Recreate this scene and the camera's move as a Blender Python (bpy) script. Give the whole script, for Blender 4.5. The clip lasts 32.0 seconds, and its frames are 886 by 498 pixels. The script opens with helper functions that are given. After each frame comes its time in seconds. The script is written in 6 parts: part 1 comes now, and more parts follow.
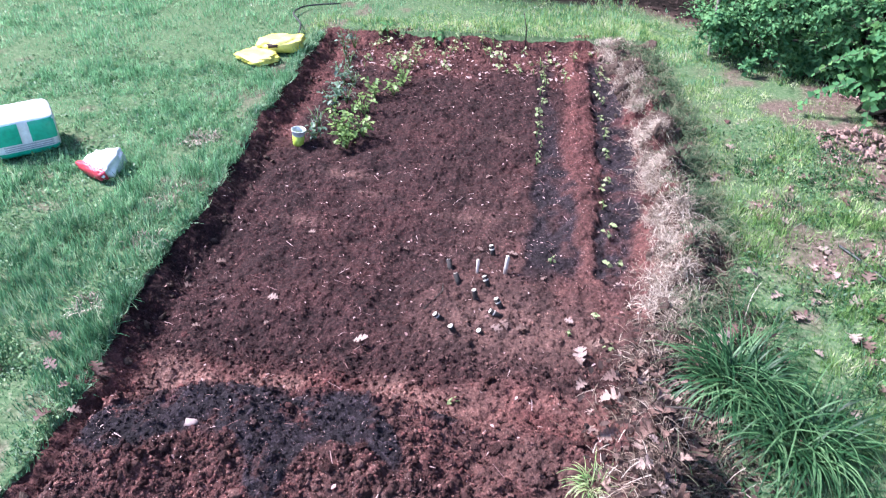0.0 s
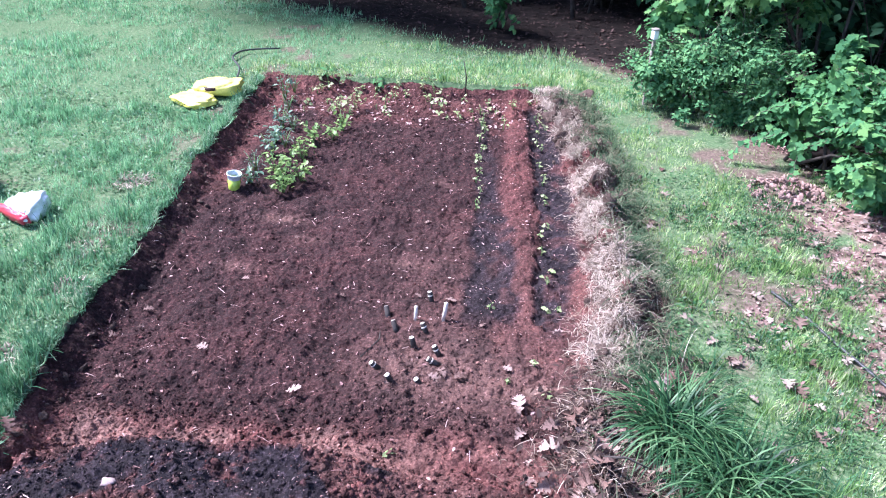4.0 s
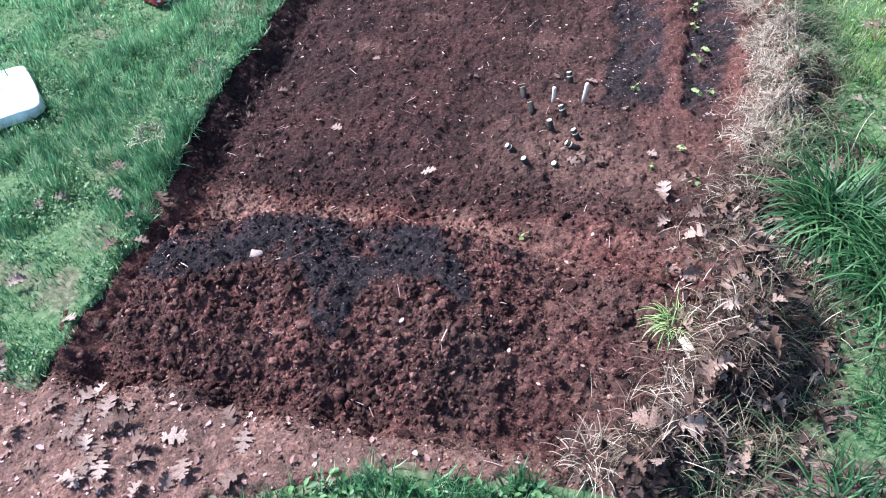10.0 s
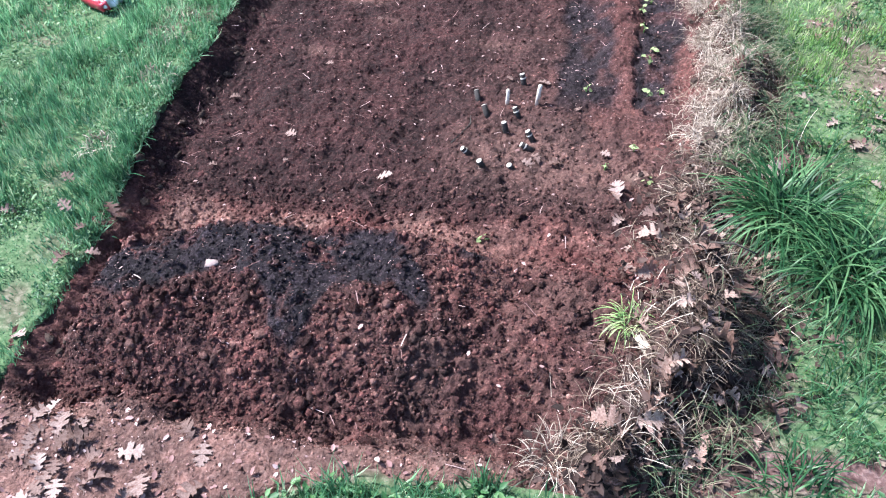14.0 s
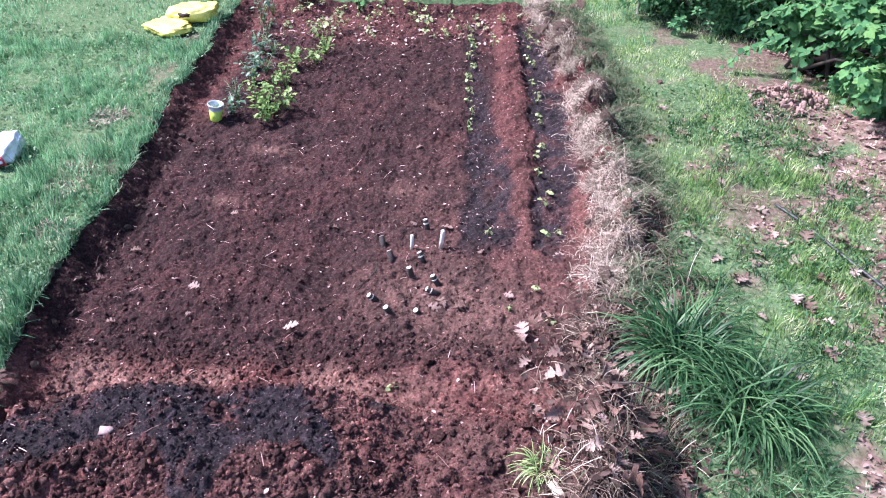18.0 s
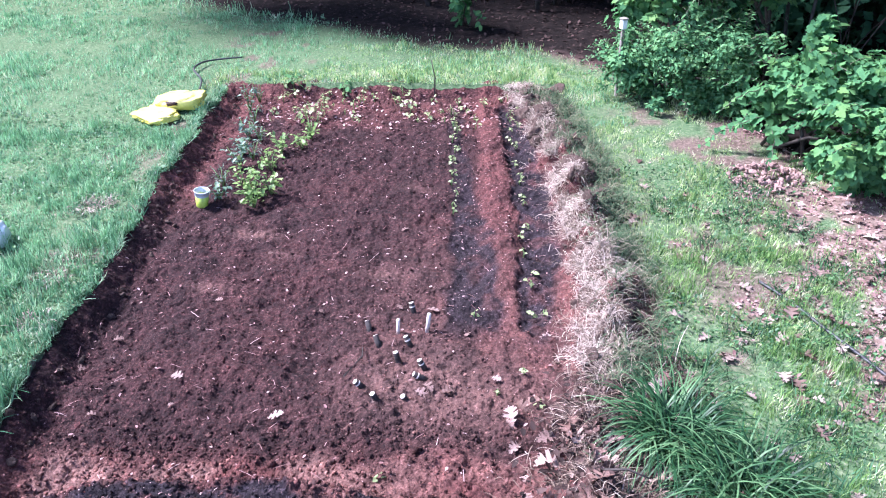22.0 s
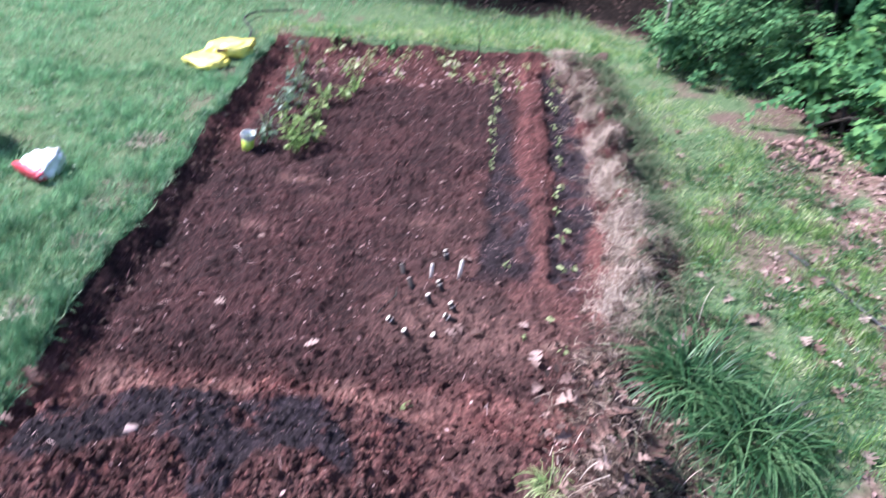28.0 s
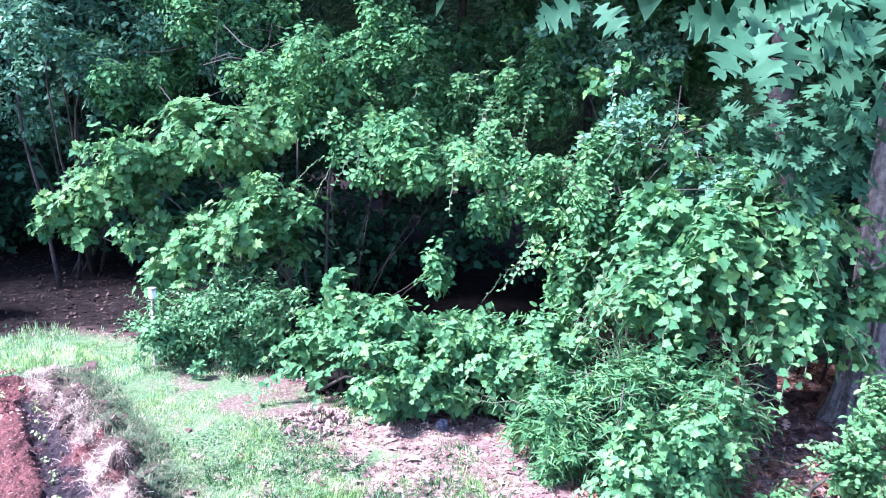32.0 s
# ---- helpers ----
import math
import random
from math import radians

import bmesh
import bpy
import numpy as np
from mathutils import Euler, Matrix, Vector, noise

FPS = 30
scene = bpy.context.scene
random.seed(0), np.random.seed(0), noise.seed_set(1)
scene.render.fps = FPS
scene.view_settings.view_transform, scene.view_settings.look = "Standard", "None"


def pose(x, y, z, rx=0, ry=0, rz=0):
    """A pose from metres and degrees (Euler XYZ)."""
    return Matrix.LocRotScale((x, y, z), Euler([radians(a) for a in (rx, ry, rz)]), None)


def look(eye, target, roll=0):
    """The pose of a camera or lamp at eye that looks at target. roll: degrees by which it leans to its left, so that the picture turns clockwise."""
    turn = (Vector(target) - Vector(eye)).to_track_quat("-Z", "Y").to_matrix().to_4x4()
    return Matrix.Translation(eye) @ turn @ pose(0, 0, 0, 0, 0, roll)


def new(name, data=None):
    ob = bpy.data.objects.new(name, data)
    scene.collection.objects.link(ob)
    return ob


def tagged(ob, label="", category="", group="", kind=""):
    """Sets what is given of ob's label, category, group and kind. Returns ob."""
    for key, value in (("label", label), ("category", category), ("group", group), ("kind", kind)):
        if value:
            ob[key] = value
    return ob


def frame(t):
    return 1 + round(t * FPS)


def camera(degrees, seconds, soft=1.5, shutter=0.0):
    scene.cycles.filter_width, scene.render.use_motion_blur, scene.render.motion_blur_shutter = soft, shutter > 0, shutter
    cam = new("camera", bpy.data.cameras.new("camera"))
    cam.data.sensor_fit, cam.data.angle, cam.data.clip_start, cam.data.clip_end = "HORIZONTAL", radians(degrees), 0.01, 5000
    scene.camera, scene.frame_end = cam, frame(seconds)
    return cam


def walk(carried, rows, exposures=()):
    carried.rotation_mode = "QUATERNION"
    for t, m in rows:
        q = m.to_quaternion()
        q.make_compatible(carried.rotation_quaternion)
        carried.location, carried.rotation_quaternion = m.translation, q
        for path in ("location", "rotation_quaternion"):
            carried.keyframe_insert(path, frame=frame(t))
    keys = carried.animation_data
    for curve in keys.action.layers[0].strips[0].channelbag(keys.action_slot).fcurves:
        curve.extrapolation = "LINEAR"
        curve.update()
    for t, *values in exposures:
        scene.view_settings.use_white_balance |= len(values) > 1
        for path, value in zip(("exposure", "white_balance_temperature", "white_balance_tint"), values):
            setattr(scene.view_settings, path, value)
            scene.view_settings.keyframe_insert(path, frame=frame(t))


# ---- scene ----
# ---------------------------------------------------------------- camera
cam = camera(58.8, 32.0, soft=1.1, shutter=0.5)
PATH = [
    (0, (0.175, -0.619, 1.895), (-0.075, 1.025, 0.784), -0.5),
    (0.5, (0.172, -0.618, 1.903), (-0.121, 1.048, 0.836), -0.5),
    (1, (0.158, -0.617, 1.903), (-0.163, 1.062, 0.866), -0.3),
    (1.5, (0.164, -0.615, 1.899), (-0.159, 1.067, 0.867), 0.2),
    (2, (0.172, -0.608, 1.905), (-0.129, 1.082, 0.879), -0.0),
    (2.5, (0.188, -0.601, 1.911), (-0.063, 1.109, 0.904), -0.3),
    (4.5, (0.204, -0.568, 1.866), (0.1, 1.151, 0.849), 2.4),
    (5, (0.232, -0.593, 1.871), (0.081, 1.085, 0.793), 3.1),
    (5.5, (0.235, -0.596, 1.857), (0.033, 1.008, 0.679), 3.7),
    (6, (0.216, -0.556, 1.83), (0.055, 1.011, 0.597), 2.7),
    (6.5, (0.2, -0.507, 1.817), (0.074, 1.033, 0.547), 2.6),
    (7, (0.196, -0.475, 1.812), (0.09, 1.046, 0.518), 3.2),
    (7.5, (0.203, -0.466, 1.81), (0.116, 1.04, 0.496), 3.3),
    (8, (0.196, -0.48, 1.806), (0.068, 0.984, 0.449), 3.3),
    (8.5, (0.182, -0.496, 1.787), (0.004, 0.931, 0.397), 1.1),
    (9, (0.162, -0.507, 1.778), (-0.087, 0.899, 0.379), -1.4),
    (9.5, (0.153, -0.521, 1.772), (-0.182, 0.866, 0.37), -3.3),
    (10, (0.144, -0.512, 1.767), (-0.239, 0.846, 0.349), -4.7),
    (10.5, (0.144, -0.512, 1.768), (-0.233, 0.842, 0.346), -4.4),
    (11, (0.146, -0.516, 1.778), (-0.216, 0.855, 0.367), -3.8),
    (11.5, (0.148, -0.516, 1.774), (-0.211, 0.862, 0.369), -3.8),
    (12, (0.142, -0.515, 1.775), (-0.204, 0.857, 0.361), -3.6),
    (12.5, (0.147, -0.515, 1.775), (-0.197, 0.851, 0.355), -3.8),
    (13, (0.146, -0.506, 1.772), (-0.178, 0.857, 0.344), -3.9),
    (13.5, (0.152, -0.505, 1.772), (-0.15, 0.862, 0.345), -3.6),
    (15.5, (0.149, -0.506, 1.803), (-0.068, 0.972, 0.473), -2.1),
    (16, (0.158, -0.492, 1.808), (-0.021, 1.041, 0.536), -1.7),
    (16.5, (0.161, -0.479, 1.817), (0.021, 1.092, 0.587), -0.5),
    (17, (0.167, -0.481, 1.826), (0.055, 1.109, 0.619), 0.4),
    (17.5, (0.171, -0.476, 1.831), (0.075, 1.128, 0.641), 0.3),
    (18, (0.171, -0.473, 1.83), (0.086, 1.142, 0.653), 0.1),
    (18.5, (0.169, -0.474, 1.839), (0.084, 1.152, 0.679), 0.0),
    (19, (0.172, -0.466, 1.842), (0.089, 1.182, 0.713), -0.4),
    (19.5, (0.172, -0.459, 1.847), (0.098, 1.214, 0.755), -0.6),
    (20, (0.172, -0.455, 1.849), (0.105, 1.231, 0.776), -0.7),
    (20.5, (0.175, -0.451, 1.844), (0.119, 1.24, 0.777), -0.7),
    (21, (0.177, -0.454, 1.853), (0.127, 1.245, 0.799), -0.7),
    (21.5, (0.177, -0.454, 1.857), (0.132, 1.264, 0.833), -0.7),
    (22, (0.18, -0.454, 1.858), (0.121, 1.267, 0.84), -0.4),
    (22.5, (0.179, -0.459, 1.86), (0.104, 1.247, 0.819), 0.7),
    (23, (0.179, -0.476, 1.867), (0.065, 1.21, 0.798), 1.4),
    (23.5, (0.175, -0.491, 1.868), (0.011, 1.181, 0.782), 1.9),
    (24, (0.171, -0.505, 1.866), (-0.041, 1.144, 0.755), 2.5),
    (24.5, (0.173, -0.518, 1.867), (-0.084, 1.1, 0.72), 2.5),
    (25, (0.171, -0.529, 1.849), (-0.101, 1.055, 0.66), 2.5),
    (25.5, (0.173, -0.547, 1.844), (-0.085, 1.015, 0.621), 2.5),
    (27.5, (0.119, -0.587, 1.86), (-0.077, 0.973, 0.623), 3.6),
    (28, (0.159, -0.606, 1.815), (0.031, 1.078, 0.743), 2.1),
    (28.5, (0.186, -0.542, 1.868), (0.318, 1.226, 0.943), 1.9),
    (29, (0.206, -0.51, 1.878), (0.608, 1.299, 1.127), 2.1),
    (29.5, (0.216, -0.483, 1.883), (0.893, 1.279, 1.222), 2.3),
    (30, (0.246, -0.481, 1.903), (1.091, 1.229, 1.301), 1.6),
    (30.5, (0.275, -0.453, 1.901), (1.19, 1.254, 1.402), 1.4),
    (31, (0.281, -0.439, 1.9), (1.238, 1.263, 1.469), 1.8),
    (31.5, (0.279, -0.42, 1.89), (1.271, 1.268, 1.481), 2.1),
    (32, (0.277, -0.416, 1.89), (1.283, 1.263, 1.479), 1.9),
]
walk(cam, [(t, look(eye, target, roll)) for t, eye, target, roll in PATH],
     exposures=[(0, 2.12, 5740, 23), (2, 2.12, 5490, 20), (5, 2.32, 5690, 28), (6, 2.07, 5940, 27), (8, 2.28, 6090, 33), (9, 2.12, 5840, 28), (10, 1.92, 5690, 9), (12, 2.02, 5740, 4), (16, 2.10, 5840, 23), (19, 2.05, 5790, 28), (22, 2.37, 5540, 30), (23.5, 2.28, 5640, 30), (25, 2.07, 5740, 27), (28, 2.00, 5790, 25), (29, 2.65, 5540, 23), (30, 2.92, 5440, 24), (31, 3.00, 5240, 32), (32, 3.02, 5290, 34)])

# ---------------------------------------------------------------- sky and sun
world = bpy.data.worlds.new("sky")
world.use_nodes = True
scene.world = world
wn = world.node_tree
wn.nodes.clear()
sky = wn.nodes.new("ShaderNodeTexSky")
sky.sky_type, sky.sun_disc = "NISHITA", False
SUN_UP, SUN_ROUND = radians(50), radians(284)
sky.sun_elevation, sky.sun_rotation = SUN_UP, SUN_ROUND
back = wn.nodes.new("ShaderNodeBackground")
back.inputs["Strength"].default_value = 0.105
out = wn.nodes.new("ShaderNodeOutputWorld")
wn.links.new(sky.outputs[0], back.inputs[0])
wn.links.new(back.outputs[0], out.inputs[0])
sun_data = bpy.data.lights.new("sun", "SUN")
sun_data.energy, sun_data.angle, sun_data.color = 3.5, radians(10), (1.0, 0.96, 0.9)
sun = new("sun", sun_data)
way = Vector((math.sin(SUN_ROUND) * math.cos(SUN_UP), math.cos(SUN_ROUND) * math.cos(SUN_UP), math.sin(SUN_UP)))
sun.matrix_world = look(way * 30, (0, 0, 0))

# ---------------------------------------------------------------- tools
rng = np.random.default_rng(11)
TABLE = np.random.default_rng(5).random((256, 256))


def lattice(x, y):
    xi, yi = np.floor(x).astype(int), np.floor(y).astype(int)
    fx, fy = x - xi, y - yi
    fx, fy = fx * fx * (3 - 2 * fx), fy * fy * (3 - 2 * fy)
    a, b = TABLE[xi % 256, yi % 256], TABLE[(xi + 1) % 256, yi % 256]
    c, d = TABLE[xi % 256, (yi + 1) % 256], TABLE[(xi + 1) % 256, (yi + 1) % 256]
    return (a * (1 - fx) + b * fx) * (1 - fy) + (c * (1 - fx) + d * fx) * fy


def fbm(x, y, size, octaves=4, seed=0, gain=0.5):
    """Smooth noise, about -1 to 1, with features of that size."""
    total, amp, norm, k = 0.0, 1.0, 0.0, 1.0 / size
    for o in range(octaves):
        total = total + amp * (lattice(x * k + 17.3 * seed + 5.1 * o, y * k + 31.7 * seed + 9.7 * o) - 0.5) * 2
        norm, amp, k = norm + amp, amp * gain, k * 2.03
    return total / norm * 1.6


def smooth(a, b, x):
    u = np.clip((x - a) / (b - a), 0, 1)
    return u * u * (3 - 2 * u)


def make_mesh(name, v, f, material=None, shade=False, mask=None):
    v, f = np.asarray(v, float), np.asarray(f, int)
    me = bpy.data.meshes.new(name)
    me.vertices.add(len(v))
    me.vertices.foreach_set("co", v.ravel())
    me.loops.add(f.size)
    me.loops.foreach_set("vertex_index", f.ravel())
    me.polygons.add(len(f))
    me.polygons.foreach_set("loop_start", np.arange(0, f.size, f.shape[1]))
    if shade:
        me.polygons.foreach_set("use_smooth", np.ones(len(f), bool))
    me.update(calc_edges=True)
    if mask is not None:
        me.attributes.new("mask", "FLOAT_COLOR", "POINT").data.foreach_set("color", np.asarray(mask, float).ravel())
    if material:
        me.materials.append(material)
    return me


def piece(name, me, parent=None, label="", m=None):
    ob = new(name, me)
    if parent:
        ob.parent = parent
    if m is not None:
        ob.matrix_basis = m
    return tagged(ob, label)


def anchor(name, m=None):
    ob = new(name)
    if m is not None:
        ob.matrix_basis = m
    return ob


def turns(yaw, tilt, spin):
    """Rotations: spin about the upright axis, then a tilt, then a yaw."""
    n = len(yaw)
    def about_z(a):
        r = np.zeros((n, 3, 3))
        r[:, 0, 0] = r[:, 1, 1] = np.cos(a)
        r[:, 0, 1], r[:, 1, 0], r[:, 2, 2] = -np.sin(a), np.sin(a), 1
        return r
    rx = np.zeros((n, 3, 3))
    rx[:, 0, 0] = 1
    rx[:, 1, 1] = rx[:, 2, 2] = np.cos(tilt)
    rx[:, 1, 2], rx[:, 2, 1] = -np.sin(tilt), np.sin(tilt)
    return about_z(yaw) @ rx @ about_z(spin)


def strew(shape, places, rot, size):
    """Many copies of one small shape as arrays of vertices and faces."""
    tv, tf = shape
    size = np.asarray(size, float)
    if size.ndim == 1:
        size = size[:, None]
    v = np.einsum("nij,nkj->nki", rot, tv[None] * size[:, None, :]) + places[:, None, :]
    f = tf[None] + (np.arange(len(places)) * len(tv))[:, None, None]
    return v.reshape(-1, 3), f.reshape(-1, tf.shape[1])


def joined(groups):
    vs, fs, n = [], [], 0
    for v, f in groups:
        vs.append(v)
        fs.append(f + n)
        n += len(v)
    return np.concatenate(vs), np.concatenate(fs)


def tube(points, radii, sides=8, jitter=0.0, seed=0):
    """A tapered round limb along points, with quads."""
    points, r = [Vector(p) for p in points], np.random.default_rng(seed)
    rings = []
    for i, p in enumerate(points):
        d = (points[min(i + 1, len(points) - 1)] - points[max(i - 1, 0)]).normalized()
        s = d.cross(Vector((0.3, 1, 0.1))).normalized()
        u = d.cross(s)
        for k in range(sides):
            a = 2 * math.pi * k / sides
            q = radii[i] * (1 + jitter * (r.random() - 0.5))
            rings.append(p + (s * math.cos(a) + u * math.sin(a)) * q)
    n = len(points)
    f = [(i * sides + k, i * sides + (k + 1) % sides, (i + 1) * sides + (k + 1) % sides, (i + 1) * sides + k)
         for i in range(n - 1) for k in range(sides)]
    v = [tuple(p) for p in rings] + [tuple(points[0]), tuple(points[-1])]
    for k in range(sides):
        f.append((n * sides, n * sides, (k + 1) % sides, k))
        b = (n - 1) * sides
        f.append((n * sides + 1, n * sides + 1, b + k, b + (k + 1) % sides))
    quads = np.array(f[: (n - 1) * sides])
    caps = np.array([(a, c, d) for a, _, c, d in f[(n - 1) * sides:]])
    tri = np.concatenate([quads[:, [0, 1, 2]], quads[:, [0, 2, 3]], caps])
    return np.array(v), tri


def lathe(profile, sides=24):
    """A turned shape from (radius, height) pairs."""
    v, f = [], []
    for r, z in profile:
        for k in range(sides):
            a = 2 * math.pi * k / sides
            v.append((r * math.cos(a), r * math.sin(a), z))
    for i in range(len(profile) - 1):
        for k in range(sides):
            f.append((i * sides + k, i * sides + (k + 1) % sides, (i + 1) * sides + (k + 1) % sides, (i + 1) * sides + k))
    return np.array(v), np.array(f)


def pillow(a, b, c, e=0.5, crumple=0.0, seed=0, nu=28, nv=16):
    """A rounded block of half sizes a, b, c; e: 1 is an egg, 0.3 a box; crumpled by noise."""
    v, f = [], []
    def sp(x, p):
        return math.copysign(abs(x) ** p, x)
    for j in range(nv + 1):
        lat = -math.pi / 2 + math.pi * j / nv
        for i in range(nu):
            lon = 2 * math.pi * i / nu
            p = Vector((sp(math.cos(lat), e) * sp(math.cos(lon), e), sp(math.cos(lat), e) * sp(math.sin(lon), e), sp(math.sin(lat), e)))
            d = 1 + crumple * (noise.noise(p * 2.2 + Vector((seed * 7.1, 0, 0))) + 0.6 * noise.noise(p * 5.0 + Vector((0, seed * 3.3, 0))))
            v.append((p.x * a * d, p.y * b * d, p.z * c * d))
    for j in range(nv):
        for i in range(nu):
            f.append((j * nu + i, j * nu + (i + 1) % nu, (j + 1) * nu + (i + 1) % nu, (j + 1) * nu + i))
    return np.array(v), np.array(f)


# small shapes: each is about one unit long along y (leaves) or z (blades)
def fan(outline, lift=0.0, centre=(0, 0.45, -0.04)):
    n = len(outline)
    v = [centre] + [(x, y, z) for x, y, z in outline]
    return np.array(v, float), np.array([(0, 1 + i, 1 + (i + 1) % n) for i in range(n)])


OVATE = fan([(0, 0, 0), (0.27, 0.28, 0.06), (0.24, 0.68, 0.04), (0, 1, -0.08), (-0.24, 0.68, 0.04), (-0.27, 0.28, 0.06)])
LANCE = fan([(0, 0, 0), (0.08, 0.4, 0.03), (0, 1, -0.18), (-0.08, 0.4, 0.03)])
HEART = fan([(0, 0.08, 0), (0.24, -0.03, 0.04), (0.46, 0.26, 0.07), (0.3, 0.68, 0.01), (0, 1, -0.14), (-0.3, 0.68, 0.01), (-0.46, 0.26, 0.07), (-0.24, -0.03, 0.04)])
MAPLE = fan([(0, 0.05, 0), (0.35, -0.02, 0.03), (0.3, 0.16, 0.02), (0.56, 0.36, 0.06), (0.36, 0.45, 0.03), (0.42, 0.75, -0.02), (0.18, 0.66, 0.0), (0, 1, -0.12),
             (-0.18, 0.66, 0.0), (-0.42, 0.75, -0.02), (-0.36, 0.45, 0.03), (-0.56, 0.36, 0.06), (-0.3, 0.16, 0.02), (-0.35, -0.02, 0.03)], centre=(0, 0.35, -0.03))
GRAPE = fan([(0, 0.1, 0), (0.2, -0.06, 0.03), (0.44, 0.06, 0.07), (0.4, 0.26, 0.05), (0.53, 0.46, 0.06), (0.3, 0.56, 0.01), (0.22, 0.78, -0.02), (0, 1, -0.14),
             (-0.22, 0.78, -0.02), (-0.3, 0.56, 0.01), (-0.53, 0.46, 0.06), (-0.4, 0.26, 0.05), (-0.44, 0.06, 0.07), (-0.2, -0.06, 0.03)], centre=(0, 0.4, -0.05))
PLAIN = fan([(0, 0, 0), (0.32, 0.45, 0.06), (0, 1, -0.1), (-0.32, 0.45, 0.06)])
BLADE = (np.array([(-0.5, 0, 0), (0.5, 0, 0), (0.42, 0.12, 0.5), (-0.42, 0.12, 0.5), (0, 0.5, 1.0)]), np.array([(0, 1, 2), (0, 2, 3), (3, 2, 4)]))


def oak_shape(curl=0.1, seed=0):
    """A lobed oak leaf, one unit long, as a strip on both sides of its rib."""
    r = np.random.default_rng(seed)
    half = [(0.012, 0), (0.014, 0.1), (0.05, 0.14), (0.16, 0.16), (0.22, 0.22), (0.15, 0.25), (0.09, 0.28), (0.08, 0.33), (0.14, 0.36), (0.28, 0.39), (0.38, 0.46), (0.3, 0.47), (0.35, 0.57), (0.23, 0.53), (0.11, 0.52), (0.09, 0.57), (0.13, 0.62), (0.25, 0.67), (0.34, 0.77), (0.24, 0.76), (0.25, 0.86), (0.14, 0.79), (0.09, 0.79), (0.09, 0.83), (0.15, 0.9), (0.15, 0.98), (0.07, 0.93), (0.005, 1.04)]
    rib = np.maximum.accumulate([y for _, y in half]) * 0.97
    v, f = [], []
    for k, (w, y) in enumerate(half):
        for s in (-1, 0, 1):
            q = s * w * (1 + 0.2 * (r.random() - 0.5))
            yy = y + 0.02 * (r.random() - 0.5) if s else rib[k]
            v.append((q, yy, -curl * (yy - 0.45) ** 2 * 1.6 + (abs(q) * curl * 1.3 + 0.02 * (r.random() - 0.5) if s else 0)))
    for k in range(len(half) - 1):
        a, c = k * 3, k * 3 + 3
        f += [(a, a + 1, c + 1), (a, c + 1, c), (a + 1, a + 2, c + 2), (a + 1, c + 2, c + 1)]
    return np.array(v), np.array(f)


# a lumpy clod: a rough little stone with 20 faces
def clod_shape(seed, fine=2):
    r = np.random.default_rng(seed)
    bm = bmesh.new()
    bmesh.ops.create_icosphere(bm, subdivisions=fine, radius=0.5)
    off = Vector(r.uniform(0, 50, 3))
    v = []
    for p in bm.verts:
        n = 0.55 * noise.noise(p.co * 2.6 + off) + 0.4 * noise.noise(p.co * 6 + off) + 0.25 * noise.noise(p.co * 12 + off)
        v.append(p.co * (0.85 + 0.75 * n))
    v = np.array(v) * np.array([1, 0.8 + 0.3 * r.random(), 0.72])
    f = np.array([[q.index for q in p.verts] for p in bm.faces])
    bm.free()
    return v, f


# ---------------------------------------------------------------- materials
def nodes_of(name):
    m = bpy.data.materials.new(name)
    m.use_nodes = True
    nt = m.node_tree
    return m, nt, nt.nodes["Principled BSDF"]


def noise_node(nt, size, detail=6, rough=0.6, coord=None):
    n = nt.nodes.new("ShaderNodeTexNoise")
    n.inputs["Scale"].default_value, n.inputs["Detail"].default_value, n.inputs["Roughness"].default_value = 1.0 / size, detail, rough
    tc = coord or nt.nodes.new("ShaderNodeTexCoord")
    nt.links.new(tc.outputs["Object"], n.inputs["Vector"])
    return n


def ramp(nt, stops, fac):
    r = nt.nodes.new("ShaderNodeValToRGB")
    while len(r.color_ramp.elements) < len(stops):
        r.color_ramp.elements.new(0.5)
    for e, (p, c) in zip(r.color_ramp.elements, stops):
        e.position, e.color = p, (*c, 1)
    nt.links.new(fac, r.inputs[0])
    return r


def mixed(nt, fac, a, b, blend="MIX"):
    n = nt.nodes.new("ShaderNodeMix")
    n.data_type, n.blend_type = "RGBA", blend
    for socket, value in ((n.inputs[0], fac), (n.inputs[6], a), (n.inputs[7], b)):
        if isinstance(value, (int, float)):
            socket.default_value = value
        elif isinstance(value, tuple):
            socket.default_value = (*value, 1)
        else:
            nt.links.new(value, socket)
    return n.outputs[2]


def bumped(nt, bsdf, height, strength, distance):
    b = nt.nodes.new("ShaderNodeBump")
    b.inputs["Strength"].default_value, b.inputs["Distance"].default_value = strength, distance
    nt.links.new(height, b.inputs["Height"])
    nt.links.new(b.outputs[0], bsdf.inputs["Normal"])


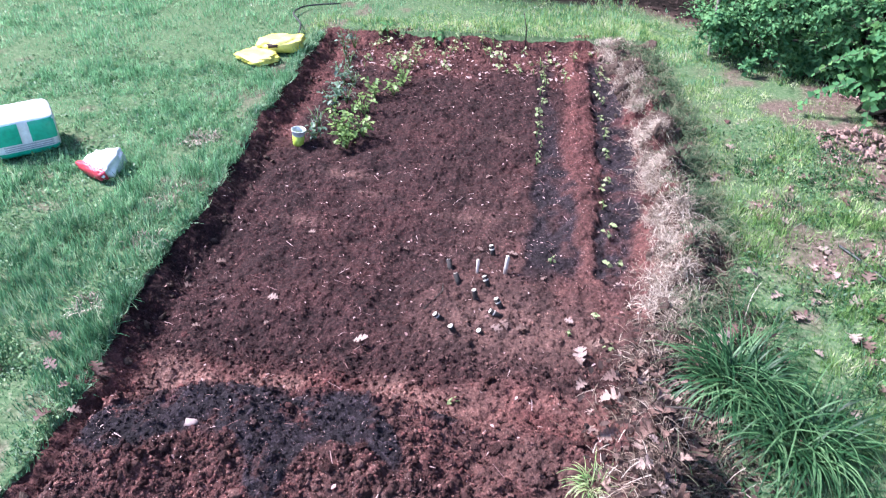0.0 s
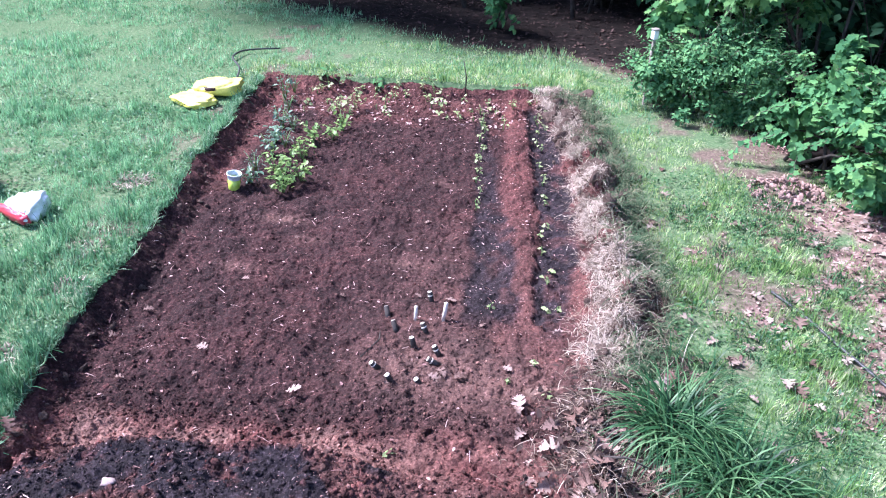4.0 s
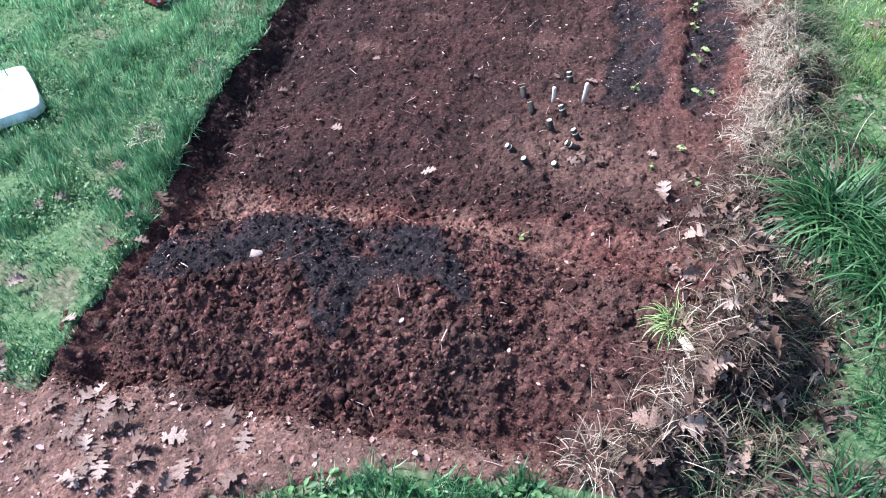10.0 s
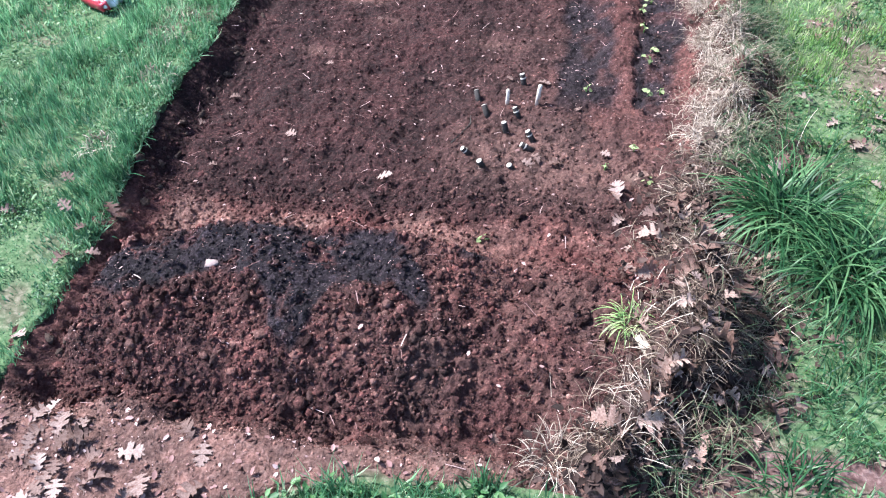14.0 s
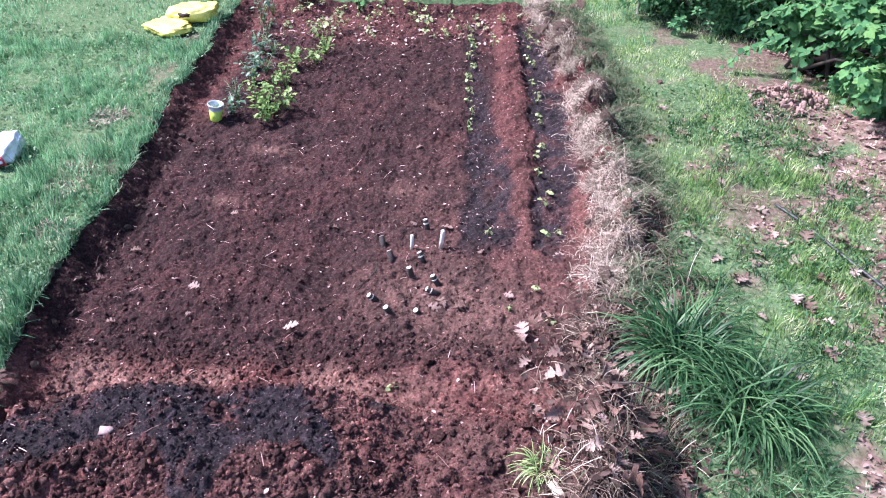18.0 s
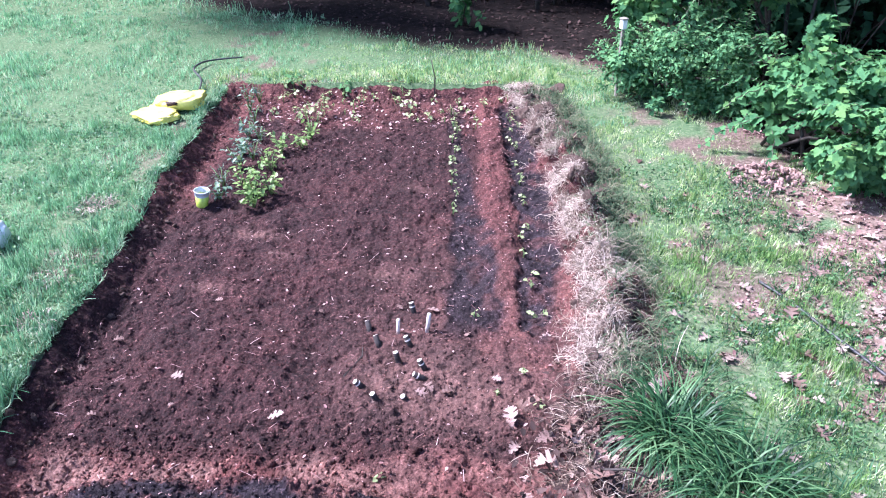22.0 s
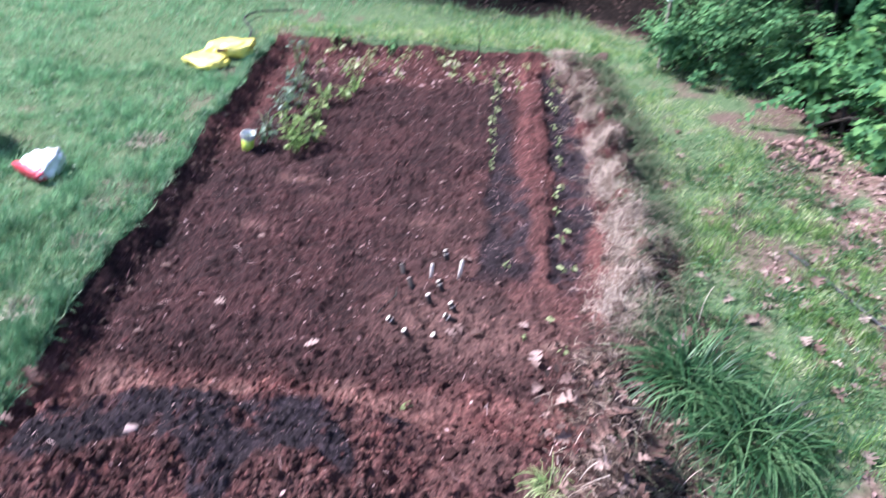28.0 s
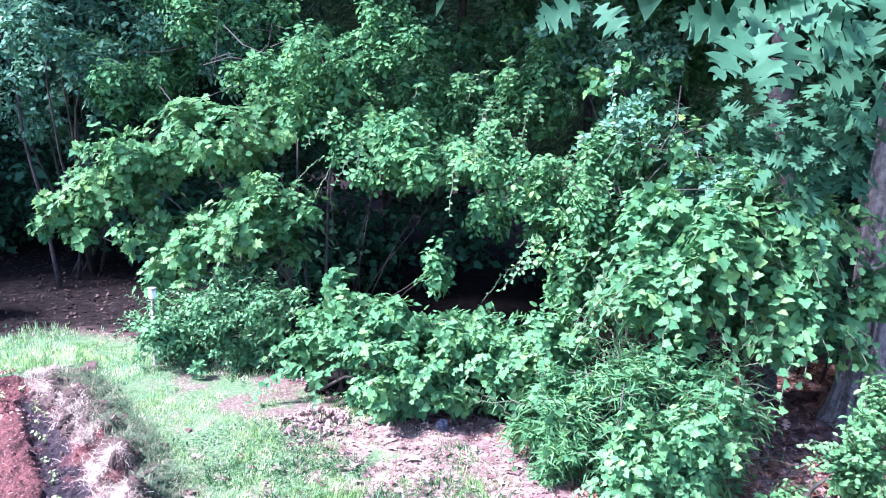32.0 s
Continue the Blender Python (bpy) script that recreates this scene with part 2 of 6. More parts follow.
def surface(name, dark, light, size=0.05, rough=0.8, bump=0.3, depth=0.003, metal=0.0, fine=0.006, gloss=0.5):
    """A plain surface with two scales of variation and fine relief."""
    m, nt, b = nodes_of(name)
    a, c = noise_node(nt, size), noise_node(nt, fine, 3)
    col = ramp(nt, [(0.3, dark), (0.7, light)], a.outputs[0]).outputs[0]
    fleck = ramp(nt, [(0.3, (0.82, 0.82, 0.82)), (0.7, (1.12, 1.12, 1.12))], c.outputs[0]).outputs[0]
    nt.links.new(mixed(nt, 1.0, col, fleck, "MULTIPLY"), b.inputs["Base Color"])
    b.inputs["Roughness"].default_value, b.inputs["Metallic"].default_value = rough, metal
    b.inputs["Specular IOR Level"].default_value = gloss
    bumped(nt, b, c.outputs[0], bump, depth)
    return m


def leafy(name, stops, rough=0.5, through_light=0.2, patch=0.4, gloss=0.4, gain=0.9):
    """Leaves and blades: each island has its own tone, and light shines through."""
    m, nt, b = nodes_of(name)
    g = nt.nodes.new("ShaderNodeNewGeometry")
    big = noise_node(nt, patch, 3)
    add = nt.nodes.new("ShaderNodeMath")
    add.operation = "MULTIPLY_ADD"
    add.inputs[1].default_value = 0.6
    nt.links.new(g.outputs["Random Per Island"], add.inputs[0])
    sub = nt.nodes.new("ShaderNodeMath")
    sub.operation = "MULTIPLY_ADD"
    sub.inputs[1].default_value, sub.inputs[2].default_value = gain, 0.2 - 0.5 * gain
    nt.links.new(big.outputs[0], sub.inputs[0])
    nt.links.new(sub.outputs[0], add.inputs[2])
    col = ramp(nt, stops, add.outputs[0]).outputs[0]
    grain = noise_node(nt, 0.02, 3)
    fleck = ramp(nt, [(0.3, (0.85, 0.85, 0.85)), (0.7, (1.12, 1.12, 1.12))], grain.outputs[0]).outputs[0]
    col = mixed(nt, 1.0, col, fleck, "MULTIPLY")
    nt.links.new(col, b.inputs["Base Color"])
    b.inputs["Roughness"].default_value = rough
    b.inputs["Specular IOR Level"].default_value = gloss
    t = nt.nodes.new("ShaderNodeBsdfTranslucent")
    nt.links.new(col, t.inputs["Color"])
    mix = nt.nodes.new("ShaderNodeMixShader")
    mix.inputs[0].default_value = through_light
    nt.links.new(b.outputs[0], mix.inputs[1])
    nt.links.new(t.outputs[0], mix.inputs[2])
    nt.links.new(mix.outputs[0], nt.nodes["Material Output"].inputs[0])
    return m


def ground_material():
    """Earth under the lawn: green thatch, then bare red dirt, leaf litter and shade-darkened wood floor, by the mask's
    r, g, b.
    """
    m, nt, b = nodes_of("ground_earth")
    at = nt.nodes.new("ShaderNodeAttribute")
    at.attribute_name = "mask"
    sep = nt.nodes.new("ShaderNodeSeparateColor")
    nt.links.new(at.outputs["Color"], sep.inputs[0])
    n1, n2, n3 = noise_node(nt, 0.25, 5), noise_node(nt, 0.02, 5, 0.7), noise_node(nt, 0.07, 4, 0.65)
    thatch = ramp(nt, [(0.3, (0.03, 0.066, 0.028)), (0.52, (0.075, 0.125, 0.058)), (0.72, (0.19, 0.21, 0.13))], n2.outputs[0]).outputs[0]
    dirt = ramp(nt, [(0.34, (0.055, 0.031, 0.028)), (0.5, (0.115, 0.068, 0.063)), (0.68, (0.235, 0.16, 0.15))], n2.outputs[0]).outputs[0]
    litter = ramp(nt, [(0.3, (0.06, 0.034, 0.03)), (0.5, (0.165, 0.1, 0.09)), (0.7, (0.34, 0.24, 0.215))], n3.outputs[0]).outputs[0]
    # Brown wood floor, with the shade under the trees put into its colour.
    shaded_humus = ramp(nt, [(0.3, (0.005, 0.004, 0.0037)), (0.55, (0.012, 0.009, 0.008)), (0.75, (0.032, 0.023, 0.02))], n3.outputs[0]).outputs[0]
    col = mixed(nt, sep.outputs[2], mixed(nt, sep.outputs[1], mixed(nt, sep.outputs[0], thatch, dirt), litter), shaded_humus)
    nt.links.new(col, b.inputs["Base Color"])
    b.inputs["Roughness"].default_value = 0.95
    b.inputs["Specular IOR Level"].default_value = 0.1
    bumped(nt, b, n2.outputs[0], 0.6, 0.01)
    return m


def soil_material():
    """Tilled earth: brown, red clay (r), black compost (g), pale crusted clay (b)."""
    m, nt, b = nodes_of("tilled_soil")
    at = nt.nodes.new("ShaderNodeAttribute")
    at.attribute_name = "mask"
    sep = nt.nodes.new("ShaderNodeSeparateColor")
    nt.links.new(at.outputs["Color"], sep.inputs[0])
    n1, n2, n3 = noise_node(nt, 0.16, 5), noise_node(nt, 0.012, 6, 0.75), noise_node(nt, 0.04, 5, 0.7)
    brown = ramp(nt, [(0.36, (0.0095, 0.0044, 0.0047)), (0.54, (0.034, 0.0146, 0.0146)), (0.7, (0.125, 0.062, 0.059))], n2.outputs[0]).outputs[0]
    red = ramp(nt, [(0.34, (0.033, 0.012, 0.011)), (0.52, (0.094, 0.0355, 0.032)), (0.7, (0.21, 0.1, 0.09))], n2.outputs[0]).outputs[0]
    black = ramp(nt, [(0.35, (0.0055, 0.0042, 0.0055)), (0.54, (0.0185, 0.0135, 0.0175)), (0.72, (0.095, 0.075, 0.09))], n2.outputs[0]).outputs[0]
    pale = ramp(nt, [(0.3, (0.085, 0.044, 0.036)), (0.5, (0.165, 0.094, 0.079)), (0.72, (0.3, 0.2, 0.172))], n2.outputs[0]).outputs[0]
    col = mixed(nt, sep.outputs[0], brown, red)
    col = mixed(nt, sep.outputs[1], col, black)
    col = mixed(nt, sep.outputs[2], col, pale)
    tone = ramp(nt, [(0.36, (0.74, 0.74, 0.75)), (0.64, (1.26, 1.22, 1.2))], n1.outputs[0]).outputs[0]
    lump = ramp(nt, [(0.32, (0.7, 0.7, 0.7)), (0.68, (1.3, 1.27, 1.25))], n3.outputs[0]).outputs[0]
    nt.links.new(mixed(nt, 1.0, mixed(nt, 1.0, col, tone, "MULTIPLY"), lump, "MULTIPLY"), b.inputs["Base Color"])
    b.inputs["Roughness"].default_value = 0.95
    b.inputs["Specular IOR Level"].default_value = 0.25
    heights = n2.outputs[0]
    for size, amount in ((0.009, 0.35), (0.024, 0.8)):
        cell = nt.nodes.new("ShaderNodeTexVoronoi")
        cell.inputs["Scale"].default_value = 1.0 / size
        warp = nt.nodes.new("ShaderNodeVectorMath")
        warp.operation = "MULTIPLY_ADD"
        warp.inputs[1].default_value = (size, size, size)
        nt.links.new(n3.outputs["Color"], warp.inputs[0])
        place = nt.nodes.new("ShaderNodeTexCoord")
        nt.links.new(place.outputs["Object"], warp.inputs[2])
        nt.links.new(warp.outputs[0], cell.inputs["Vector"])
        add = nt.nodes.new("ShaderNodeMath")
        add.operation = "MULTIPLY_ADD"
        add.inputs[1].default_value = -amount
        nt.links.new(cell.outputs["Distance"], add.inputs[0])
        nt.links.new(heights, add.inputs[2])
        heights = add.outputs[0]
    bumped(nt, b, heights, 1.0, 0.01)
    return m


def crumb_material(base):
    """The same earth, each crumb with its own tone."""
    m = base.copy()
    m.name = "soil_crumb"
    nt = m.node_tree
    b = nt.nodes["Principled BSDF"]
    g = nt.nodes.new("ShaderNodeNewGeometry")
    tone = ramp(nt, [(0.0, (0.5, 0.5, 0.52)), (0.6, (1.05, 1.0, 1.0)), (0.9, (1.6, 1.5, 1.48)), (1.0, (2.3, 2.2, 2.15))], g.outputs["Random Per Island"]).outputs[0]
    nt.links.new(mixed(nt, 1.0, b.inputs["Base Color"].links[0].from_socket, tone, "MULTIPLY"), b.inputs["Base Color"])
    return m


M_GROUND, M_SOIL = ground_material(), soil_material()
M_CRUMB = crumb_material(M_SOIL)
M_GRASS = leafy("lawn_blades", [(0.05, (0.055, 0.155, 0.068)), (0.3, (0.13, 0.305, 0.145)), (0.6, (0.225, 0.455, 0.24)), (0.8, (0.34, 0.53, 0.3)), (0.95, (0.5, 0.53, 0.36))], 0.42, 0.4, 0.13, gain=1.9)
M_LUSH = leafy("lush_lawn_blades", [(0.05, (0.024, 0.082, 0.038)), (0.35, (0.06, 0.178, 0.086)), (0.65, (0.145, 0.32, 0.16)), (0.95, (0.4, 0.5, 0.32))], 0.42, 0.35, 0.1, gain=2.0)
M_DRYGRASS = leafy("dry_lawn_blades", [(0.05, (0.075, 0.18, 0.055)), (0.3, (0.2, 0.355, 0.115)), (0.58, (0.41, 0.54, 0.215)), (0.92, (0.7, 0.66, 0.49))], 0.45, 0.4, 0.15, gain=1.7)
M_SHORTGRASS = leafy("short_lawn_blades", [(0.05, (0.045, 0.125, 0.035)), (0.3, (0.125, 0.26, 0.07)), (0.6, (0.26, 0.41, 0.13)), (0.95, (0.55, 0.54, 0.38))], 0.45, 0.35, 0.13, gain=2.0)
M_CLOVER = leafy("clover_leaves", [(0.2, (0.025, 0.08, 0.03)), (0.6, (0.06, 0.155, 0.052)), (0.9, (0.16, 0.29, 0.11))], 0.5, 0.3)
M_LONG = leafy("long_grass", [(0.15, (0.007, 0.03, 0.012)), (0.5, (0.026, 0.088, 0.032)), (0.9, (0.15, 0.27, 0.12))], 0.45, 0.3, 0.4, 0.25)
M_STRAW = leafy("dry_straw", [(0.1, (0.07, 0.051, 0.04)), (0.45, (0.27, 0.212, 0.17)), (0.9, (0.64, 0.55, 0.46))], 0.7, 0.15, 0.15, 0.2)
M_DEAD = leafy("dead_leaves", [(0.1, (0.13, 0.062, 0.056)), (0.45, (0.3, 0.175, 0.165)), (0.9, (0.58, 0.44, 0.42))], 0.7, 0.15, 0.3, 0.2)
M_PINKLITTER = leafy("pink_leaf_chips", [(0.1, (0.085, 0.04, 0.038)), (0.45, (0.2, 0.122, 0.11)), (0.9, (0.47, 0.35, 0.31))], 0.75, 0.1, 0.12, 0.2)
M_MULCH = leafy("brown_litter", [(0.1, (0.012, 0.0075, 0.0065)), (0.5, (0.03, 0.018, 0.0155)), (0.9, (0.11, 0.07, 0.06))], 0.8, 0.1, 0.3, 0.2)
M_VINE = leafy("vine_leaves", [(0.1, (0.033, 0.11, 0.048)), (0.4, (0.085, 0.225, 0.095)), (0.75, (0.135, 0.3, 0.11)), (1.0, (0.235, 0.37, 0.1))], 0.75, 0.42, 0.3, 0.05)
M_LIGHTLEAF = leafy("light_leaves", [(0.1, (0.04, 0.12, 0.045)), (0.5, (0.1, 0.24, 0.095)), (1.0, (0.2, 0.34, 0.11))], 0.75, 0.4, 0.3, 0.05)
M_SMALLLEAF = leafy("small_dark_leaves", [(0.1, (0.024, 0.085, 0.037)), (0.5, (0.095, 0.24, 0.1)), (1.0, (0.22, 0.39, 0.16))], 0.7, 0.32, 0.25, 0.08)
# Deep-wood leaves, their green darkened so that they look shaded.
M_WOODLEAF = leafy("shaded_wood_leaves", [(0.1, (0.014, 0.052, 0.029)), (0.6, (0.036, 0.112, 0.058)), (0.95, (0.09, 0.2, 0.105))], 0.65, 0.25, 0.8, 0.1)
# Leaf colour paled and turned bluish to put the wood's haze into it.
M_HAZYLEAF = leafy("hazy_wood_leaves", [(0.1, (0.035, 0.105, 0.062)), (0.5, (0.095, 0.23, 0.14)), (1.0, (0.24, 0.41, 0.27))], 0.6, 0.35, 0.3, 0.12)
M_OAKLEAF = leafy("green_oak_leaves", [(0.1, (0.02, 0.075, 0.038)), (0.9, (0.055, 0.145, 0.075))], 0.6, 0.25, 0.3, 0.12)
M_SEEDLING = leafy("seedling_leaves", [(0.1, (0.085, 0.175, 0.05)), (0.6, (0.2, 0.32, 0.09)), (0.95, (0.38, 0.45, 0.19))], 0.45, 0.35, 0.2)
M_PALESEED = leafy("pale_seedling_leaves", [(0.1, (0.1, 0.16, 0.07)), (0.45, (0.23, 0.31, 0.12)), (0.72, (0.4, 0.44, 0.23)), (0.95, (0.62, 0.58, 0.46))], 0.5, 0.3, 0.1)
M_BLUELEAF = leafy("blue_green_leaves", [(0.1, (0.06, 0.125, 0.075)), (0.9, (0.19, 0.29, 0.205))], 0.45, 0.25, 0.2)
M_SHOOT = surface("green_shoots", (0.03, 0.045, 0.02), (0.075, 0.09, 0.045), 0.02, 0.7)
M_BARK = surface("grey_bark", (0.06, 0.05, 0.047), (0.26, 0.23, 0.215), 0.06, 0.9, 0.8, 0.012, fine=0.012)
# The grey bark again, darkened to carry the shade inside the wood.
M_SHADETRUNK = surface("shaded_bark", (0.02, 0.017, 0.016), (0.085, 0.075, 0.07), 0.06, 0.9, 0.8, 0.012, fine=0.012, gloss=0.15)
M_TWIG = surface("brown_twigs", (0.014, 0.011, 0.009), (0.055, 0.045, 0.037), 0.04, 0.85)

# ---------------------------------------------------------------- plan of the bed
EDGE_Y = [0.0, 0.45, 0.7, 0.9, 1.2, 1.7, 2.0, 2.6, 3.4, 4.1, 5.3]
EDGE_X = [-1.28, -1.31, -1.36, -1.355, -1.38, -1.41, -1.42, -1.44, -1.52, -1.52, -1.54]
BERM_Y = [0.3, 0.5, 0.65, 1.0, 1.3, 1.8, 2.3, 2.7, 3.4, 4.2, 4.9, 5.3]
BERM_X = [0.12, 0.30, 0.43, 0.56, 0.57, 0.72, 0.81, 0.81, 0.76, 0.69, 0.62, 0.60]
FAR_Y, NEAR_Y = 5.04, 0.49


def edge_x(y):
    return np.interp(y, EDGE_Y, EDGE_X) + 0.036 * fbm(y, y * 0 + 3, 0.2, 4, 2, 0.65) + 0.024 * fbm(y, y * 0 + 6, 0.55, 2, 14)


def berm_x(y):
    return np.interp(y, BERM_Y, BERM_X) + 0.03 * fbm(y, y * 0 + 8, 0.3, 3, 4)


def mound(x, y):
    """The raised heap across the near end, 0 to 1."""
    top = np.interp(x, [-1.25, -0.87, -0.5, 0.3], [1.13, 1.19, 1.24, 1.24]) + 0.025 * fbm(x, x * 0, 0.3, 2, 6)
    foot = NEAR_Y + 0.01 + 0.035 * fbm(x, x * 0 + 5, 0.22, 3, 7)
    a = smooth(foot, foot + 0.36, y) ** 0.8 * (1 - smooth(top - 0.06, top + 0.09, y))
    return a * smooth(-1.31, -1.16, x) * (1 - 0.55 * smooth(-0.3, 0.1, x))


def apron(x, y):
    """The trodden bare dirt in front of the bed, 0 to 1."""
    rim = np.interp(x, [-0.95, -0.78, -0.72, -0.53, -0.43, -0.32, -0.06, 0.07, 0.3], [-1.0, 0.1, 0.27, 0.31, 0.37, 0.4, 0.4, 0.45, 0.5])
    a = smooth(-0.04, 0.03, y - rim + 0.04 * fbm(x, y, 0.12, 3, 17)) * smooth(-0.45, 0.1, y + 0.3 * fbm(x, y, 0.5, 3, 26)) * smooth(-2.3, -1.8, x + 0.35 * fbm(x, y, 0.5, 3, 27))
    return a * (1 - smooth(0.44, 0.54, y + 0.04 * fbm(x, y, 0.15, 3, 18)) * smooth(-1.3, -1.36, x))


def lawn_z(x, y):
    return 0.012 * fbm(x, y, 0.5, 3, 21) + 0.03 * fbm(x, y, 3.0, 2, 22) * smooth(2, 5, np.hypot(x, y - 2.5)) + 0.004 * fbm(x, y, 0.06, 3, 23)


def soil_z(x, y):
    left = smooth(0.0, 0.13, x - edge_x(y))
    front = 1 - smooth(NEAR_Y - 0.02, NEAR_Y + 0.09, y + 0.03 * fbm(x, x * 0 + 4, 0.15, 3, 13))
    z = (-0.012 - 0.085 * left) * (1 - front) + (lawn_z(x, y) + 0.014 - 0.05 * (1 - apron(x, y))) * front
    z = z + 0.19 * mound(x, y) * left
    off = x - berm_x(y)
    z = z + (0.13 + 0.03 * smooth(1.7, 2.3, y)) * (1 + (0.75 - 0.35 * smooth(2.8, 4.2, y)) * fbm(x, y, 0.17, 3, 46)) * (1 - 0.35 * smooth(3.2, 4.9, y)) * np.exp(-(off / np.where(off > 0, 0.11, 0.11)) ** 2) * smooth(0.35, 0.6, y)
    z = np.where(y > FAR_Y - 0.12, np.maximum(z, -0.09 + 0.075 * smooth(FAR_Y - 0.12, FAR_Y + 0.02, y)), z)
    return z


def strips(x, y):
    """The two black compost rows and the red ridge between them."""
    w = 0.03 * fbm(x, y, 0.1, 4, 9)
    u = x + w
    a = smooth(-0.025, 0.02, u - np.interp(y, [2.3, 2.8, 3.7, 4.75], [0.1, 0.12, 0.1, 0.05])) * (1 - smooth(-0.02, 0.025, u - np.interp(y, [2.2, 2.8, 3.4, 4.1, 4.8], [0.34, 0.33, 0.23, 0.16, 0.13])))
    b = smooth(-0.02, 0.02, u - np.interp(y, [2.1, 2.36, 2.86, 3.5, 4.9], [0.43, 0.41, 0.46, 0.43, 0.39])) * (1 - smooth(-0.02, 0.02, u - np.interp(y, [2.1, 2.4, 2.9, 3.5, 4.9], [0.54, 0.57, 0.66, 0.62, 0.53])))
    mottle = smooth(-0.9, 0.1, fbm(x, y, 0.07, 3, 10))
    fade = 1 - smooth(4.75, 4.95, y)
    return a * smooth(2.1, 2.28, y + w) * fade * (0.3 + 0.7 * mottle) * np.interp(y, [2.2, 3.3, 3.8, 5], [1, 1, 0.8, 0.65]), b * smooth(1.98, 2.25, y + w) * fade * (0.45 + 0.55 * mottle)


# ---------------------------------------------------------------- ground
def spread(a, b, step, reach):
    core = np.arange(a, b + step / 2, step)
    grow, s = [], step
    while sum(grow) < reach:
        s *= 1.35
        grow.append(s)
    g = np.cumsum(grow)
    return np.concatenate([(a - g)[::-1], core, b + g])


def wood_edge(x):
    """How far away the lawn ends and the wood's floor begins."""
    return np.interp(x, [-12, -4, -1.9, -0.25, 0.5, 1.15, 1.45, 1.75, 1.9, 2.1, 2.7, 3.5, 5, 9], [12, 8.35, 7.1, 6.1, 5.95, 5.4, 4.95, 4.65, 4.15, 3.6, 3.15, 2.3, 1.0, -3]) + 0.12 * fbm(x, x * 0 + 2, 0.7, 3, 12)


def litter_amount(x, y):
    """Leaf litter and bare pink dirt among the grass to the right of the bed."""
    deep = smooth(-0.15, 0.25, y - wood_edge(x))
    near = smooth(-0.05, 0.45, 1.15 * fbm(x, y, 0.26, 4, 15, 0.75) + 1.5 * (x - 1.54 - 0.06 * (y - 2.2))) * smooth(0.95, 1.25, x)
    return np.clip(np.maximum(deep * smooth(-2.5, 0.5, y), near * smooth(3.8, 3.2, y) * 0.8 * smooth(-1.6, 0.4, y)), 0, 1)


def dirt_amount(x, y):
    front = apron(x, y) * (y < 0.62)
    spots = smooth(0.5, 0.85, fbm(x, y, 0.22, 4, 19)) * 0.5 * (y < 4.3)
    worn = smooth(0.15, 0.6, fbm(x, y, 0.16, 4, 25)) * 0.6 * smooth(0.42, 0.1, edge_x(y) - x) * (x < -1) * smooth(0.8, 1.3, y)
    thin = smooth(-0.1, 0.5, fbm(x, y, 0.22, 4, 20, 0.6)) * 0.8 * smooth(0.95, 1.4, x) * smooth(1.6, 2.2, y) * smooth(5.6, 5.0, y)
    return np.clip(np.maximum(np.maximum(front, worn), np.maximum(spots, thin)), 0, 1)


def in_bed(x, y, grow=0.0):
    return (x > edge_x(y) - grow) & (x < berm_x(y) + 0.2 + 0.03 * smooth(1.8, 1.4, y) + grow) & (y > NEAR_Y - 0.1 + 0.06 * fbm(x, x * 0 + 1, 0.16, 4, 8, 0.65) - grow) & (y < FAR_Y + grow)


def ground_mesh():
    xs, ys = spread(-3.6, 4.6, 0.045, 300), spread(-0.6, 7.6, 0.045, 300)
    xs = np.unique(np.concatenate([xs, np.arange(-1.63, -1.2, 0.011)]))
    X, Y = np.meshgrid(xs, ys)
    z = lawn_z(X, Y)
    z = np.where((in_bed(X, Y, -0.03) | (in_bed(X, Y) & (X < -1.0))) & (Y > NEAR_Y - 0.02), -0.3, z)
    l = litter_amount(X, Y)
    z += l * 0.012 * fbm(X, Y, 0.08, 3, 24)
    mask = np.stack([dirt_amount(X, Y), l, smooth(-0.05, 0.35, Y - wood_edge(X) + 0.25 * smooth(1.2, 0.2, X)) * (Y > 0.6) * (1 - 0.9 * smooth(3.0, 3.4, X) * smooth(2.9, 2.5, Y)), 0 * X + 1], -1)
    n, m = len(ys), len(xs)
    i = (np.arange(n - 1)[:, None] * m + np.arange(m - 1)[None]).ravel()
    f = np.stack([i, i + 1, i + m + 1, i + m], 1)
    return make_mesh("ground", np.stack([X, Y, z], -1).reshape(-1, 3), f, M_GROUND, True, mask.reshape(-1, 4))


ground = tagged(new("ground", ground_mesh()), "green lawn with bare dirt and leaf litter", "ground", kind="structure")


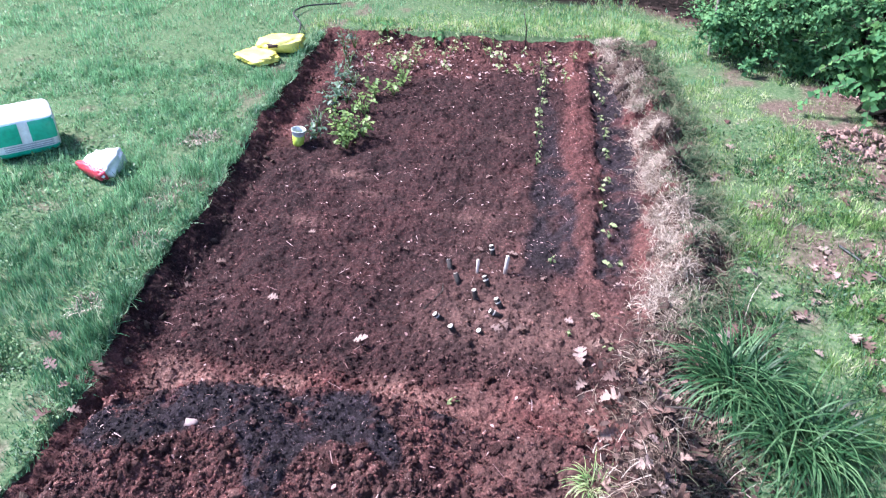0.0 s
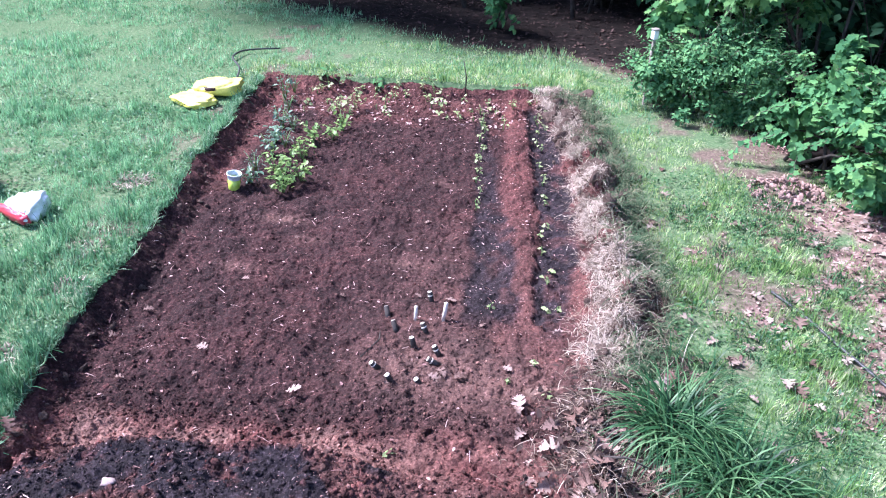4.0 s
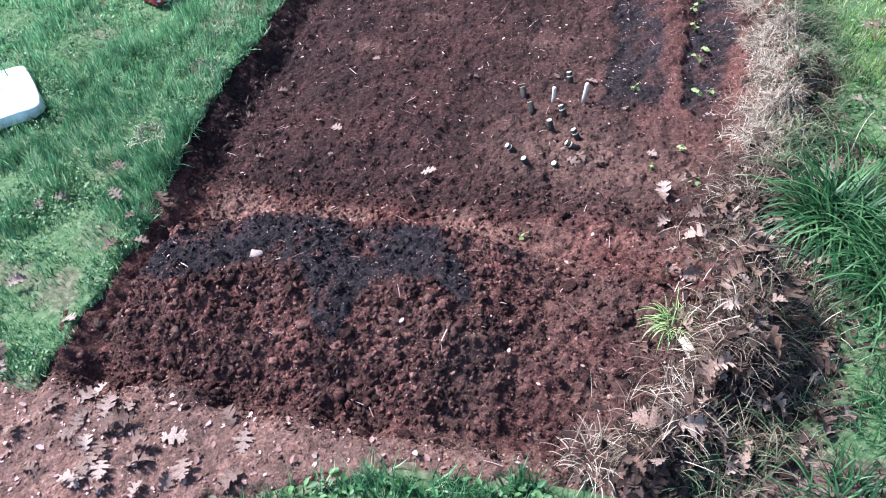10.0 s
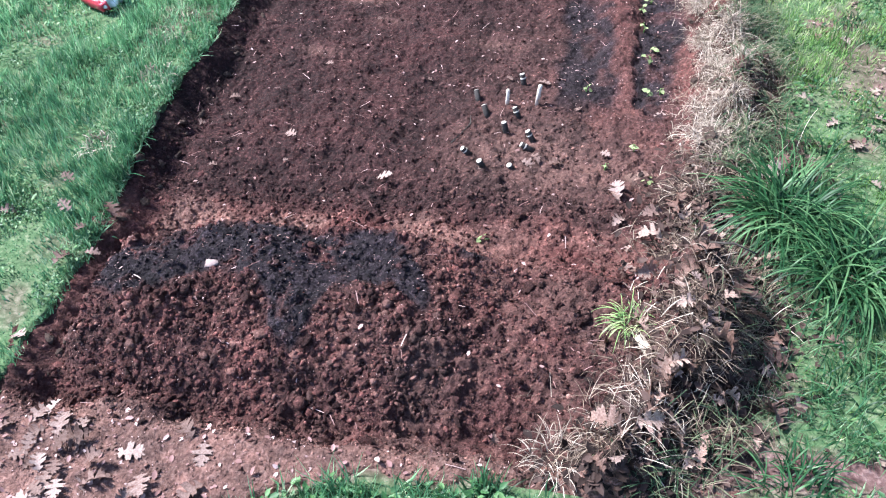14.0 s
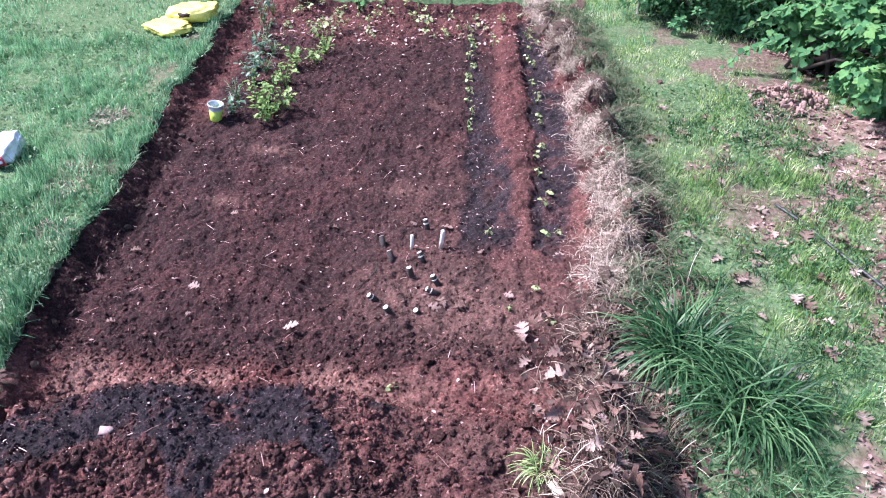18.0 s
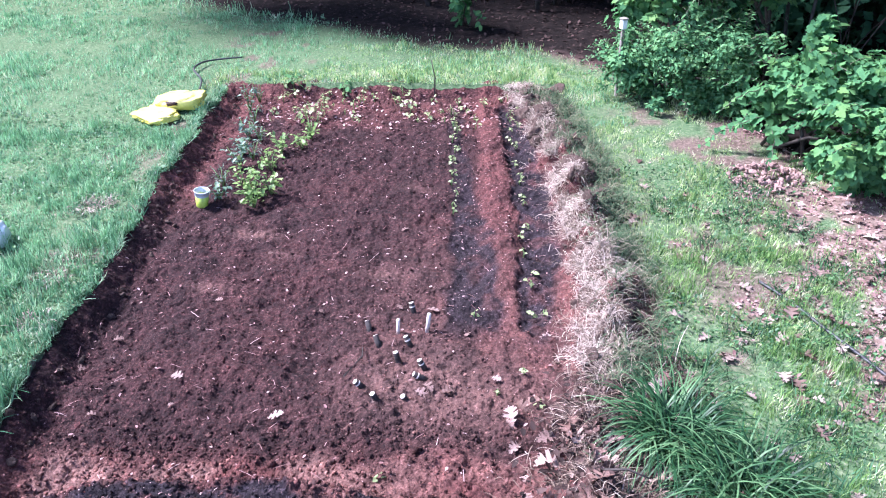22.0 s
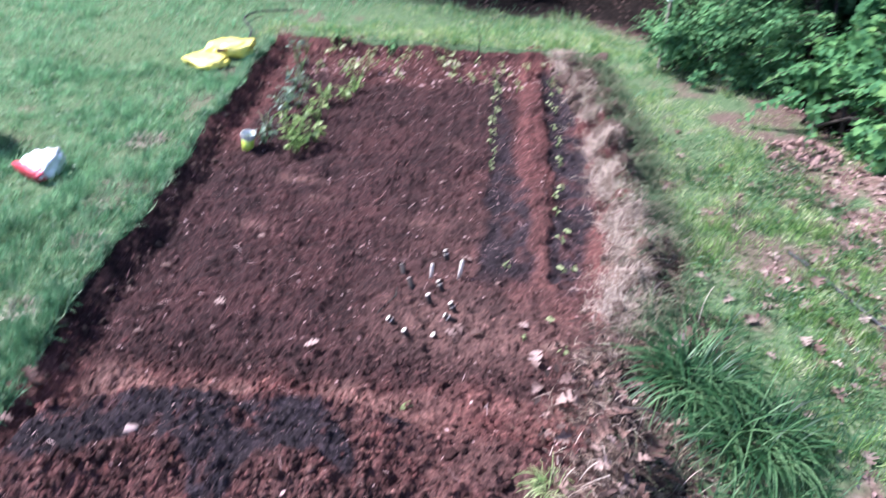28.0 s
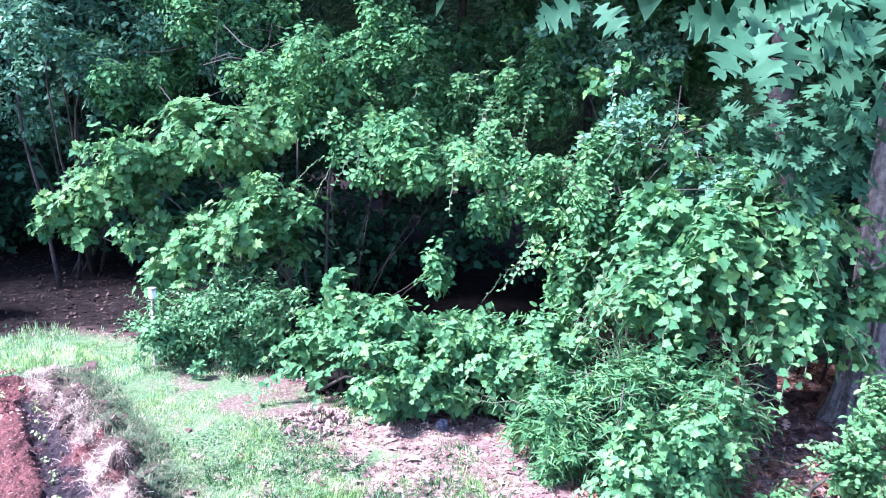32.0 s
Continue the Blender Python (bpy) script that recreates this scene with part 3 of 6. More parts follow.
def soil_mask(X, Y):
    a, b = strips(X, Y)
    md = mound(X, Y)
    w = 0.05 * fbm(X, Y, 0.16, 4, 30)
    v = 0.03 * fbm(X, Y, 0.06, 3, 34)
    top = np.interp(X, [-1.22, -1.14, -0.93, -0.76, -0.55, -0.34, -0.25, -0.18], [0.97, 1.05, 1.11, 1.16, 1.19, 1.18, 1.08, 0.92])
    low = np.interp(X, [-1.22, -1.07, -0.94, -0.83, -0.7, -0.64, -0.6, -0.55, -0.52, -0.48, -0.38, -0.31, -0.25, -0.18], [0.84, 0.8, 0.88, 0.93, 0.93, 0.84, 0.76, 0.74, 0.8, 0.93, 0.97, 0.96, 0.9, 0.87])
    comp = smooth(-0.025, 0.025, Y - low + 0.5 * w + v) * smooth(-0.02, 0.02, top - Y + 0.4 * w + v) * smooth(-1.24, -1.19, X + 0.5 * w) * (1 - smooth(-0.21, -0.17, X + 0.4 * w))
    spot = np.exp(-(((X + 0.115) / 0.075) ** 2 + ((Y - 1.2) / 0.06) ** 2) ** 2)
    black = np.clip(np.maximum(comp, spot) * smooth(-0.75, 0.15, fbm(X, Y, 0.07, 4, 31, 0.7) + 0.3), 0, 1)
    black = np.clip(black + a * 0.95 + b, 0, 1)
    ridge = smooth(0.2, 0.28, X) * smooth(1.6, 2.2, Y) + smooth(0.58, 0.62, X) + smooth(4.35, 4.7, Y + w * 3) + smooth(-1.26, -1.36, X - 0.12 * fbm(X, Y, 0.4, 2, 36)) * smooth(2.8, 3.6, Y)
    trench = smooth(1.5, 1.38, Y + w) * smooth(1.12, 1.22, Y + w)
    red = np.clip(ridge * 0.7 + trench * 0.85 + smooth(1.6, 1.35, Y) * 0.4 + 0.25 * fbm(X, Y, 0.25, 3, 32), 0, 1)
    red = np.clip(red + 0.55 * md * smooth(-0.1, -0.7, X) * smooth(-0.5, 0.3, fbm(X, Y, 0.13, 3, 37)), 0, 1)
    pale = 0.14 * smooth(-0.6, 0.1, X) * smooth(3.4, 2.4, Y) * smooth(1.5, 1.9, Y) + (0.08 + 0.26 * smooth(-0.7, -0.1, X) * smooth(-0.5, 0.5, fbm(X, Y, 0.12, 3, 38))) * smooth(1.3, 1.1, Y) * (1 - black) + 0.75 * smooth(NEAR_Y + 0.07, NEAR_Y - 0.03, Y + w)
    for px, py, ax, ay, k in ((-0.89, 2.98, 0.11, 0.045, 0.6), (-0.99, 2.49, 0.1, 0.035, 0.35), (-0.2, 2.61, 0.13, 0.04, 0.3), (-0.71, 2.78, 0.07, 0.04, 0.25), (-0.1, 3.54, 0.1, 0.05, 0.25), (0.27, 1.75, 0.24, 0.25, 0.3), (-0.06, 1.84, 0.22, 0.22, 0.35), (-1.12, 1.35, 0.11, 0.06, 0.85)):
        pale = pale + k * np.exp(-(((X - px + 0.3 * w) / ax) ** 2 + ((Y - py + 0.3 * w) / ay) ** 2))
    pale = np.clip(pale + 0.75 * trench * smooth(-0.7, 0.3, fbm(X, Y, 0.2, 3, 33)) * (1 - black) * (0.35 + 0.65 * smooth(0.2, -0.4, X)), 0, 0.8)
    return red, black, pale * (1 - 0.9 * black)


def soil_height(X, Y):
    a, b = strips(X, Y)
    md = mound(X, Y)
    calm = 1 - 0.75 * smooth(NEAR_Y + 0.04, NEAR_Y - 0.04, Y)
    rough = (0.9 + 0.2 * smooth(2.2, 1.2, Y)) * calm
    z = soil_z(X, Y) + 0.024 * calm * fbm(X, Y, 0.4, 3, 40) + rough * (0.016 * fbm(X, Y, 0.13, 3, 41) + 0.011 * fbm(X, Y, 0.045, 3, 42, 0.7) + 0.0065 * fbm(X, Y, 0.016, 2, 44, 0.6))
    z = z + md * 0.009 * fbm(X, Y * 0.3, 0.05, 3, 45) * smooth(1.0, 0.8, Y)
    return z + 0.025 * (smooth(0.24, 0.32, X) * (1 - smooth(0.38, 0.46, X))) * smooth(2.1, 2.6, Y) - 0.014 * b - 0.01 * a


def soil_mesh():
    xs, ys = np.arange(-1.98, 1.1, 0.0078), np.concatenate([np.arange(0.08, 1.7, 0.006), np.arange(1.7, 5.2, 0.01)])
    X, Y = np.meshgrid(xs, ys)
    z = soil_height(X, Y)
    z = np.where(~in_bed(X, Y, 0.05) & (Y > NEAR_Y + 0.12), -0.12, z)
    red, black, pale = soil_mask(X, Y)
    n, m = len(ys), len(xs)
    i = (np.arange(n - 1)[:, None] * m + np.arange(m - 1)[None])
    keep = ((in_bed(X, Y, 0.09) & (Y > NEAR_Y - 0.12)) | ((apron(X, Y) > 0.06) & (Y < NEAR_Y + 0.13) & (X < 0.4)))[:-1, :-1].ravel()
    i = i.ravel()[keep]
    f = np.stack([i, i + 1, i + m + 1, i + m], 1)
    used, inv = np.unique(f, return_inverse=True)
    v = np.stack([X, Y, z], -1).reshape(-1, 3)[used]
    mask = np.stack([red, black, pale, 0 * X + 1], -1).reshape(-1, 4)[used]
    return make_mesh("garden_bed", v, inv.reshape(-1, 4), M_SOIL, True, mask)


garden_bed = tagged(new("garden_bed", soil_mesh()), "freshly dug garden bed of dark red-brown soil", "garden bed", kind="structure")

# ---------------------------------------------------------------- lawn grass
def sod(n, x0, x1, y0, y1, tall, wide, seed, part=0):
    r = np.random.default_rng(seed)
    x, y = r.uniform(x0, x1, n), r.uniform(y0, y1, n)
    bare = np.maximum(dirt_amount(x, y), litter_amount(x, y) * 0.97)
    keep = (~in_bed(x, y, -0.015)) & (r.random(n) > bare ** 0.9) & (y < wood_edge(x) + 0.25)
    keep &= r.random(n) > 0.8 * np.exp(-(((x - 0.97) / 0.33) ** 2 + ((y - 1.15) / 0.55) ** 2) ** 2)
    far = smooth(1.5, 3.2, y + 1.3 * (x > 0) + 0.4 * fbm(x, y, 0.4, 3, 54))
    far = np.maximum(far, smooth(-2.0, -2.8, x))
    keep &= r.random(n) < (1 - far if part == 1 else far if part == 2 else 1)
    x, y = x[keep], y[keep]
    k = len(x)
    tuft = np.maximum(0.25, 1 + 0.9 * fbm(x, y, 0.18, 3, 50) + 0.6 * fbm(x, y, 0.5, 2, 53))
    h = tall * tuft * r.uniform(0.5, 1.3, k)
    flow = 6.0 * fbm(x, y, 0.22, 2, 51) + r.normal(0, 1.2, k)
    lean = r.normal(0.75, 0.45, k)
    # two blades in three belong to a tuft and bend away from its middle
    cell = 0.085 + 0.9 * wide * 4
    cx, cy = np.floor(x / cell + 0.35 * fbm(x, y, 0.3, 2, 56)).astype(int), np.floor(y / cell).astype(int)
    dx, dy = x - (cx + 0.2 + 0.6 * TABLE[cx % 256, cy % 256]) * cell, y - (cy + 0.2 + 0.6 * TABLE[(cx + 91) % 256, (cy + 37) % 256]) * cell
    out = np.hypot(dx, dy) / cell
    mine = r.random(k) < 0.66
    flow = np.where(mine, np.arctan2(-dx, dy) + r.normal(0, 0.55, k), flow)
    lean = np.where(mine, 0.25 + 0.95 * out + r.normal(0, 0.25, k), lean)
    h = h * np.where(mine, (1.25 - 0.5 * out) * (0.65 + 0.75 * TABLE[(cx + 13) % 256, (cy + 57) % 256]), 0.85)
    rot = turns(flow, lean, r.normal(0, 0.5, k))
    size = np.stack([wide * r.uniform(0.7, 1.3, k), h * 0.9, h], 1)
    return strew(BLADE, np.stack([x, y, lawn_z(x, y) - 0.004], 1), rot, size)


def fringe(n, seed):
    """Blades that hang over the cut edge of the turf."""
    r = np.random.default_rng(seed)
    y = r.uniform(1.0, 5.0, n)
    x = edge_x(y) - 0.002 - np.abs(r.normal(0, 0.035, n))
    tuft = np.maximum(0.3, 1 + 0.8 * fbm(x, y, 0.1, 3, 52))
    h = 0.042 * tuft * r.uniform(0.4, 1.3, n)
    rot = turns(-1.57 + r.normal(0, 1.5, n), r.normal(-0.3, 0.5, n), r.normal(0, 0.5, n))
    return strew(BLADE, np.stack([x, y, lawn_z(x, y) - 0.008], 1), rot, np.stack([0.004 * r.uniform(0.7, 1.3, n), h, h], 1))


lawn = new("lawn_grass", make_mesh("lawn_grass", *joined([
    sod(60000, -3.2, -1.3, 1.4, 4.2, 0.042, 0.0042, 2, 2),
    sod(46000, -4.8, 1.3, 4.2, 7.0, 0.03, 0.0055, 3),
    sod(24000, -7.0, 0.0, 6.6, 9.5, 0.034, 0.009, 4),
    sod(20000, -6.5, -3.0, 1.5, 7.0, 0.04, 0.0075, 5),
    sod(44000, -7.0, 2.6, -4.5, 0.22, 0.05, 0.012, 12),
    sod(20000, -7.0, -2.2, 0.1, 3.0, 0.05, 0.009, 13),
]), M_GRASS))
tagged(lawn, "uneven green lawn grass with tufts and bare spots", "grass", kind="stuff")

lush_lawn = new("lush_lawn_grass", make_mesh("lush_lawn_grass", *joined([
    sod(60000, -2.9, -1.1, 0.3, 3.3, 0.052, 0.0038, 1, 1),
    sod(9000, -0.75, 0.7, 0.0, 0.5, 0.055, 0.004, 8),
    fringe(6500, 9),
    sod(34000, 0.55, 2.4, 0.3, 2.2, 0.042, 0.0038, 11, 1),
]), M_LUSH))
tagged(lush_lawn, "long lush green grass beside the bed's cut edge", "grass", kind="stuff")

dry_lawn = new("dry_lawn_grass", make_mesh("dry_lawn_grass", *joined([
    sod(34000, 0.75, 2.4, 2.6, 5.5, 0.021, 0.0045, 7),
    sod(9000, -1.0, 1.5, 5.0, 6.0, 0.028, 0.006, 10),
    sod(7000, -1.7, 0.9, 4.9, 5.35, 0.028, 0.005, 14),
]), M_DRYGRASS))
tagged(dry_lawn, "thin yellow-green grass with bare patches beside the wood", "grass", kind="stuff")

short_lawn = new("short_lawn_grass", make_mesh("short_lawn_grass", *sod(56000, 0.55, 2.4, 0.4, 2.7, 0.027, 0.0036, 6, 2), M_SHORTGRASS))
tagged(short_lawn, "short patchy green grass beside the berm", "grass", kind="stuff")

# ---------------------------------------------------------------- woods and shrubs
def in_blobs(blobs, n, seed, shell=0.3, open_air=-0.36):
    """Places and outward directions in the outer part of a few ellipsoids (x, y, z, half width, half height)."""
    r = np.random.default_rng(seed)
    w = np.array([b[3] * b[3] * b[4] for b in blobs]) ** 0.55
    pick = r.choice(len(blobs), n, p=w / w.sum())
    b = np.array(blobs)[pick]
    d = r.normal(size=(n, 3))
    d /= np.linalg.norm(d, axis=1, keepdims=True)
    ragged = 1 + 0.5 * fbm(d[:, 0] * 2 + pick * 3.1, d[:, 2] * 2 + d[:, 1], 0.7, 3, seed)
    rad = (shell + (1 - shell) * r.random(n) ** 0.55) * ragged
    p = b[:, :3] + d * rad[:, None] * np.stack([b[:, 3], b[:, 3] * 0.85, b[:, 4]], 1)
    gap = fbm(p[:, 0] + p[:, 1], p[:, 2] + 0.3 * p[:, 1], 0.15 if open_air < -0.3 else 0.24, 3, seed + 3) > open_air
    return p[gap], d[gap]


def sprouts(blobs, count, seed):
    """Breaks each clump into small leafy tufts with gaps between them, some of them hanging."""
    r = np.random.default_rng(seed)
    more = []
    for x, y, z, a, c in blobs:
        if a < 0.14:
            more.append((x, y, z, a, c))
            continue
        more.append((x, y, z, a * 0.45, c * 0.45))
        for k in range(int(count * 2.2)):
            d = r.normal(size=3)
            d /= np.linalg.norm(d)
            u = r.uniform(0.4, 1.25)
            q = r.uniform(0.13, 0.38)
            more.append((x + d[0] * a * u, y + d[1] * a * 0.9 * u, max(z + d[2] * c * u, 0.07), a * q, c * q * r.uniform(0.6, 1.8)))
    return more


def foliage(shape, blobs, n, size, seed, shell=0.3, droop=0.55, spray=6, open_air=-0.36):
    """Leaves in sprays: each twig's end carries a few that share its slope."""
    p, d = in_blobs(blobs, n // spray, seed, shell, open_air)
    r = np.random.default_rng(seed + 100)
    up = np.array([0, 0, 1.0])
    slope = (1.0 - 0.5 * droop) * up + 0.75 * d + r.normal(0, 0.35, p.shape)
    slope /= np.linalg.norm(slope, axis=1, keepdims=True)
    t1 = np.cross(slope, r.normal(size=p.shape))
    t1 /= np.linalg.norm(t1, axis=1, keepdims=True)
    t2 = np.cross(slope, t1)
    ps, rs, ss = [], [], []
    for k in range(spray):
        a = 6.283 * k / spray + r.normal(0, 0.35, len(p))
        y = np.cos(a)[:, None] * t1 + np.sin(a)[:, None] * t2 - (0.35 * droop) * up + r.normal(0, 0.22, p.shape)
        y /= np.linalg.norm(y, axis=1, keepdims=True)
        z = slope + r.normal(0, 0.3, p.shape)
        x = np.cross(y, z)
        x /= np.linalg.norm(x, axis=1, keepdims=True)
        z = np.cross(x, y)
        s = size * r.uniform(0.5, 1.15, len(p))
        ps.append(p + y * s[:, None] * r.uniform(0.05, 0.7, len(p))[:, None] + slope * r.normal(0, 0.3, len(p))[:, None] * size)
        rs.append(np.stack([x, y, z], -1))
        ss.append(s)
    p, rot, s = np.concatenate(ps), np.concatenate(rs), np.concatenate(ss)
    keep = p[:, 2] > 0.02
    return strew(shape, p[keep], rot[keep], s[keep])


def stems_for(blobs, root, thick, seed, each=2):
    """Thin limbs from a root to each clump."""
    r = np.random.default_rng(seed)
    made = []
    for x, y, z, a, c in blobs:
        for k in range(each):
            q = Vector((x + r.normal(0, a * 0.4), y + r.normal(0, a * 0.4), z + r.normal(0, c * 0.3)))
            s = Vector(root) + Vector((r.normal(0, 0.08), r.normal(0, 0.08), 0))
            mid = s.lerp(q, 0.5) + Vector((r.normal(0, 0.1), r.normal(0, 0.1), 0.1))
            made.append(tube([s, s.lerp(mid, 0.5) + Vector((0, 0, 0.05)), mid, mid.lerp(q, 0.6) + Vector((r.normal(0, 0.03), r.normal(0, 0.03), 0.02)), q],
                             [thick, thick * 0.85, thick * 0.7, thick * 0.5, thick * 0.25], 6, 0.15, seed))
    return made


def runners(shape, blobs, count, size, seed, long=0.3, sag=0.6):
    """Long shoots that stand out of the clumps, with leaves to either side, and their thin stems."""
    r = np.random.default_rng(seed + 400)
    big = [b for b in blobs if b[3] >= 0.13]
    w = np.array([b[3] * b[4] for b in big])
    ps, rs, ss, stems = [], [], [], []
    for b in (big[i] for i in r.choice(len(big), count, p=w / w.sum())):
        d = r.normal(size=3)
        d[2] = abs(d[2]) * 0.9 - 0.15
        d /= np.linalg.norm(d)
        start = np.array(b[:3]) + d * np.array([b[3], b[3] * 0.85, b[4]]) * r.uniform(0.5, 0.95)
        way = d + np.array([0, 0, 0.55]) + r.normal(0, 0.35, 3)
        way /= np.linalg.norm(way)
        side = np.cross(way, (0, 0, 1.0)) + r.normal(0, 0.2, 3)
        side /= np.linalg.norm(side)
        reach = long * r.uniform(0.45, 1.3)
        steps = max(4, int(reach / (size * 0.42)))
        line = [start + way * reach * u - np.array([0, 0, sag * reach * u * u]) + r.normal(0, 0.006, 3) for u in np.linspace(0, 1, steps)]
        if min(q[2] for q in line) < 0.03:
            continue
        stems.append(tube([Vector(q) for q in line], [0.003] * (steps - 1) + [0.001], 4, 0.0, seed))
        for k, q in enumerate(line):
            y = side * (1 if k % 2 else -1) + way * 0.5 - np.array([0, 0, 0.3]) + r.normal(0, 0.25, 3)
            y /= np.linalg.norm(y)
            x = np.cross(y, np.array([0, 0, 0.6]) + 1.2 * d + r.normal(0, 0.35, 3))
            x /= np.linalg.norm(x)
            ps.append(q)
            rs.append(np.stack([x, y, np.cross(x, y)], -1))
            ss.append(size * (1.15 - 0.6 * k / steps) * r.uniform(0.75, 1.15))
    return strew(shape, np.array(ps), np.array(rs), np.array(ss)), joined(stems)


def shrub(name, label, category, blobs, shape, n, size, material, root=None, seed=0, thick=0.012, shell=0.3, droop=0.55, other=None, tufts=9, open_air=-0.36, shoots=0, long=0.3, sag=0.6):
    root = root or (sum(b[0] for b in blobs) / len(blobs), sum(b[1] for b in blobs) / len(blobs) + 0.1, 0.0)
    thing = anchor(name, Matrix.Translation(root))
    tagged(thing, label, category)
    wide_blobs = sprouts(blobs, tufts, seed + 50)
    v, f = foliage(shape, wide_blobs, int(n * 1.3), size, seed, shell, droop, 6, open_air)
    leaves = piece("leaves", make_mesh("leaves", v - np.array(root), f, material), thing)
    leaves["kind"] = "stuff"
    if other:
        v, f = foliage(other[0], wide_blobs, other[1], other[2], seed + 7, 0.75, droop, 6, open_air)
        leaves = piece("vine_leaves", make_mesh("vine_leaves", v - np.array(root), f, other[3]), thing)
        leaves["kind"] = "stuff"
    if shoots:
        (v, f), (sv, sf) = runners(shape, blobs, shoots, size, seed, long, sag)
        leaves = piece("shoot_leaves", make_mesh("shoot_leaves", v - np.array(root), f, material), thing)
        leaves["kind"] = "stuff"
        twigs = piece("shoot_stem", make_mesh("shoot_stem", sv - np.array(root), sf, M_SHOOT), thing)
        twigs["kind"] = "stuff"
    for v, f in stems_for(blobs, root, thick, seed, 1):
        piece("stem", make_mesh("stem", v - np.array(root), f, M_TWIG, True), thing)
    return thing


BOX = [(1.41, 4.81, 0.25, 0.34, 0.23), (1.72, 4.66, 0.39, 0.38, 0.32), (1.88, 4.43, 0.31, 0.22, 0.26), (1.3, 4.98, 0.16, 0.14, 0.12), (1.22, 4.74, 0.2, 0.13, 0.17), (1.6, 4.5, 0.16, 0.2, 0.14)]
VINE_A = [(2.09, 3.85, 0.4, 0.32, 0.24), (1.95, 3.84, 0.22, 0.18, 0.14), (2.3, 3.5, 0.39, 0.32, 0.2), (2.24, 3.62, 0.2, 0.18, 0.14), (2.0, 3.95, 0.14, 0.2, 0.14), (2.16, 3.45, 0.14, 0.16, 0.12)]
VINE_B = [(2.54, 3.26, 0.36, 0.38, 0.21), (2.85, 2.98, 0.38, 0.32, 0.24), (2.34, 3.2, 0.24, 0.25, 0.16), (2.98, 2.8, 0.44, 0.22, 0.26), (2.75, 3.4, 0.3, 0.3, 0.22), (2.3, 3.3, 0.14, 0.2, 0.13), (2.55, 3.22, 0.14, 0.22, 0.13), (2.85, 3.1, 0.14, 0.22, 0.13), (3.05, 2.95, 0.16, 0.22, 0.16)]
WEED_A = [(2.74, 2.4, 0.26, 0.2, 0.22), (2.95, 2.25, 0.42, 0.2, 0.24), (3.2, 2.1, 0.44, 0.2, 0.24), (3.45, 2.05, 0.3, 0.2, 0.25), (2.6, 2.3, 0.14, 0.15, 0.12), (2.72, 2.55, 0.16, 0.2, 0.14), (2.85, 2.1, 0.14, 0.22, 0.13), (3.1, 1.95, 0.2, 0.2, 0.18), (3.3, 2.4, 0.35, 0.25, 0.22)]
WEED_B = [(2.83, 1.79, 0.28, 0.22, 0.22), (2.64, 1.82, 0.2, 0.15, 0.14), (3.05, 1.74, 0.4, 0.15, 0.26)]
WEED_C = [(3.39, 1.29, 0.35, 0.13, 0.28), (3.12, 1.42, 0.15, 0.12, 0.1), (3.57, 1.35, 0.55, 0.09, 0.16)]
VINE_C = [(3.51, 2.31, 1.01, 0.41, 0.32), (3.94, 2.21, 1.15, 0.39, 0.33), (3.92, 2.01, 0.76, 0.32, 0.29), (3.25, 2.31, 0.83, 0.26, 0.17), (3.28, 2.39, 1.22, 0.17, 0.14)]
COLUMN = [(3.42, 3.27, 0.81, 0.28, 0.39), (3.68, 3.36, 1.28, 0.32, 0.4), (3.59, 3.05, 0.81, 0.28, 0.31), (3.43, 3.62, 1.26, 0.26, 0.29), (3.98, 3.35, 1.53, 0.26, 0.29)]
ARCH = [(2.71, 4.3, 1.38, 0.42, 0.24), (3.08, 3.96, 1.42, 0.41, 0.27), (3.05, 3.69, 1.12, 0.11, 0.18), (2.57, 4.55, 1.52, 0.35, 0.35), (2.74, 3.78, 0.72, 0.08, 0.2), (3.64, 4.21, 1.78, 0.4, 0.48), (3.19, 4.72, 1.8, 0.5, 0.42)]
MAPLE_LOW = [(1.41, 5.54, 1.26, 0.45, 0.25), (1.12, 5.66, 1.05, 0.29, 0.18), (0.85, 5.77, 0.84, 0.2, 0.14), (1.85, 5.33, 1.47, 0.45, 0.3), (1.64, 5.04, 0.75, 0.43, 0.22), (1.99, 4.75, 0.94, 0.31, 0.25), (1.49, 5.08, 0.55, 0.24, 0.15)]
MAPLE_TOP = [(2.32, 4.86, 1.7, 0.36, 0.4), (2.84, 4.77, 2.11, 0.28, 0.32), (2.35, 5.78, 2.1, 0.62, 0.49), (1.69, 6.37, 1.95, 0.51, 0.41)]
HIGH_RIGHT = [(4.57, 4.47, 2.18, 0.53, 0.49), (4.94, 3.98, 2.07, 0.43, 0.52), (4.0, 5.3, 2.22, 0.57, 0.43), (5.1, 3.4, 1.3, 0.5, 0.6), (4.6, 4.2, 1.2, 0.5, 0.5)]
HIGH_LEFT = [(0.2, 7.6, 2.2, 0.5, 0.4), (1.9, 7.0, 2.3, 0.5, 0.35), (-0.4, 7.8, 2.3, 0.5, 0.4), (0.78, 7.42, 2.06, 0.54, 0.44), (0.7, 7.34, 1.53, 0.29, 0.29), (1.33, 7.37, 2.23, 0.45, 0.3), (1.5, 7.6, 1.3, 0.5, 0.4), (0.89, 6.55, 2.09, 0.26, 0.24), (0.66, 6.56, 2.28, 0.28, 0.24), (1.25, 6.4, 1.85, 0.28, 0.22), (1.67, 6.23, 2.21, 0.36, 0.26), (2.05, 5.9, 2.15, 0.34, 0.28)]
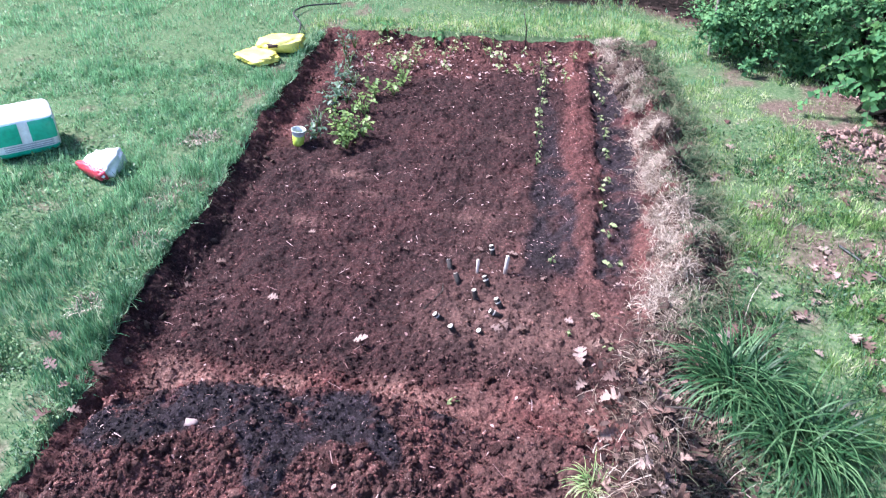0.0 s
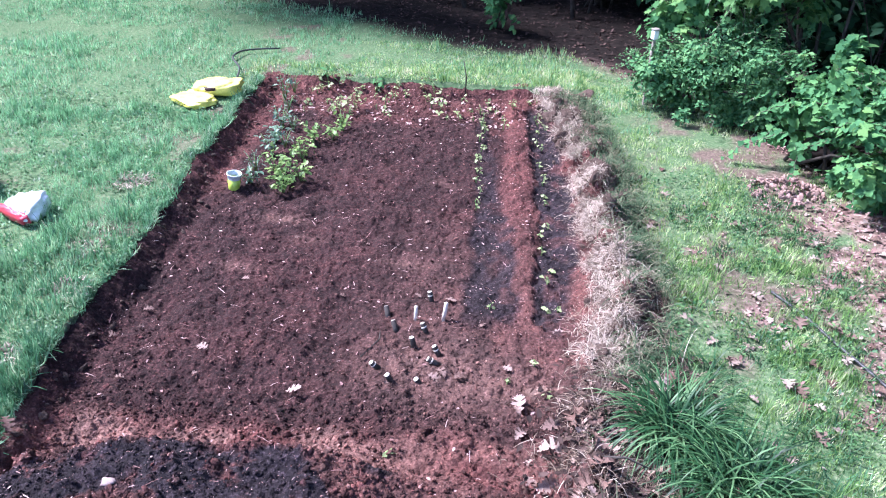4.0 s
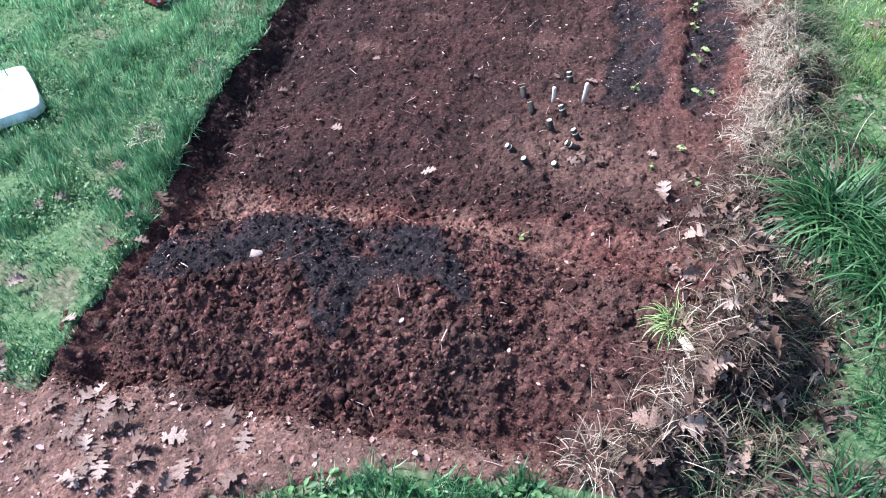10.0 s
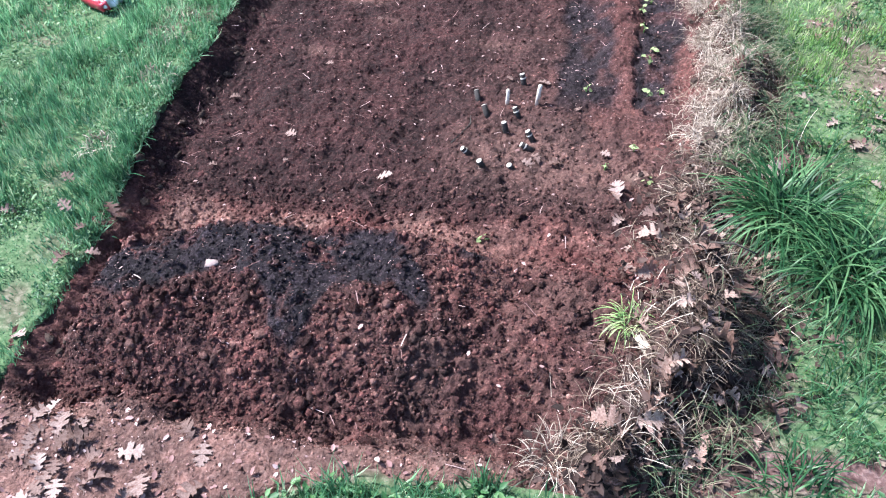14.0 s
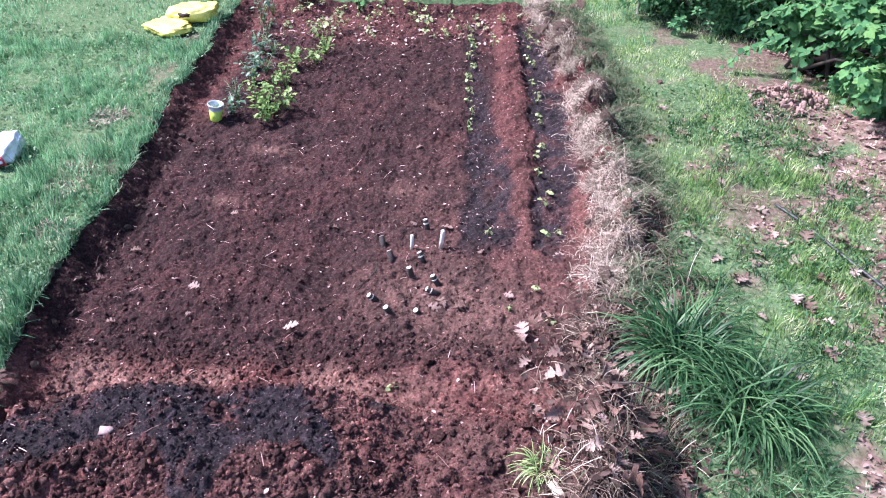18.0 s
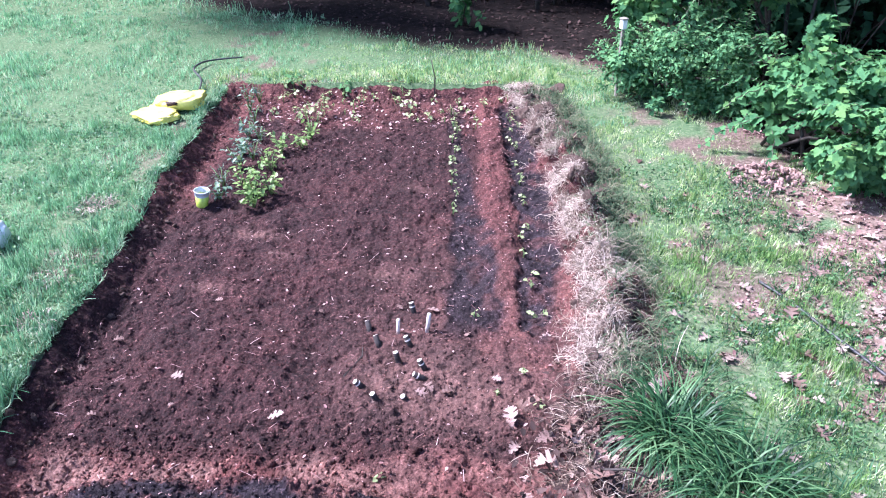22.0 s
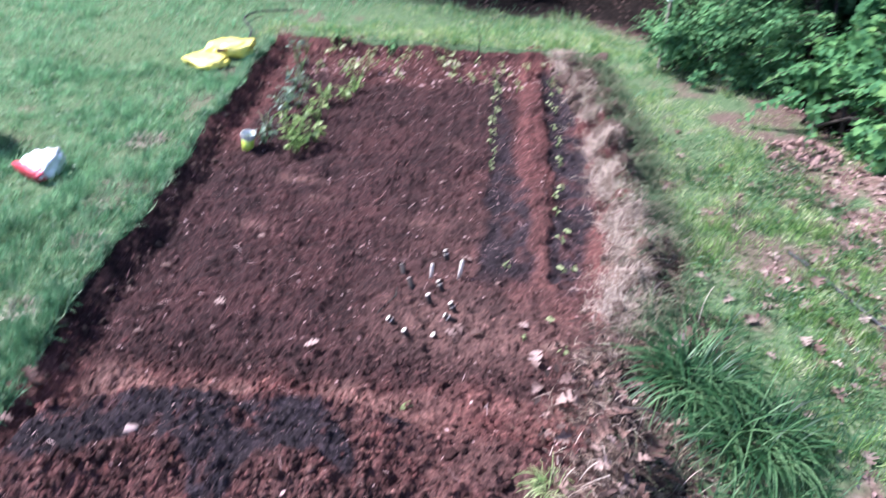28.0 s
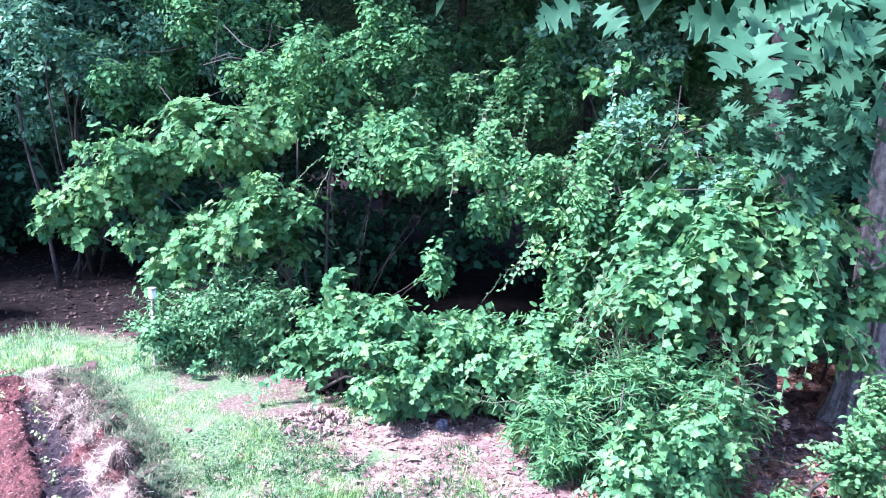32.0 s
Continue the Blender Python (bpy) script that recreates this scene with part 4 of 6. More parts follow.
DARK_LEFT = [(-2.17, 8.31, 0.75, 0.46, 0.29), (-1.37, 8.25, 1.0, 0.4, 0.23), (-0.37, 7.95, 0.85, 0.52, 0.34), (0.09, 7.93, 0.95, 0.29, 0.23), (-3.0, 8.9, 1.2, 0.6, 0.4)]
THICKET = [(3.82, 3.1, 1.66, 0.22, 0.2), (3.9, 2.8, 1.5, 0.24, 0.2), (3.66, 3.25, 1.55, 0.18, 0.18), (3.86, 2.5, 1.3, 0.2, 0.18), (4.05, 4.2, 2.25, 0.34, 0.28), (4.05, 3.65, 2.0, 0.26, 0.22), (4.5, 3.8, 2.3, 0.34, 0.3)]
BEHIND_OAK = [(5.1, 2.4, 0.5, 0.45, 0.4), (5.0, 2.75, 1.1, 0.4, 0.4), (5.3, 2.2, 1.3, 0.4, 0.4), (5.4, 1.7, 0.6, 0.5, 0.5), (5.2, 2.6, 1.8, 0.5, 0.4)]
SPRIG = [(0.12, 6.5, 0.25, 0.16, 0.2), (0.22, 6.45, 0.42, 0.1, 0.12)]

shrub("boxwood_shrub", "dark green small-leaved shrub at the lawn's edge", "shrub", BOX, OVATE, 17000, 0.036, M_SMALLLEAF, seed=1, open_air=-0.22, shoots=110, long=0.2, sag=0.3)
shrub("vine_thicket", "bright green grapevine heaped over a low bush", "vine", VINE_A, GRAPE, 9500, 0.052, M_VINE, seed=2, open_air=-0.22, other=(HEART, 350, 0.06, M_LIGHTLEAF), shoots=70, long=0.3)
shrub("ground_vine", "low green vines creeping along the wood's edge", "vine", VINE_B, GRAPE, 12500, 0.05, M_VINE, seed=3, open_air=-0.28, shoots=120, long=0.3)
shrub("weed_clump", "tall fine-leaved green weeds beside the litter", "weeds", WEED_A, LANCE, 13000, 0.07, M_VINE, seed=4, droop=0.1, open_air=-0.15, other=(GRAPE, 4200, 0.046, M_VINE), shoots=150, long=0.32, sag=0.35)
shrub("bramble", "low green bramble spreading onto the litter", "weeds", WEED_B, GRAPE, 4400, 0.046, M_VINE, seed=5, open_air=-0.2, other=(OVATE, 500, 0.05, M_LIGHTLEAF), shoots=50, long=0.26)
shrub("young_shrub", "small green shrub in front of the oak", "shrub", WEED_C, OVATE, 2600, 0.04, M_LIGHTLEAF, seed=6, shoots=30, long=0.22, sag=0.3)
shrub("hanging_vine", "light green vine hanging over the shrubs", "vine", VINE_C, GRAPE, 10500, 0.066, M_VINE, root=(3.95, 2.5, 0.0), seed=7, open_air=-0.1, other=(OVATE, 1300, 0.075, M_LIGHTLEAF), shoots=150, long=0.42, sag=1.1)
shrub("leafy_shrub", "tall green shrub wrapped in vines", "shrub", COLUMN, OVATE, 14000, 0.05, M_VINE, root=(3.6, 3.4, 0.0), seed=8, open_air=-0.05, other=(GRAPE, 1800, 0.055, M_VINE), shoots=110, long=0.3, sag=0.8)
shrub("arching_shrub", "green vines arching over a dark hollow", "shrub", ARCH, OVATE, 18000, 0.05, M_VINE, root=(2.75, 4.95, 0.0), seed=9, open_air=-0.06, tufts=5, thick=0.005, other=(GRAPE, 3000, 0.062, M_VINE), shoots=90, long=0.34, sag=1.0)
shrub("small_maple", "small light green tree with drooping leafy branches", "tree", MAPLE_LOW, MAPLE, 11000, 0.07, M_LIGHTLEAF, root=(2.25, 4.95, 0.0), seed=10, open_air=-0.12, thick=0.011, other=(GRAPE, 3000, 0.065, M_VINE), shoots=120, long=0.35, sag=0.9)
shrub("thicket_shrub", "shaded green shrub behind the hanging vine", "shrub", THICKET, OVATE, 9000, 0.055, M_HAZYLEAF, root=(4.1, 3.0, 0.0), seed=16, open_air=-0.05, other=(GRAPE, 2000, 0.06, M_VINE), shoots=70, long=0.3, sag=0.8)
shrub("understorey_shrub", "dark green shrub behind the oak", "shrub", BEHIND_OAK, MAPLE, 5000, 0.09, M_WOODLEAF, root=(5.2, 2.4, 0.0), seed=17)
shrub("slender_tree", "slender tree with small light green leaves", "tree", MAPLE_TOP, OVATE, 19000, 0.052, M_VINE, root=(2.32, 4.74, 0.0), seed=11, open_air=-0.15, thick=0.014)
shrub("wood_tree", "leafy green tree inside the wood", "tree", HIGH_RIGHT, OVATE, 12000, 0.075, M_VINE, root=(4.7, 4.4, 0.0), seed=12, open_air=-0.2, thick=0.016)
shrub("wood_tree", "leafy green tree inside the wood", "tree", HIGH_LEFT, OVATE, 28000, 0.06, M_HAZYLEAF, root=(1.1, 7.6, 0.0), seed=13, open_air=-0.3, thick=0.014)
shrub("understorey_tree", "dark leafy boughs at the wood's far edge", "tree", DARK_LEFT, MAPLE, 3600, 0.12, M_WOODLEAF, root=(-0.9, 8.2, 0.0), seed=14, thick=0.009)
shrub("seedling_tree", "small bright green sapling at the lawn's far edge", "sapling", SPRIG, OVATE, 320, 0.075, M_VINE, seed=15, thick=0.006)

# the wood behind: trunks, undergrowth, an added shading canopy and the far edge
def trunk_mesh(height, low, high, lean, seed, sides=12):
    r = np.random.default_rng(seed)
    n = 12
    pts = [(lean[0] * (i / n) + 0.03 * r.normal(), lean[1] * (i / n) + 0.03 * r.normal(), height * i / n - 0.05) for i in range(n + 1)]
    rad = [low * (1 + 0.5 * math.exp(-i)) * (1 - i / n) + high * i / n for i in range(n + 1)]
    return tube(pts, rad, sides, 0.2, seed)


def wood_trunk(x, y, height, low, high, lean, seed, label):
    thing = anchor("tree_trunk", Matrix.Translation((x, y, 0)))
    tagged(thing, label, "tree", "trees in the wood")
    v, f = trunk_mesh(height, low, high, lean, seed)
    piece("trunk", make_mesh("trunk", v, f, M_SHADETRUNK, True), thing)
    r = np.random.default_rng(seed + 40)
    for k in range(3):
        z = height * r.uniform(0.35, 0.8)
        s = Vector((lean[0] * z / height, lean[1] * z / height, z))
        a = r.uniform(0, 6.28)
        e = s + Vector((math.cos(a), math.sin(a), 0.4)) * r.uniform(0.4, 0.9)
        v, f = tube([s, s.lerp(e, 0.5) + Vector((0, 0, 0.08)), e], [low * 0.35, low * 0.22, low * 0.08], 6, 0.1, seed)
        piece("limb", make_mesh("limb", v, f, M_SHADETRUNK, True), thing)
    return thing


for i, (x, y, low, lx, ly) in enumerate([(0.85, 7.1, 0.03, -0.45, 0.2), (-0.2, 7.35, 0.045, -0.5, 0.1), (-0.9, 7.6, 0.05, 0.2, 0.1), (-0.75, 7.55, 0.03, 0.4, 0), (-2.4, 8.9, 0.06, -0.5, 0), (-2.9, 9.2, 0.05, 0.3, 0.2),
                                          (0.35, 8.6, 0.07, 0.1, 0), (1.0, 7.3, 0.02, 0.3, 0), (1.9, 8.4, 0.09, 0.1, 0.1), (2.9, 6.8, 0.05, -0.2, 0), (3.6, 6.3, 0.07, 0.2, 0), (4.6, 6.4, 0.1, 0, 0.2),
                                          (5.29, 4.31, 0.1, 0.1, 0.1), (4.4, 2.52, 0.16, -0.1, 0.1), (6.4, 3.6, 0.12, 0.2, 0), (5.6, 5.6, 0.09, -0.2, 0.1), (2.4, 9.5, 0.12, 0, 0), (-1.2, 10, 0.12, 0.1, 0), (-4.2, 10.6, 0.14, 0.1, 0), (-5.6, 11.6, 0.1, 0.2, 0), (6.3, 1.9, 0.11, 0, 0.1)]):
    wood_trunk(x, y, 5.5, low * 0.5, low * 0.3, (lx * 1.6, ly * 1.6), 300 + i, "thin grey tree trunk in the dark wood" if low < 0.06 else "grey-barked tree trunk in the dark wood")

UNDER = [(x + rng.normal(0, 0.3), 3.2 + 0.0 * x + y, z, 0.9, 0.7) for x, y, z in [(6.0, 0.6, 0.6), (6.2, 0.2, 2.0), (6.5, -1.0, 1.2), (6.2, 2.2, 1.0), (5.8, 2.8, 2.4), (5.0, 4.2, 0.8), (4.6, 4.6, 2.2), (3.4, 5.6, 1.0), (3.2, 5.8, 2.5), (2.0, 6.4, 1.4), (2.2, 6.6, 2.8), (0.6, 6.8, 2.4),
                                                                                    (-0.6, 7.2, 2.2), (-2.0, 7.6, 2.4), (-3.6, 8.2, 2.2), (-5.2, 9.0, 1.6), (-6.8, 9.8, 1.5), (4.9, 1.2, 0.6), (5.4, 0.2, 0.6), (7.0, -2.2, 1.4), (7.2, -2.4, 3.0), (6.0, -0.4, 2.8)]]
UNDER += [(x, float(wood_edge(np.array([x]))[0]) + 2.6 + rng.uniform(0, 1.5), rng.uniform(0.4, 0.8), 0.9, 0.6) for x in np.arange(-8, 2.6, 0.7)]
UNDER += [(x, float(wood_edge(np.array([x]))[0]) + 4.6 + rng.uniform(0, 1.5), rng.uniform(0.6, 1.6), 1.0, 0.9) for x in np.arange(-9, 3.5, 0.8)]
UNDER += [(3.4, 6.3, 0.5, 0.7, 0.5), (4.2, 5.7, 0.6, 0.7, 0.6), (2.7, 7.0, 0.6, 0.7, 0.6), (3.6, 6.2, 1.4, 0.7, 0.5), (5.0, 5.0, 0.6, 0.7, 0.6)]
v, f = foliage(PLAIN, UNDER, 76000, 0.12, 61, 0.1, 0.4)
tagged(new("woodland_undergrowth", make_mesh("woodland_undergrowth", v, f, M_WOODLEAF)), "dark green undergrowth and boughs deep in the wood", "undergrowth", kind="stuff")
# Leaf clumps mostly above the view, added to keep sun off the wood.
SHADE_CANOPY = []
for k in range(95):
    x = rng.uniform(-9, 9.5)
    y = float(np.interp(x, [-12, -4, -1.9, 0.5, 2.1, 3.5, 5, 9], [12, 9.6, 8.7, 8.2, 6.6, 4.6, 3.0, -2])) + rng.uniform(0.0, 5.0)
    SHADE_CANOPY.append((x, y, rng.uniform(2.9, 6.5), rng.uniform(0.9, 1.5), rng.uniform(0.5, 0.9)))
for k in range(26):
    x = rng.uniform(0.2, 3.2)
    y = float(wood_edge(np.array([x]))[0]) + rng.uniform(1.2, 3.4)
    SHADE_CANOPY.append((x, y, rng.uniform(3.7, 5.2), rng.uniform(0.6, 0.95), rng.uniform(0.35, 0.6)))
for k in range(16):
    SHADE_CANOPY.append((rng.uniform(1.2, 2.8), rng.uniform(6.2, 7.8), rng.uniform(3.0, 3.5), 0.7, 0.35))
for k in range(4):
    SHADE_CANOPY.append((rng.uniform(-4.8, -0.3), rng.uniform(7.2, 9.4), rng.uniform(3.3, 4.6), rng.uniform(0.6, 0.95), rng.uniform(0.3, 0.5)))
v, f = foliage(PLAIN, SHADE_CANOPY, 90000, 0.32, 62, 0.1, 0.3)
tagged(new("shading_canopy", make_mesh("shading_canopy", v, f, M_WOODLEAF)), "green leaf canopy added overhead to shade the wood", "canopy", kind="stuff")


# Plain sheet whose near-black colour stands for the shade deep in the wood.
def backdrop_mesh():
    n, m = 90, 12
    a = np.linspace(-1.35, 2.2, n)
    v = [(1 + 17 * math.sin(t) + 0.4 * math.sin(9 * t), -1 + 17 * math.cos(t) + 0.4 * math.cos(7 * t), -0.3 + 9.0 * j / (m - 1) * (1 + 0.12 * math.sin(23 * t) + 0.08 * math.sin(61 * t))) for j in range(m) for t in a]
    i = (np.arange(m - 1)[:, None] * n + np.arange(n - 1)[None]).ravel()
    return make_mesh("backdrop", np.array(v), np.stack([i, i + 1, i + n + 1, i + n], 1), surface("far_wood_shade", (0.002, 0.004, 0.002), (0.01, 0.02, 0.009), 0.5, 0.95, 0.6, 0.1, fine=0.12, gloss=0.0))


tagged(new("backdrop", backdrop_mesh()), "sheet coloured near black for the shade deep in the wood", "backdrop", kind="structure")

# the old oak with its furrowed bark and the bough that reaches over the lawn
def furrowed_trunk(height, low, high, lean, seed):
    n, s = 80, 110
    v = []
    for i in range(n + 1):
        u = i / n
        z = height * u - 0.08
        rad = low * (1 - u) + high * u + 0.09 * math.exp(-z / 0.18)
        for k in range(s):
            a = 2 * math.pi * k / s
            groove = 1 - abs(2.2 * noise.noise(Vector((math.cos(a) * 6.5, math.sin(a) * 6.5, z * 1.1 + seed)))) + 0.5 * noise.noise(Vector((math.cos(a) * 14, math.sin(a) * 14, z * 4)))
            q = rad - 0.034 * max(0.0, groove) ** 1.5
            v.append((lean[0] * u + q * math.cos(a), lean[1] * u + q * math.sin(a), z))
    f = [(i * s + k, i * s + (k + 1) % s, (i + 1) * s + (k + 1) % s, (i + 1) * s + k) for i in range(n) for k in range(s)]
    return np.array(v), np.array(f)


OAK_AT = Vector((4.66, 2.02, 0))
oak = anchor("oak_tree", Matrix.Translation(OAK_AT))
tagged(oak, "large oak with furrowed grey bark and lobed green leaves", "tree")
piece("trunk", make_mesh("trunk", *furrowed_trunk(6.5, 0.17, 0.13, (0.9, 0.5), 3), M_BARK, True), oak, "furrowed grey bark")
BOUGHS = [((4.95, 2.15, 2.6), (2.9, 1.35, 2.75), (1.95, 0.95, 2.2)), ((4.95, 2.15, 2.6), (3.4, 1.5, 2.5), (2.9, 1.5, 1.95)), ((4.95, 2.15, 2.6), (2.7, 1.6, 2.75), (1.85, 1.43, 2.25)), ((4.95, 2.15, 2.7), (3.1, 1.0, 2.7), (2.3, 0.8, 2.15))]
for i, (a, b, c) in enumerate(BOUGHS):
    a, b, c = (Vector(p) - OAK_AT for p in (a, b, c))
    v, f = tube([a, a.lerp(b, 0.5) + Vector((0, 0, 0.1)), b, b.lerp(c, 0.5) + Vector((0, 0, 0.04)), c], [0.035, 0.025, 0.015, 0.008, 0.004], 7, 0.1, i)
    piece("bough", make_mesh("bough", v, f, M_BARK, True), oak)
OAK_MESHES = [make_mesh("oak_leaf", *oak_shape(0.12 + 0.1 * k, 70 + k), M_OAKLEAF) for k in range(4)]
# each twig's end carries a spray of leaves that face the open lawn
OAK_SPRAYS = [(1.95, 0.92, 2.07, 6), (2.1, 0.93, 2.09, 5), (2.28, 0.8, 2.05, 5), (1.86, 1.43, 2.15, 3), (2.27, 0.9, 2.17, 4),
              (3.45, 1.6, 2.0, 4), (3.6, 1.8, 1.98, 3), (3.7, 1.68, 1.75, 5), (3.9, 1.8, 1.56, 5), (3.75, 1.95, 1.5, 4), (3.85, 1.6, 1.7, 4), (3.57, 1.77, 1.3, 3), (2.5, 0.94, 1.98, 4), (2.78, 1.22, 2.13, 5)]
r = np.random.default_rng(72)
for x, y, z, count in OAK_SPRAYS:
    c = Vector((x, y, z))
    n = (Vector((0.2, -0.5, 2.6)) - c).normalized()
    if x > 3.4:
        n = Vector((r.normal(), r.normal(), 1.0)).normalized()
    side = n.cross(Vector((0, 0, 1))).normalized()
    up = side.cross(n)
    a0 = r.uniform(0, 6.28)
    for k in range(count):
        a = a0 + 6.28 * k / count + r.normal(0, 0.3)
        d = (side * math.cos(a) + up * (0.75 * math.sin(a) - 0.35) + n * r.normal(0.05, 0.25)).normalized()
        nz = (n + Vector(r.normal(0, 0.35, 3))).normalized()
        ex = d.cross(nz).normalized()
        nz = ex.cross(d)
        size = r.uniform(0.11, 0.19)
        m = Matrix((ex, d, nz)).transposed().to_4x4()
        m.translation = c + d * 0.02 - OAK_AT
        piece("leaf", OAK_MESHES[k % 4], oak, m=m @ Matrix.Scale(size, 4))

# the shaded bough lower down
LOW_BOUGH = [(3.5, 2.03, 1.86, 0.2, 0.16), (3.6, 1.95, 1.7, 0.24, 0.16), (3.68, 1.8, 1.84, 0.22, 0.15), (3.55, 2.24, 1.71, 0.16, 0.12), (3.75, 1.88, 1.5, 0.16, 0.12)]
p, d = in_blobs(LOW_BOUGH, 95, 78, 0.1, -1.0)
r = np.random.default_rng(79)
for k in range(len(p)):
    y = Vector(r.normal(0, 1, 3)) + Vector((-0.3, -0.3, -0.7))
    y.normalize()
    x = y.cross(Vector((-0.5, -0.5, 0.9)) + Vector(r.normal(0, 0.35, 3))).normalized()
    m = Matrix((x, y, x.cross(y))).transposed().to_4x4()
    m.translation = Vector(p[k]) - OAK_AT
    piece("leaf", OAK_MESHES[k % 4], oak, m=m @ Matrix.Scale(r.uniform(0.1, 0.16), 4))

# Crown above the view, added to shade the boughs below it.
OAK_CROWN = [(3.6, 1.7, 3.5, 1.1, 0.6), (4.9, 2.6, 4.2, 1.5, 0.9), (4.6, 0.7, 3.8, 1.2, 0.7), (3.0, 2.6, 3.7, 0.9, 0.5), (5.8, 1.8, 3.4, 1.2, 0.8), (2.6, 1.2, 3.0, 0.6, 0.3)]
v, f = foliage(MAPLE, OAK_CROWN, 7000, 0.16, 77, 0.2, 0.4)
crown = piece("crown", make_mesh("crown", v - np.array(OAK_AT), f, M_OAKLEAF), oak)
crown["kind"] = "stuff"

# ---------------------------------------------------------------- clods and debris on the bed
def loose(n, seed, x0=-1.45, x1=0.75, y0=0.45, y1=5.0):
    r = np.random.default_rng(seed)
    x, y = r.uniform(x0, x1, n), r.uniform(y0, y1, n)
    keep = in_bed(x, y, -0.04)
    return x[keep], y[keep], r


def clod_field(n, seed, low, high, near_mound, area, shapes=None):
    x, y, r = loose(n, seed, *area)
    weight = 0.35 + near_mound * mound(x, y) + 0.3 * smooth(0.1, 0.8, fbm(x, y, 0.25, 3, seed)) + 0.3 * smooth(2.2, 1.4, y)
    keep = r.random(len(x)) < weight
    x, y = x[keep], y[keep]
    k = len(x)
    s = low * (high / low) ** (r.random(k) ** 3.0) * (0.75 + 0.35 * np.minimum(1, mound(x, y) + 0.4 * smooth(2.0, 1.3, y)))
    s = s * (1 - 0.45 * soil_mask(x, y)[1]) * (1 - 0.35 * smooth(-0.3, 0.1, x) * (y < 1.5))
    z = soil_height(x, y)
    groups, masks = [], []
    for q in range(4):
        i = np.arange(k) % 4 == q
        shape = (shapes or CLOD_SMALL)[q]
        groups.append(strew(shape, np.stack([x[i], y[i], z[i] - 0.05 * s[i]], 1), turns(*r.uniform(0, 6.28, (3, i.sum()))), s[i][:, None] * r.uniform(0.5, 1.5, (i.sum(), 3))))
        red, black, pale = soil_mask(x[i], y[i])
        extra = np.clip(red + r.normal(0.05, 0.13, i.sum()), 0, 1)
        m = np.stack([extra, black * (r.random(i.sum()) < 0.97), np.clip(pale * 0.6 + 0.5 * (r.random(i.sum()) < 0.25), 0, 1) * (1 - black), 0 * red + 1], 1)
        masks.append(np.repeat(m, len(shape[0]), 0))
    v, f = joined(groups)
    return v, f, np.concatenate(masks)


def small_clod(seed):
    r = np.random.default_rng(seed)
    v = np.array([(0.5, 0, 0), (0, 0.5, 0), (-0.5, 0, 0), (0, -0.5, 0), (0.05, 0, 0.42), (0, 0.05, -0.42)]) * (0.75 + 0.5 * r.random((6, 1))) + r.normal(0, 0.06, (6, 3))
    return v, np.array([(0, 1, 4), (1, 2, 4), (2, 3, 4), (3, 0, 4), (1, 0, 5), (2, 1, 5), (3, 2, 5), (0, 3, 5)])


def round_clod(seed):
    v, f = clod_shape(seed, 1)
    r = np.random.default_rng(seed)
    return v * 1.1 * r.uniform(0.75, 1.3, (len(v), 1)), f


CLOD_SMALL = [small_clod(400 + k) for k in range(4)]
CLOD_ROUND = [round_clod(410 + k) for k in range(4)]
a = clod_field(80000, 71, 0.0035, 0.022, 1.0, (-1.45, 0.75, 0.45, 2.6))
b = clod_field(36000, 72, 0.005, 0.026, 0.0, (-1.5, 0.8, 2.6, 5.0))
c = clod_field(17000, 73, 0.005, 0.028, 1.0, (-1.28, 0.4, 0.5, 1.6), CLOD_ROUND)
n1, n2 = len(a[0]), len(a[0]) + len(b[0])
v, f = np.concatenate([a[0], b[0], c[0]]), np.concatenate([a[1], b[1] + n1, c[1] + n2])
r = np.random.default_rng(75)
x, y = r.uniform(-1.7, 0.2, 3000), 0.52 - 0.36 * r.random(3000) ** 1.6
s = 0.002 + 0.01 * r.random(3000) ** 3
v2, f2 = strew(CLOD_SMALL[1], np.stack([x, y, soil_height(x, y) - 0.05 * s], 1), turns(*r.uniform(0, 6.28, (3, 3000))), s[:, None] * r.uniform(0.5, 1.6, (3000, 3)))
f = np.concatenate([f, f2 + len(v)])
v = np.concatenate([v, v2])
c = (c[0], c[1], np.concatenate([c[2], np.tile([0.6, 0, 0.9, 1], (len(v2), 1))]))
crumbs = piece("soil_crumbs", make_mesh("soil_crumbs", v, f, M_CRUMB, False, np.concatenate([a[2], b[2], c[2]])), garden_bed)
crumbs["kind"] = "stuff"

# pale straw, stalks and leaf scraps on the soil
STRIP = (np.array([(-0.5, 0, 0), (0.5, 0, 0), (0.5, 0.5, 0.1), (-0.5, 0.5, 0.1), (0.4, 1, 0.02), (-0.4, 1, 0.02)]), np.array([(0, 1, 2), (0, 2, 3), (3, 2, 4), (3, 4, 5)]))
x, y, r = loose(900, 81)
k = len(x)
size = np.stack([r.uniform(0.001, 0.003, k), 0.012 + 0.05 * r.random(k) ** 3, r.uniform(0.01, 0.03, k)], 1)
g1 = strew(STRIP, np.stack([x, y, soil_height(x, y) + 0.004], 1), turns(r.uniform(0, 6.28, k), r.normal(0, 0.2, k), 0 * x), size)
x, y, r = loose(520, 82)
k = len(x)
g2 = strew(OVATE, np.stack([x, y, soil_height(x, y) + 0.006], 1), turns(r.uniform(0, 6.28, k), r.normal(0, 0.4, k), r.normal(0, 0.3, k)), r.uniform(0.006, 0.02, k))
x, y, r = loose(550, 83, 0.05, 0.6, 2.1, 4.9)
k = len(x)
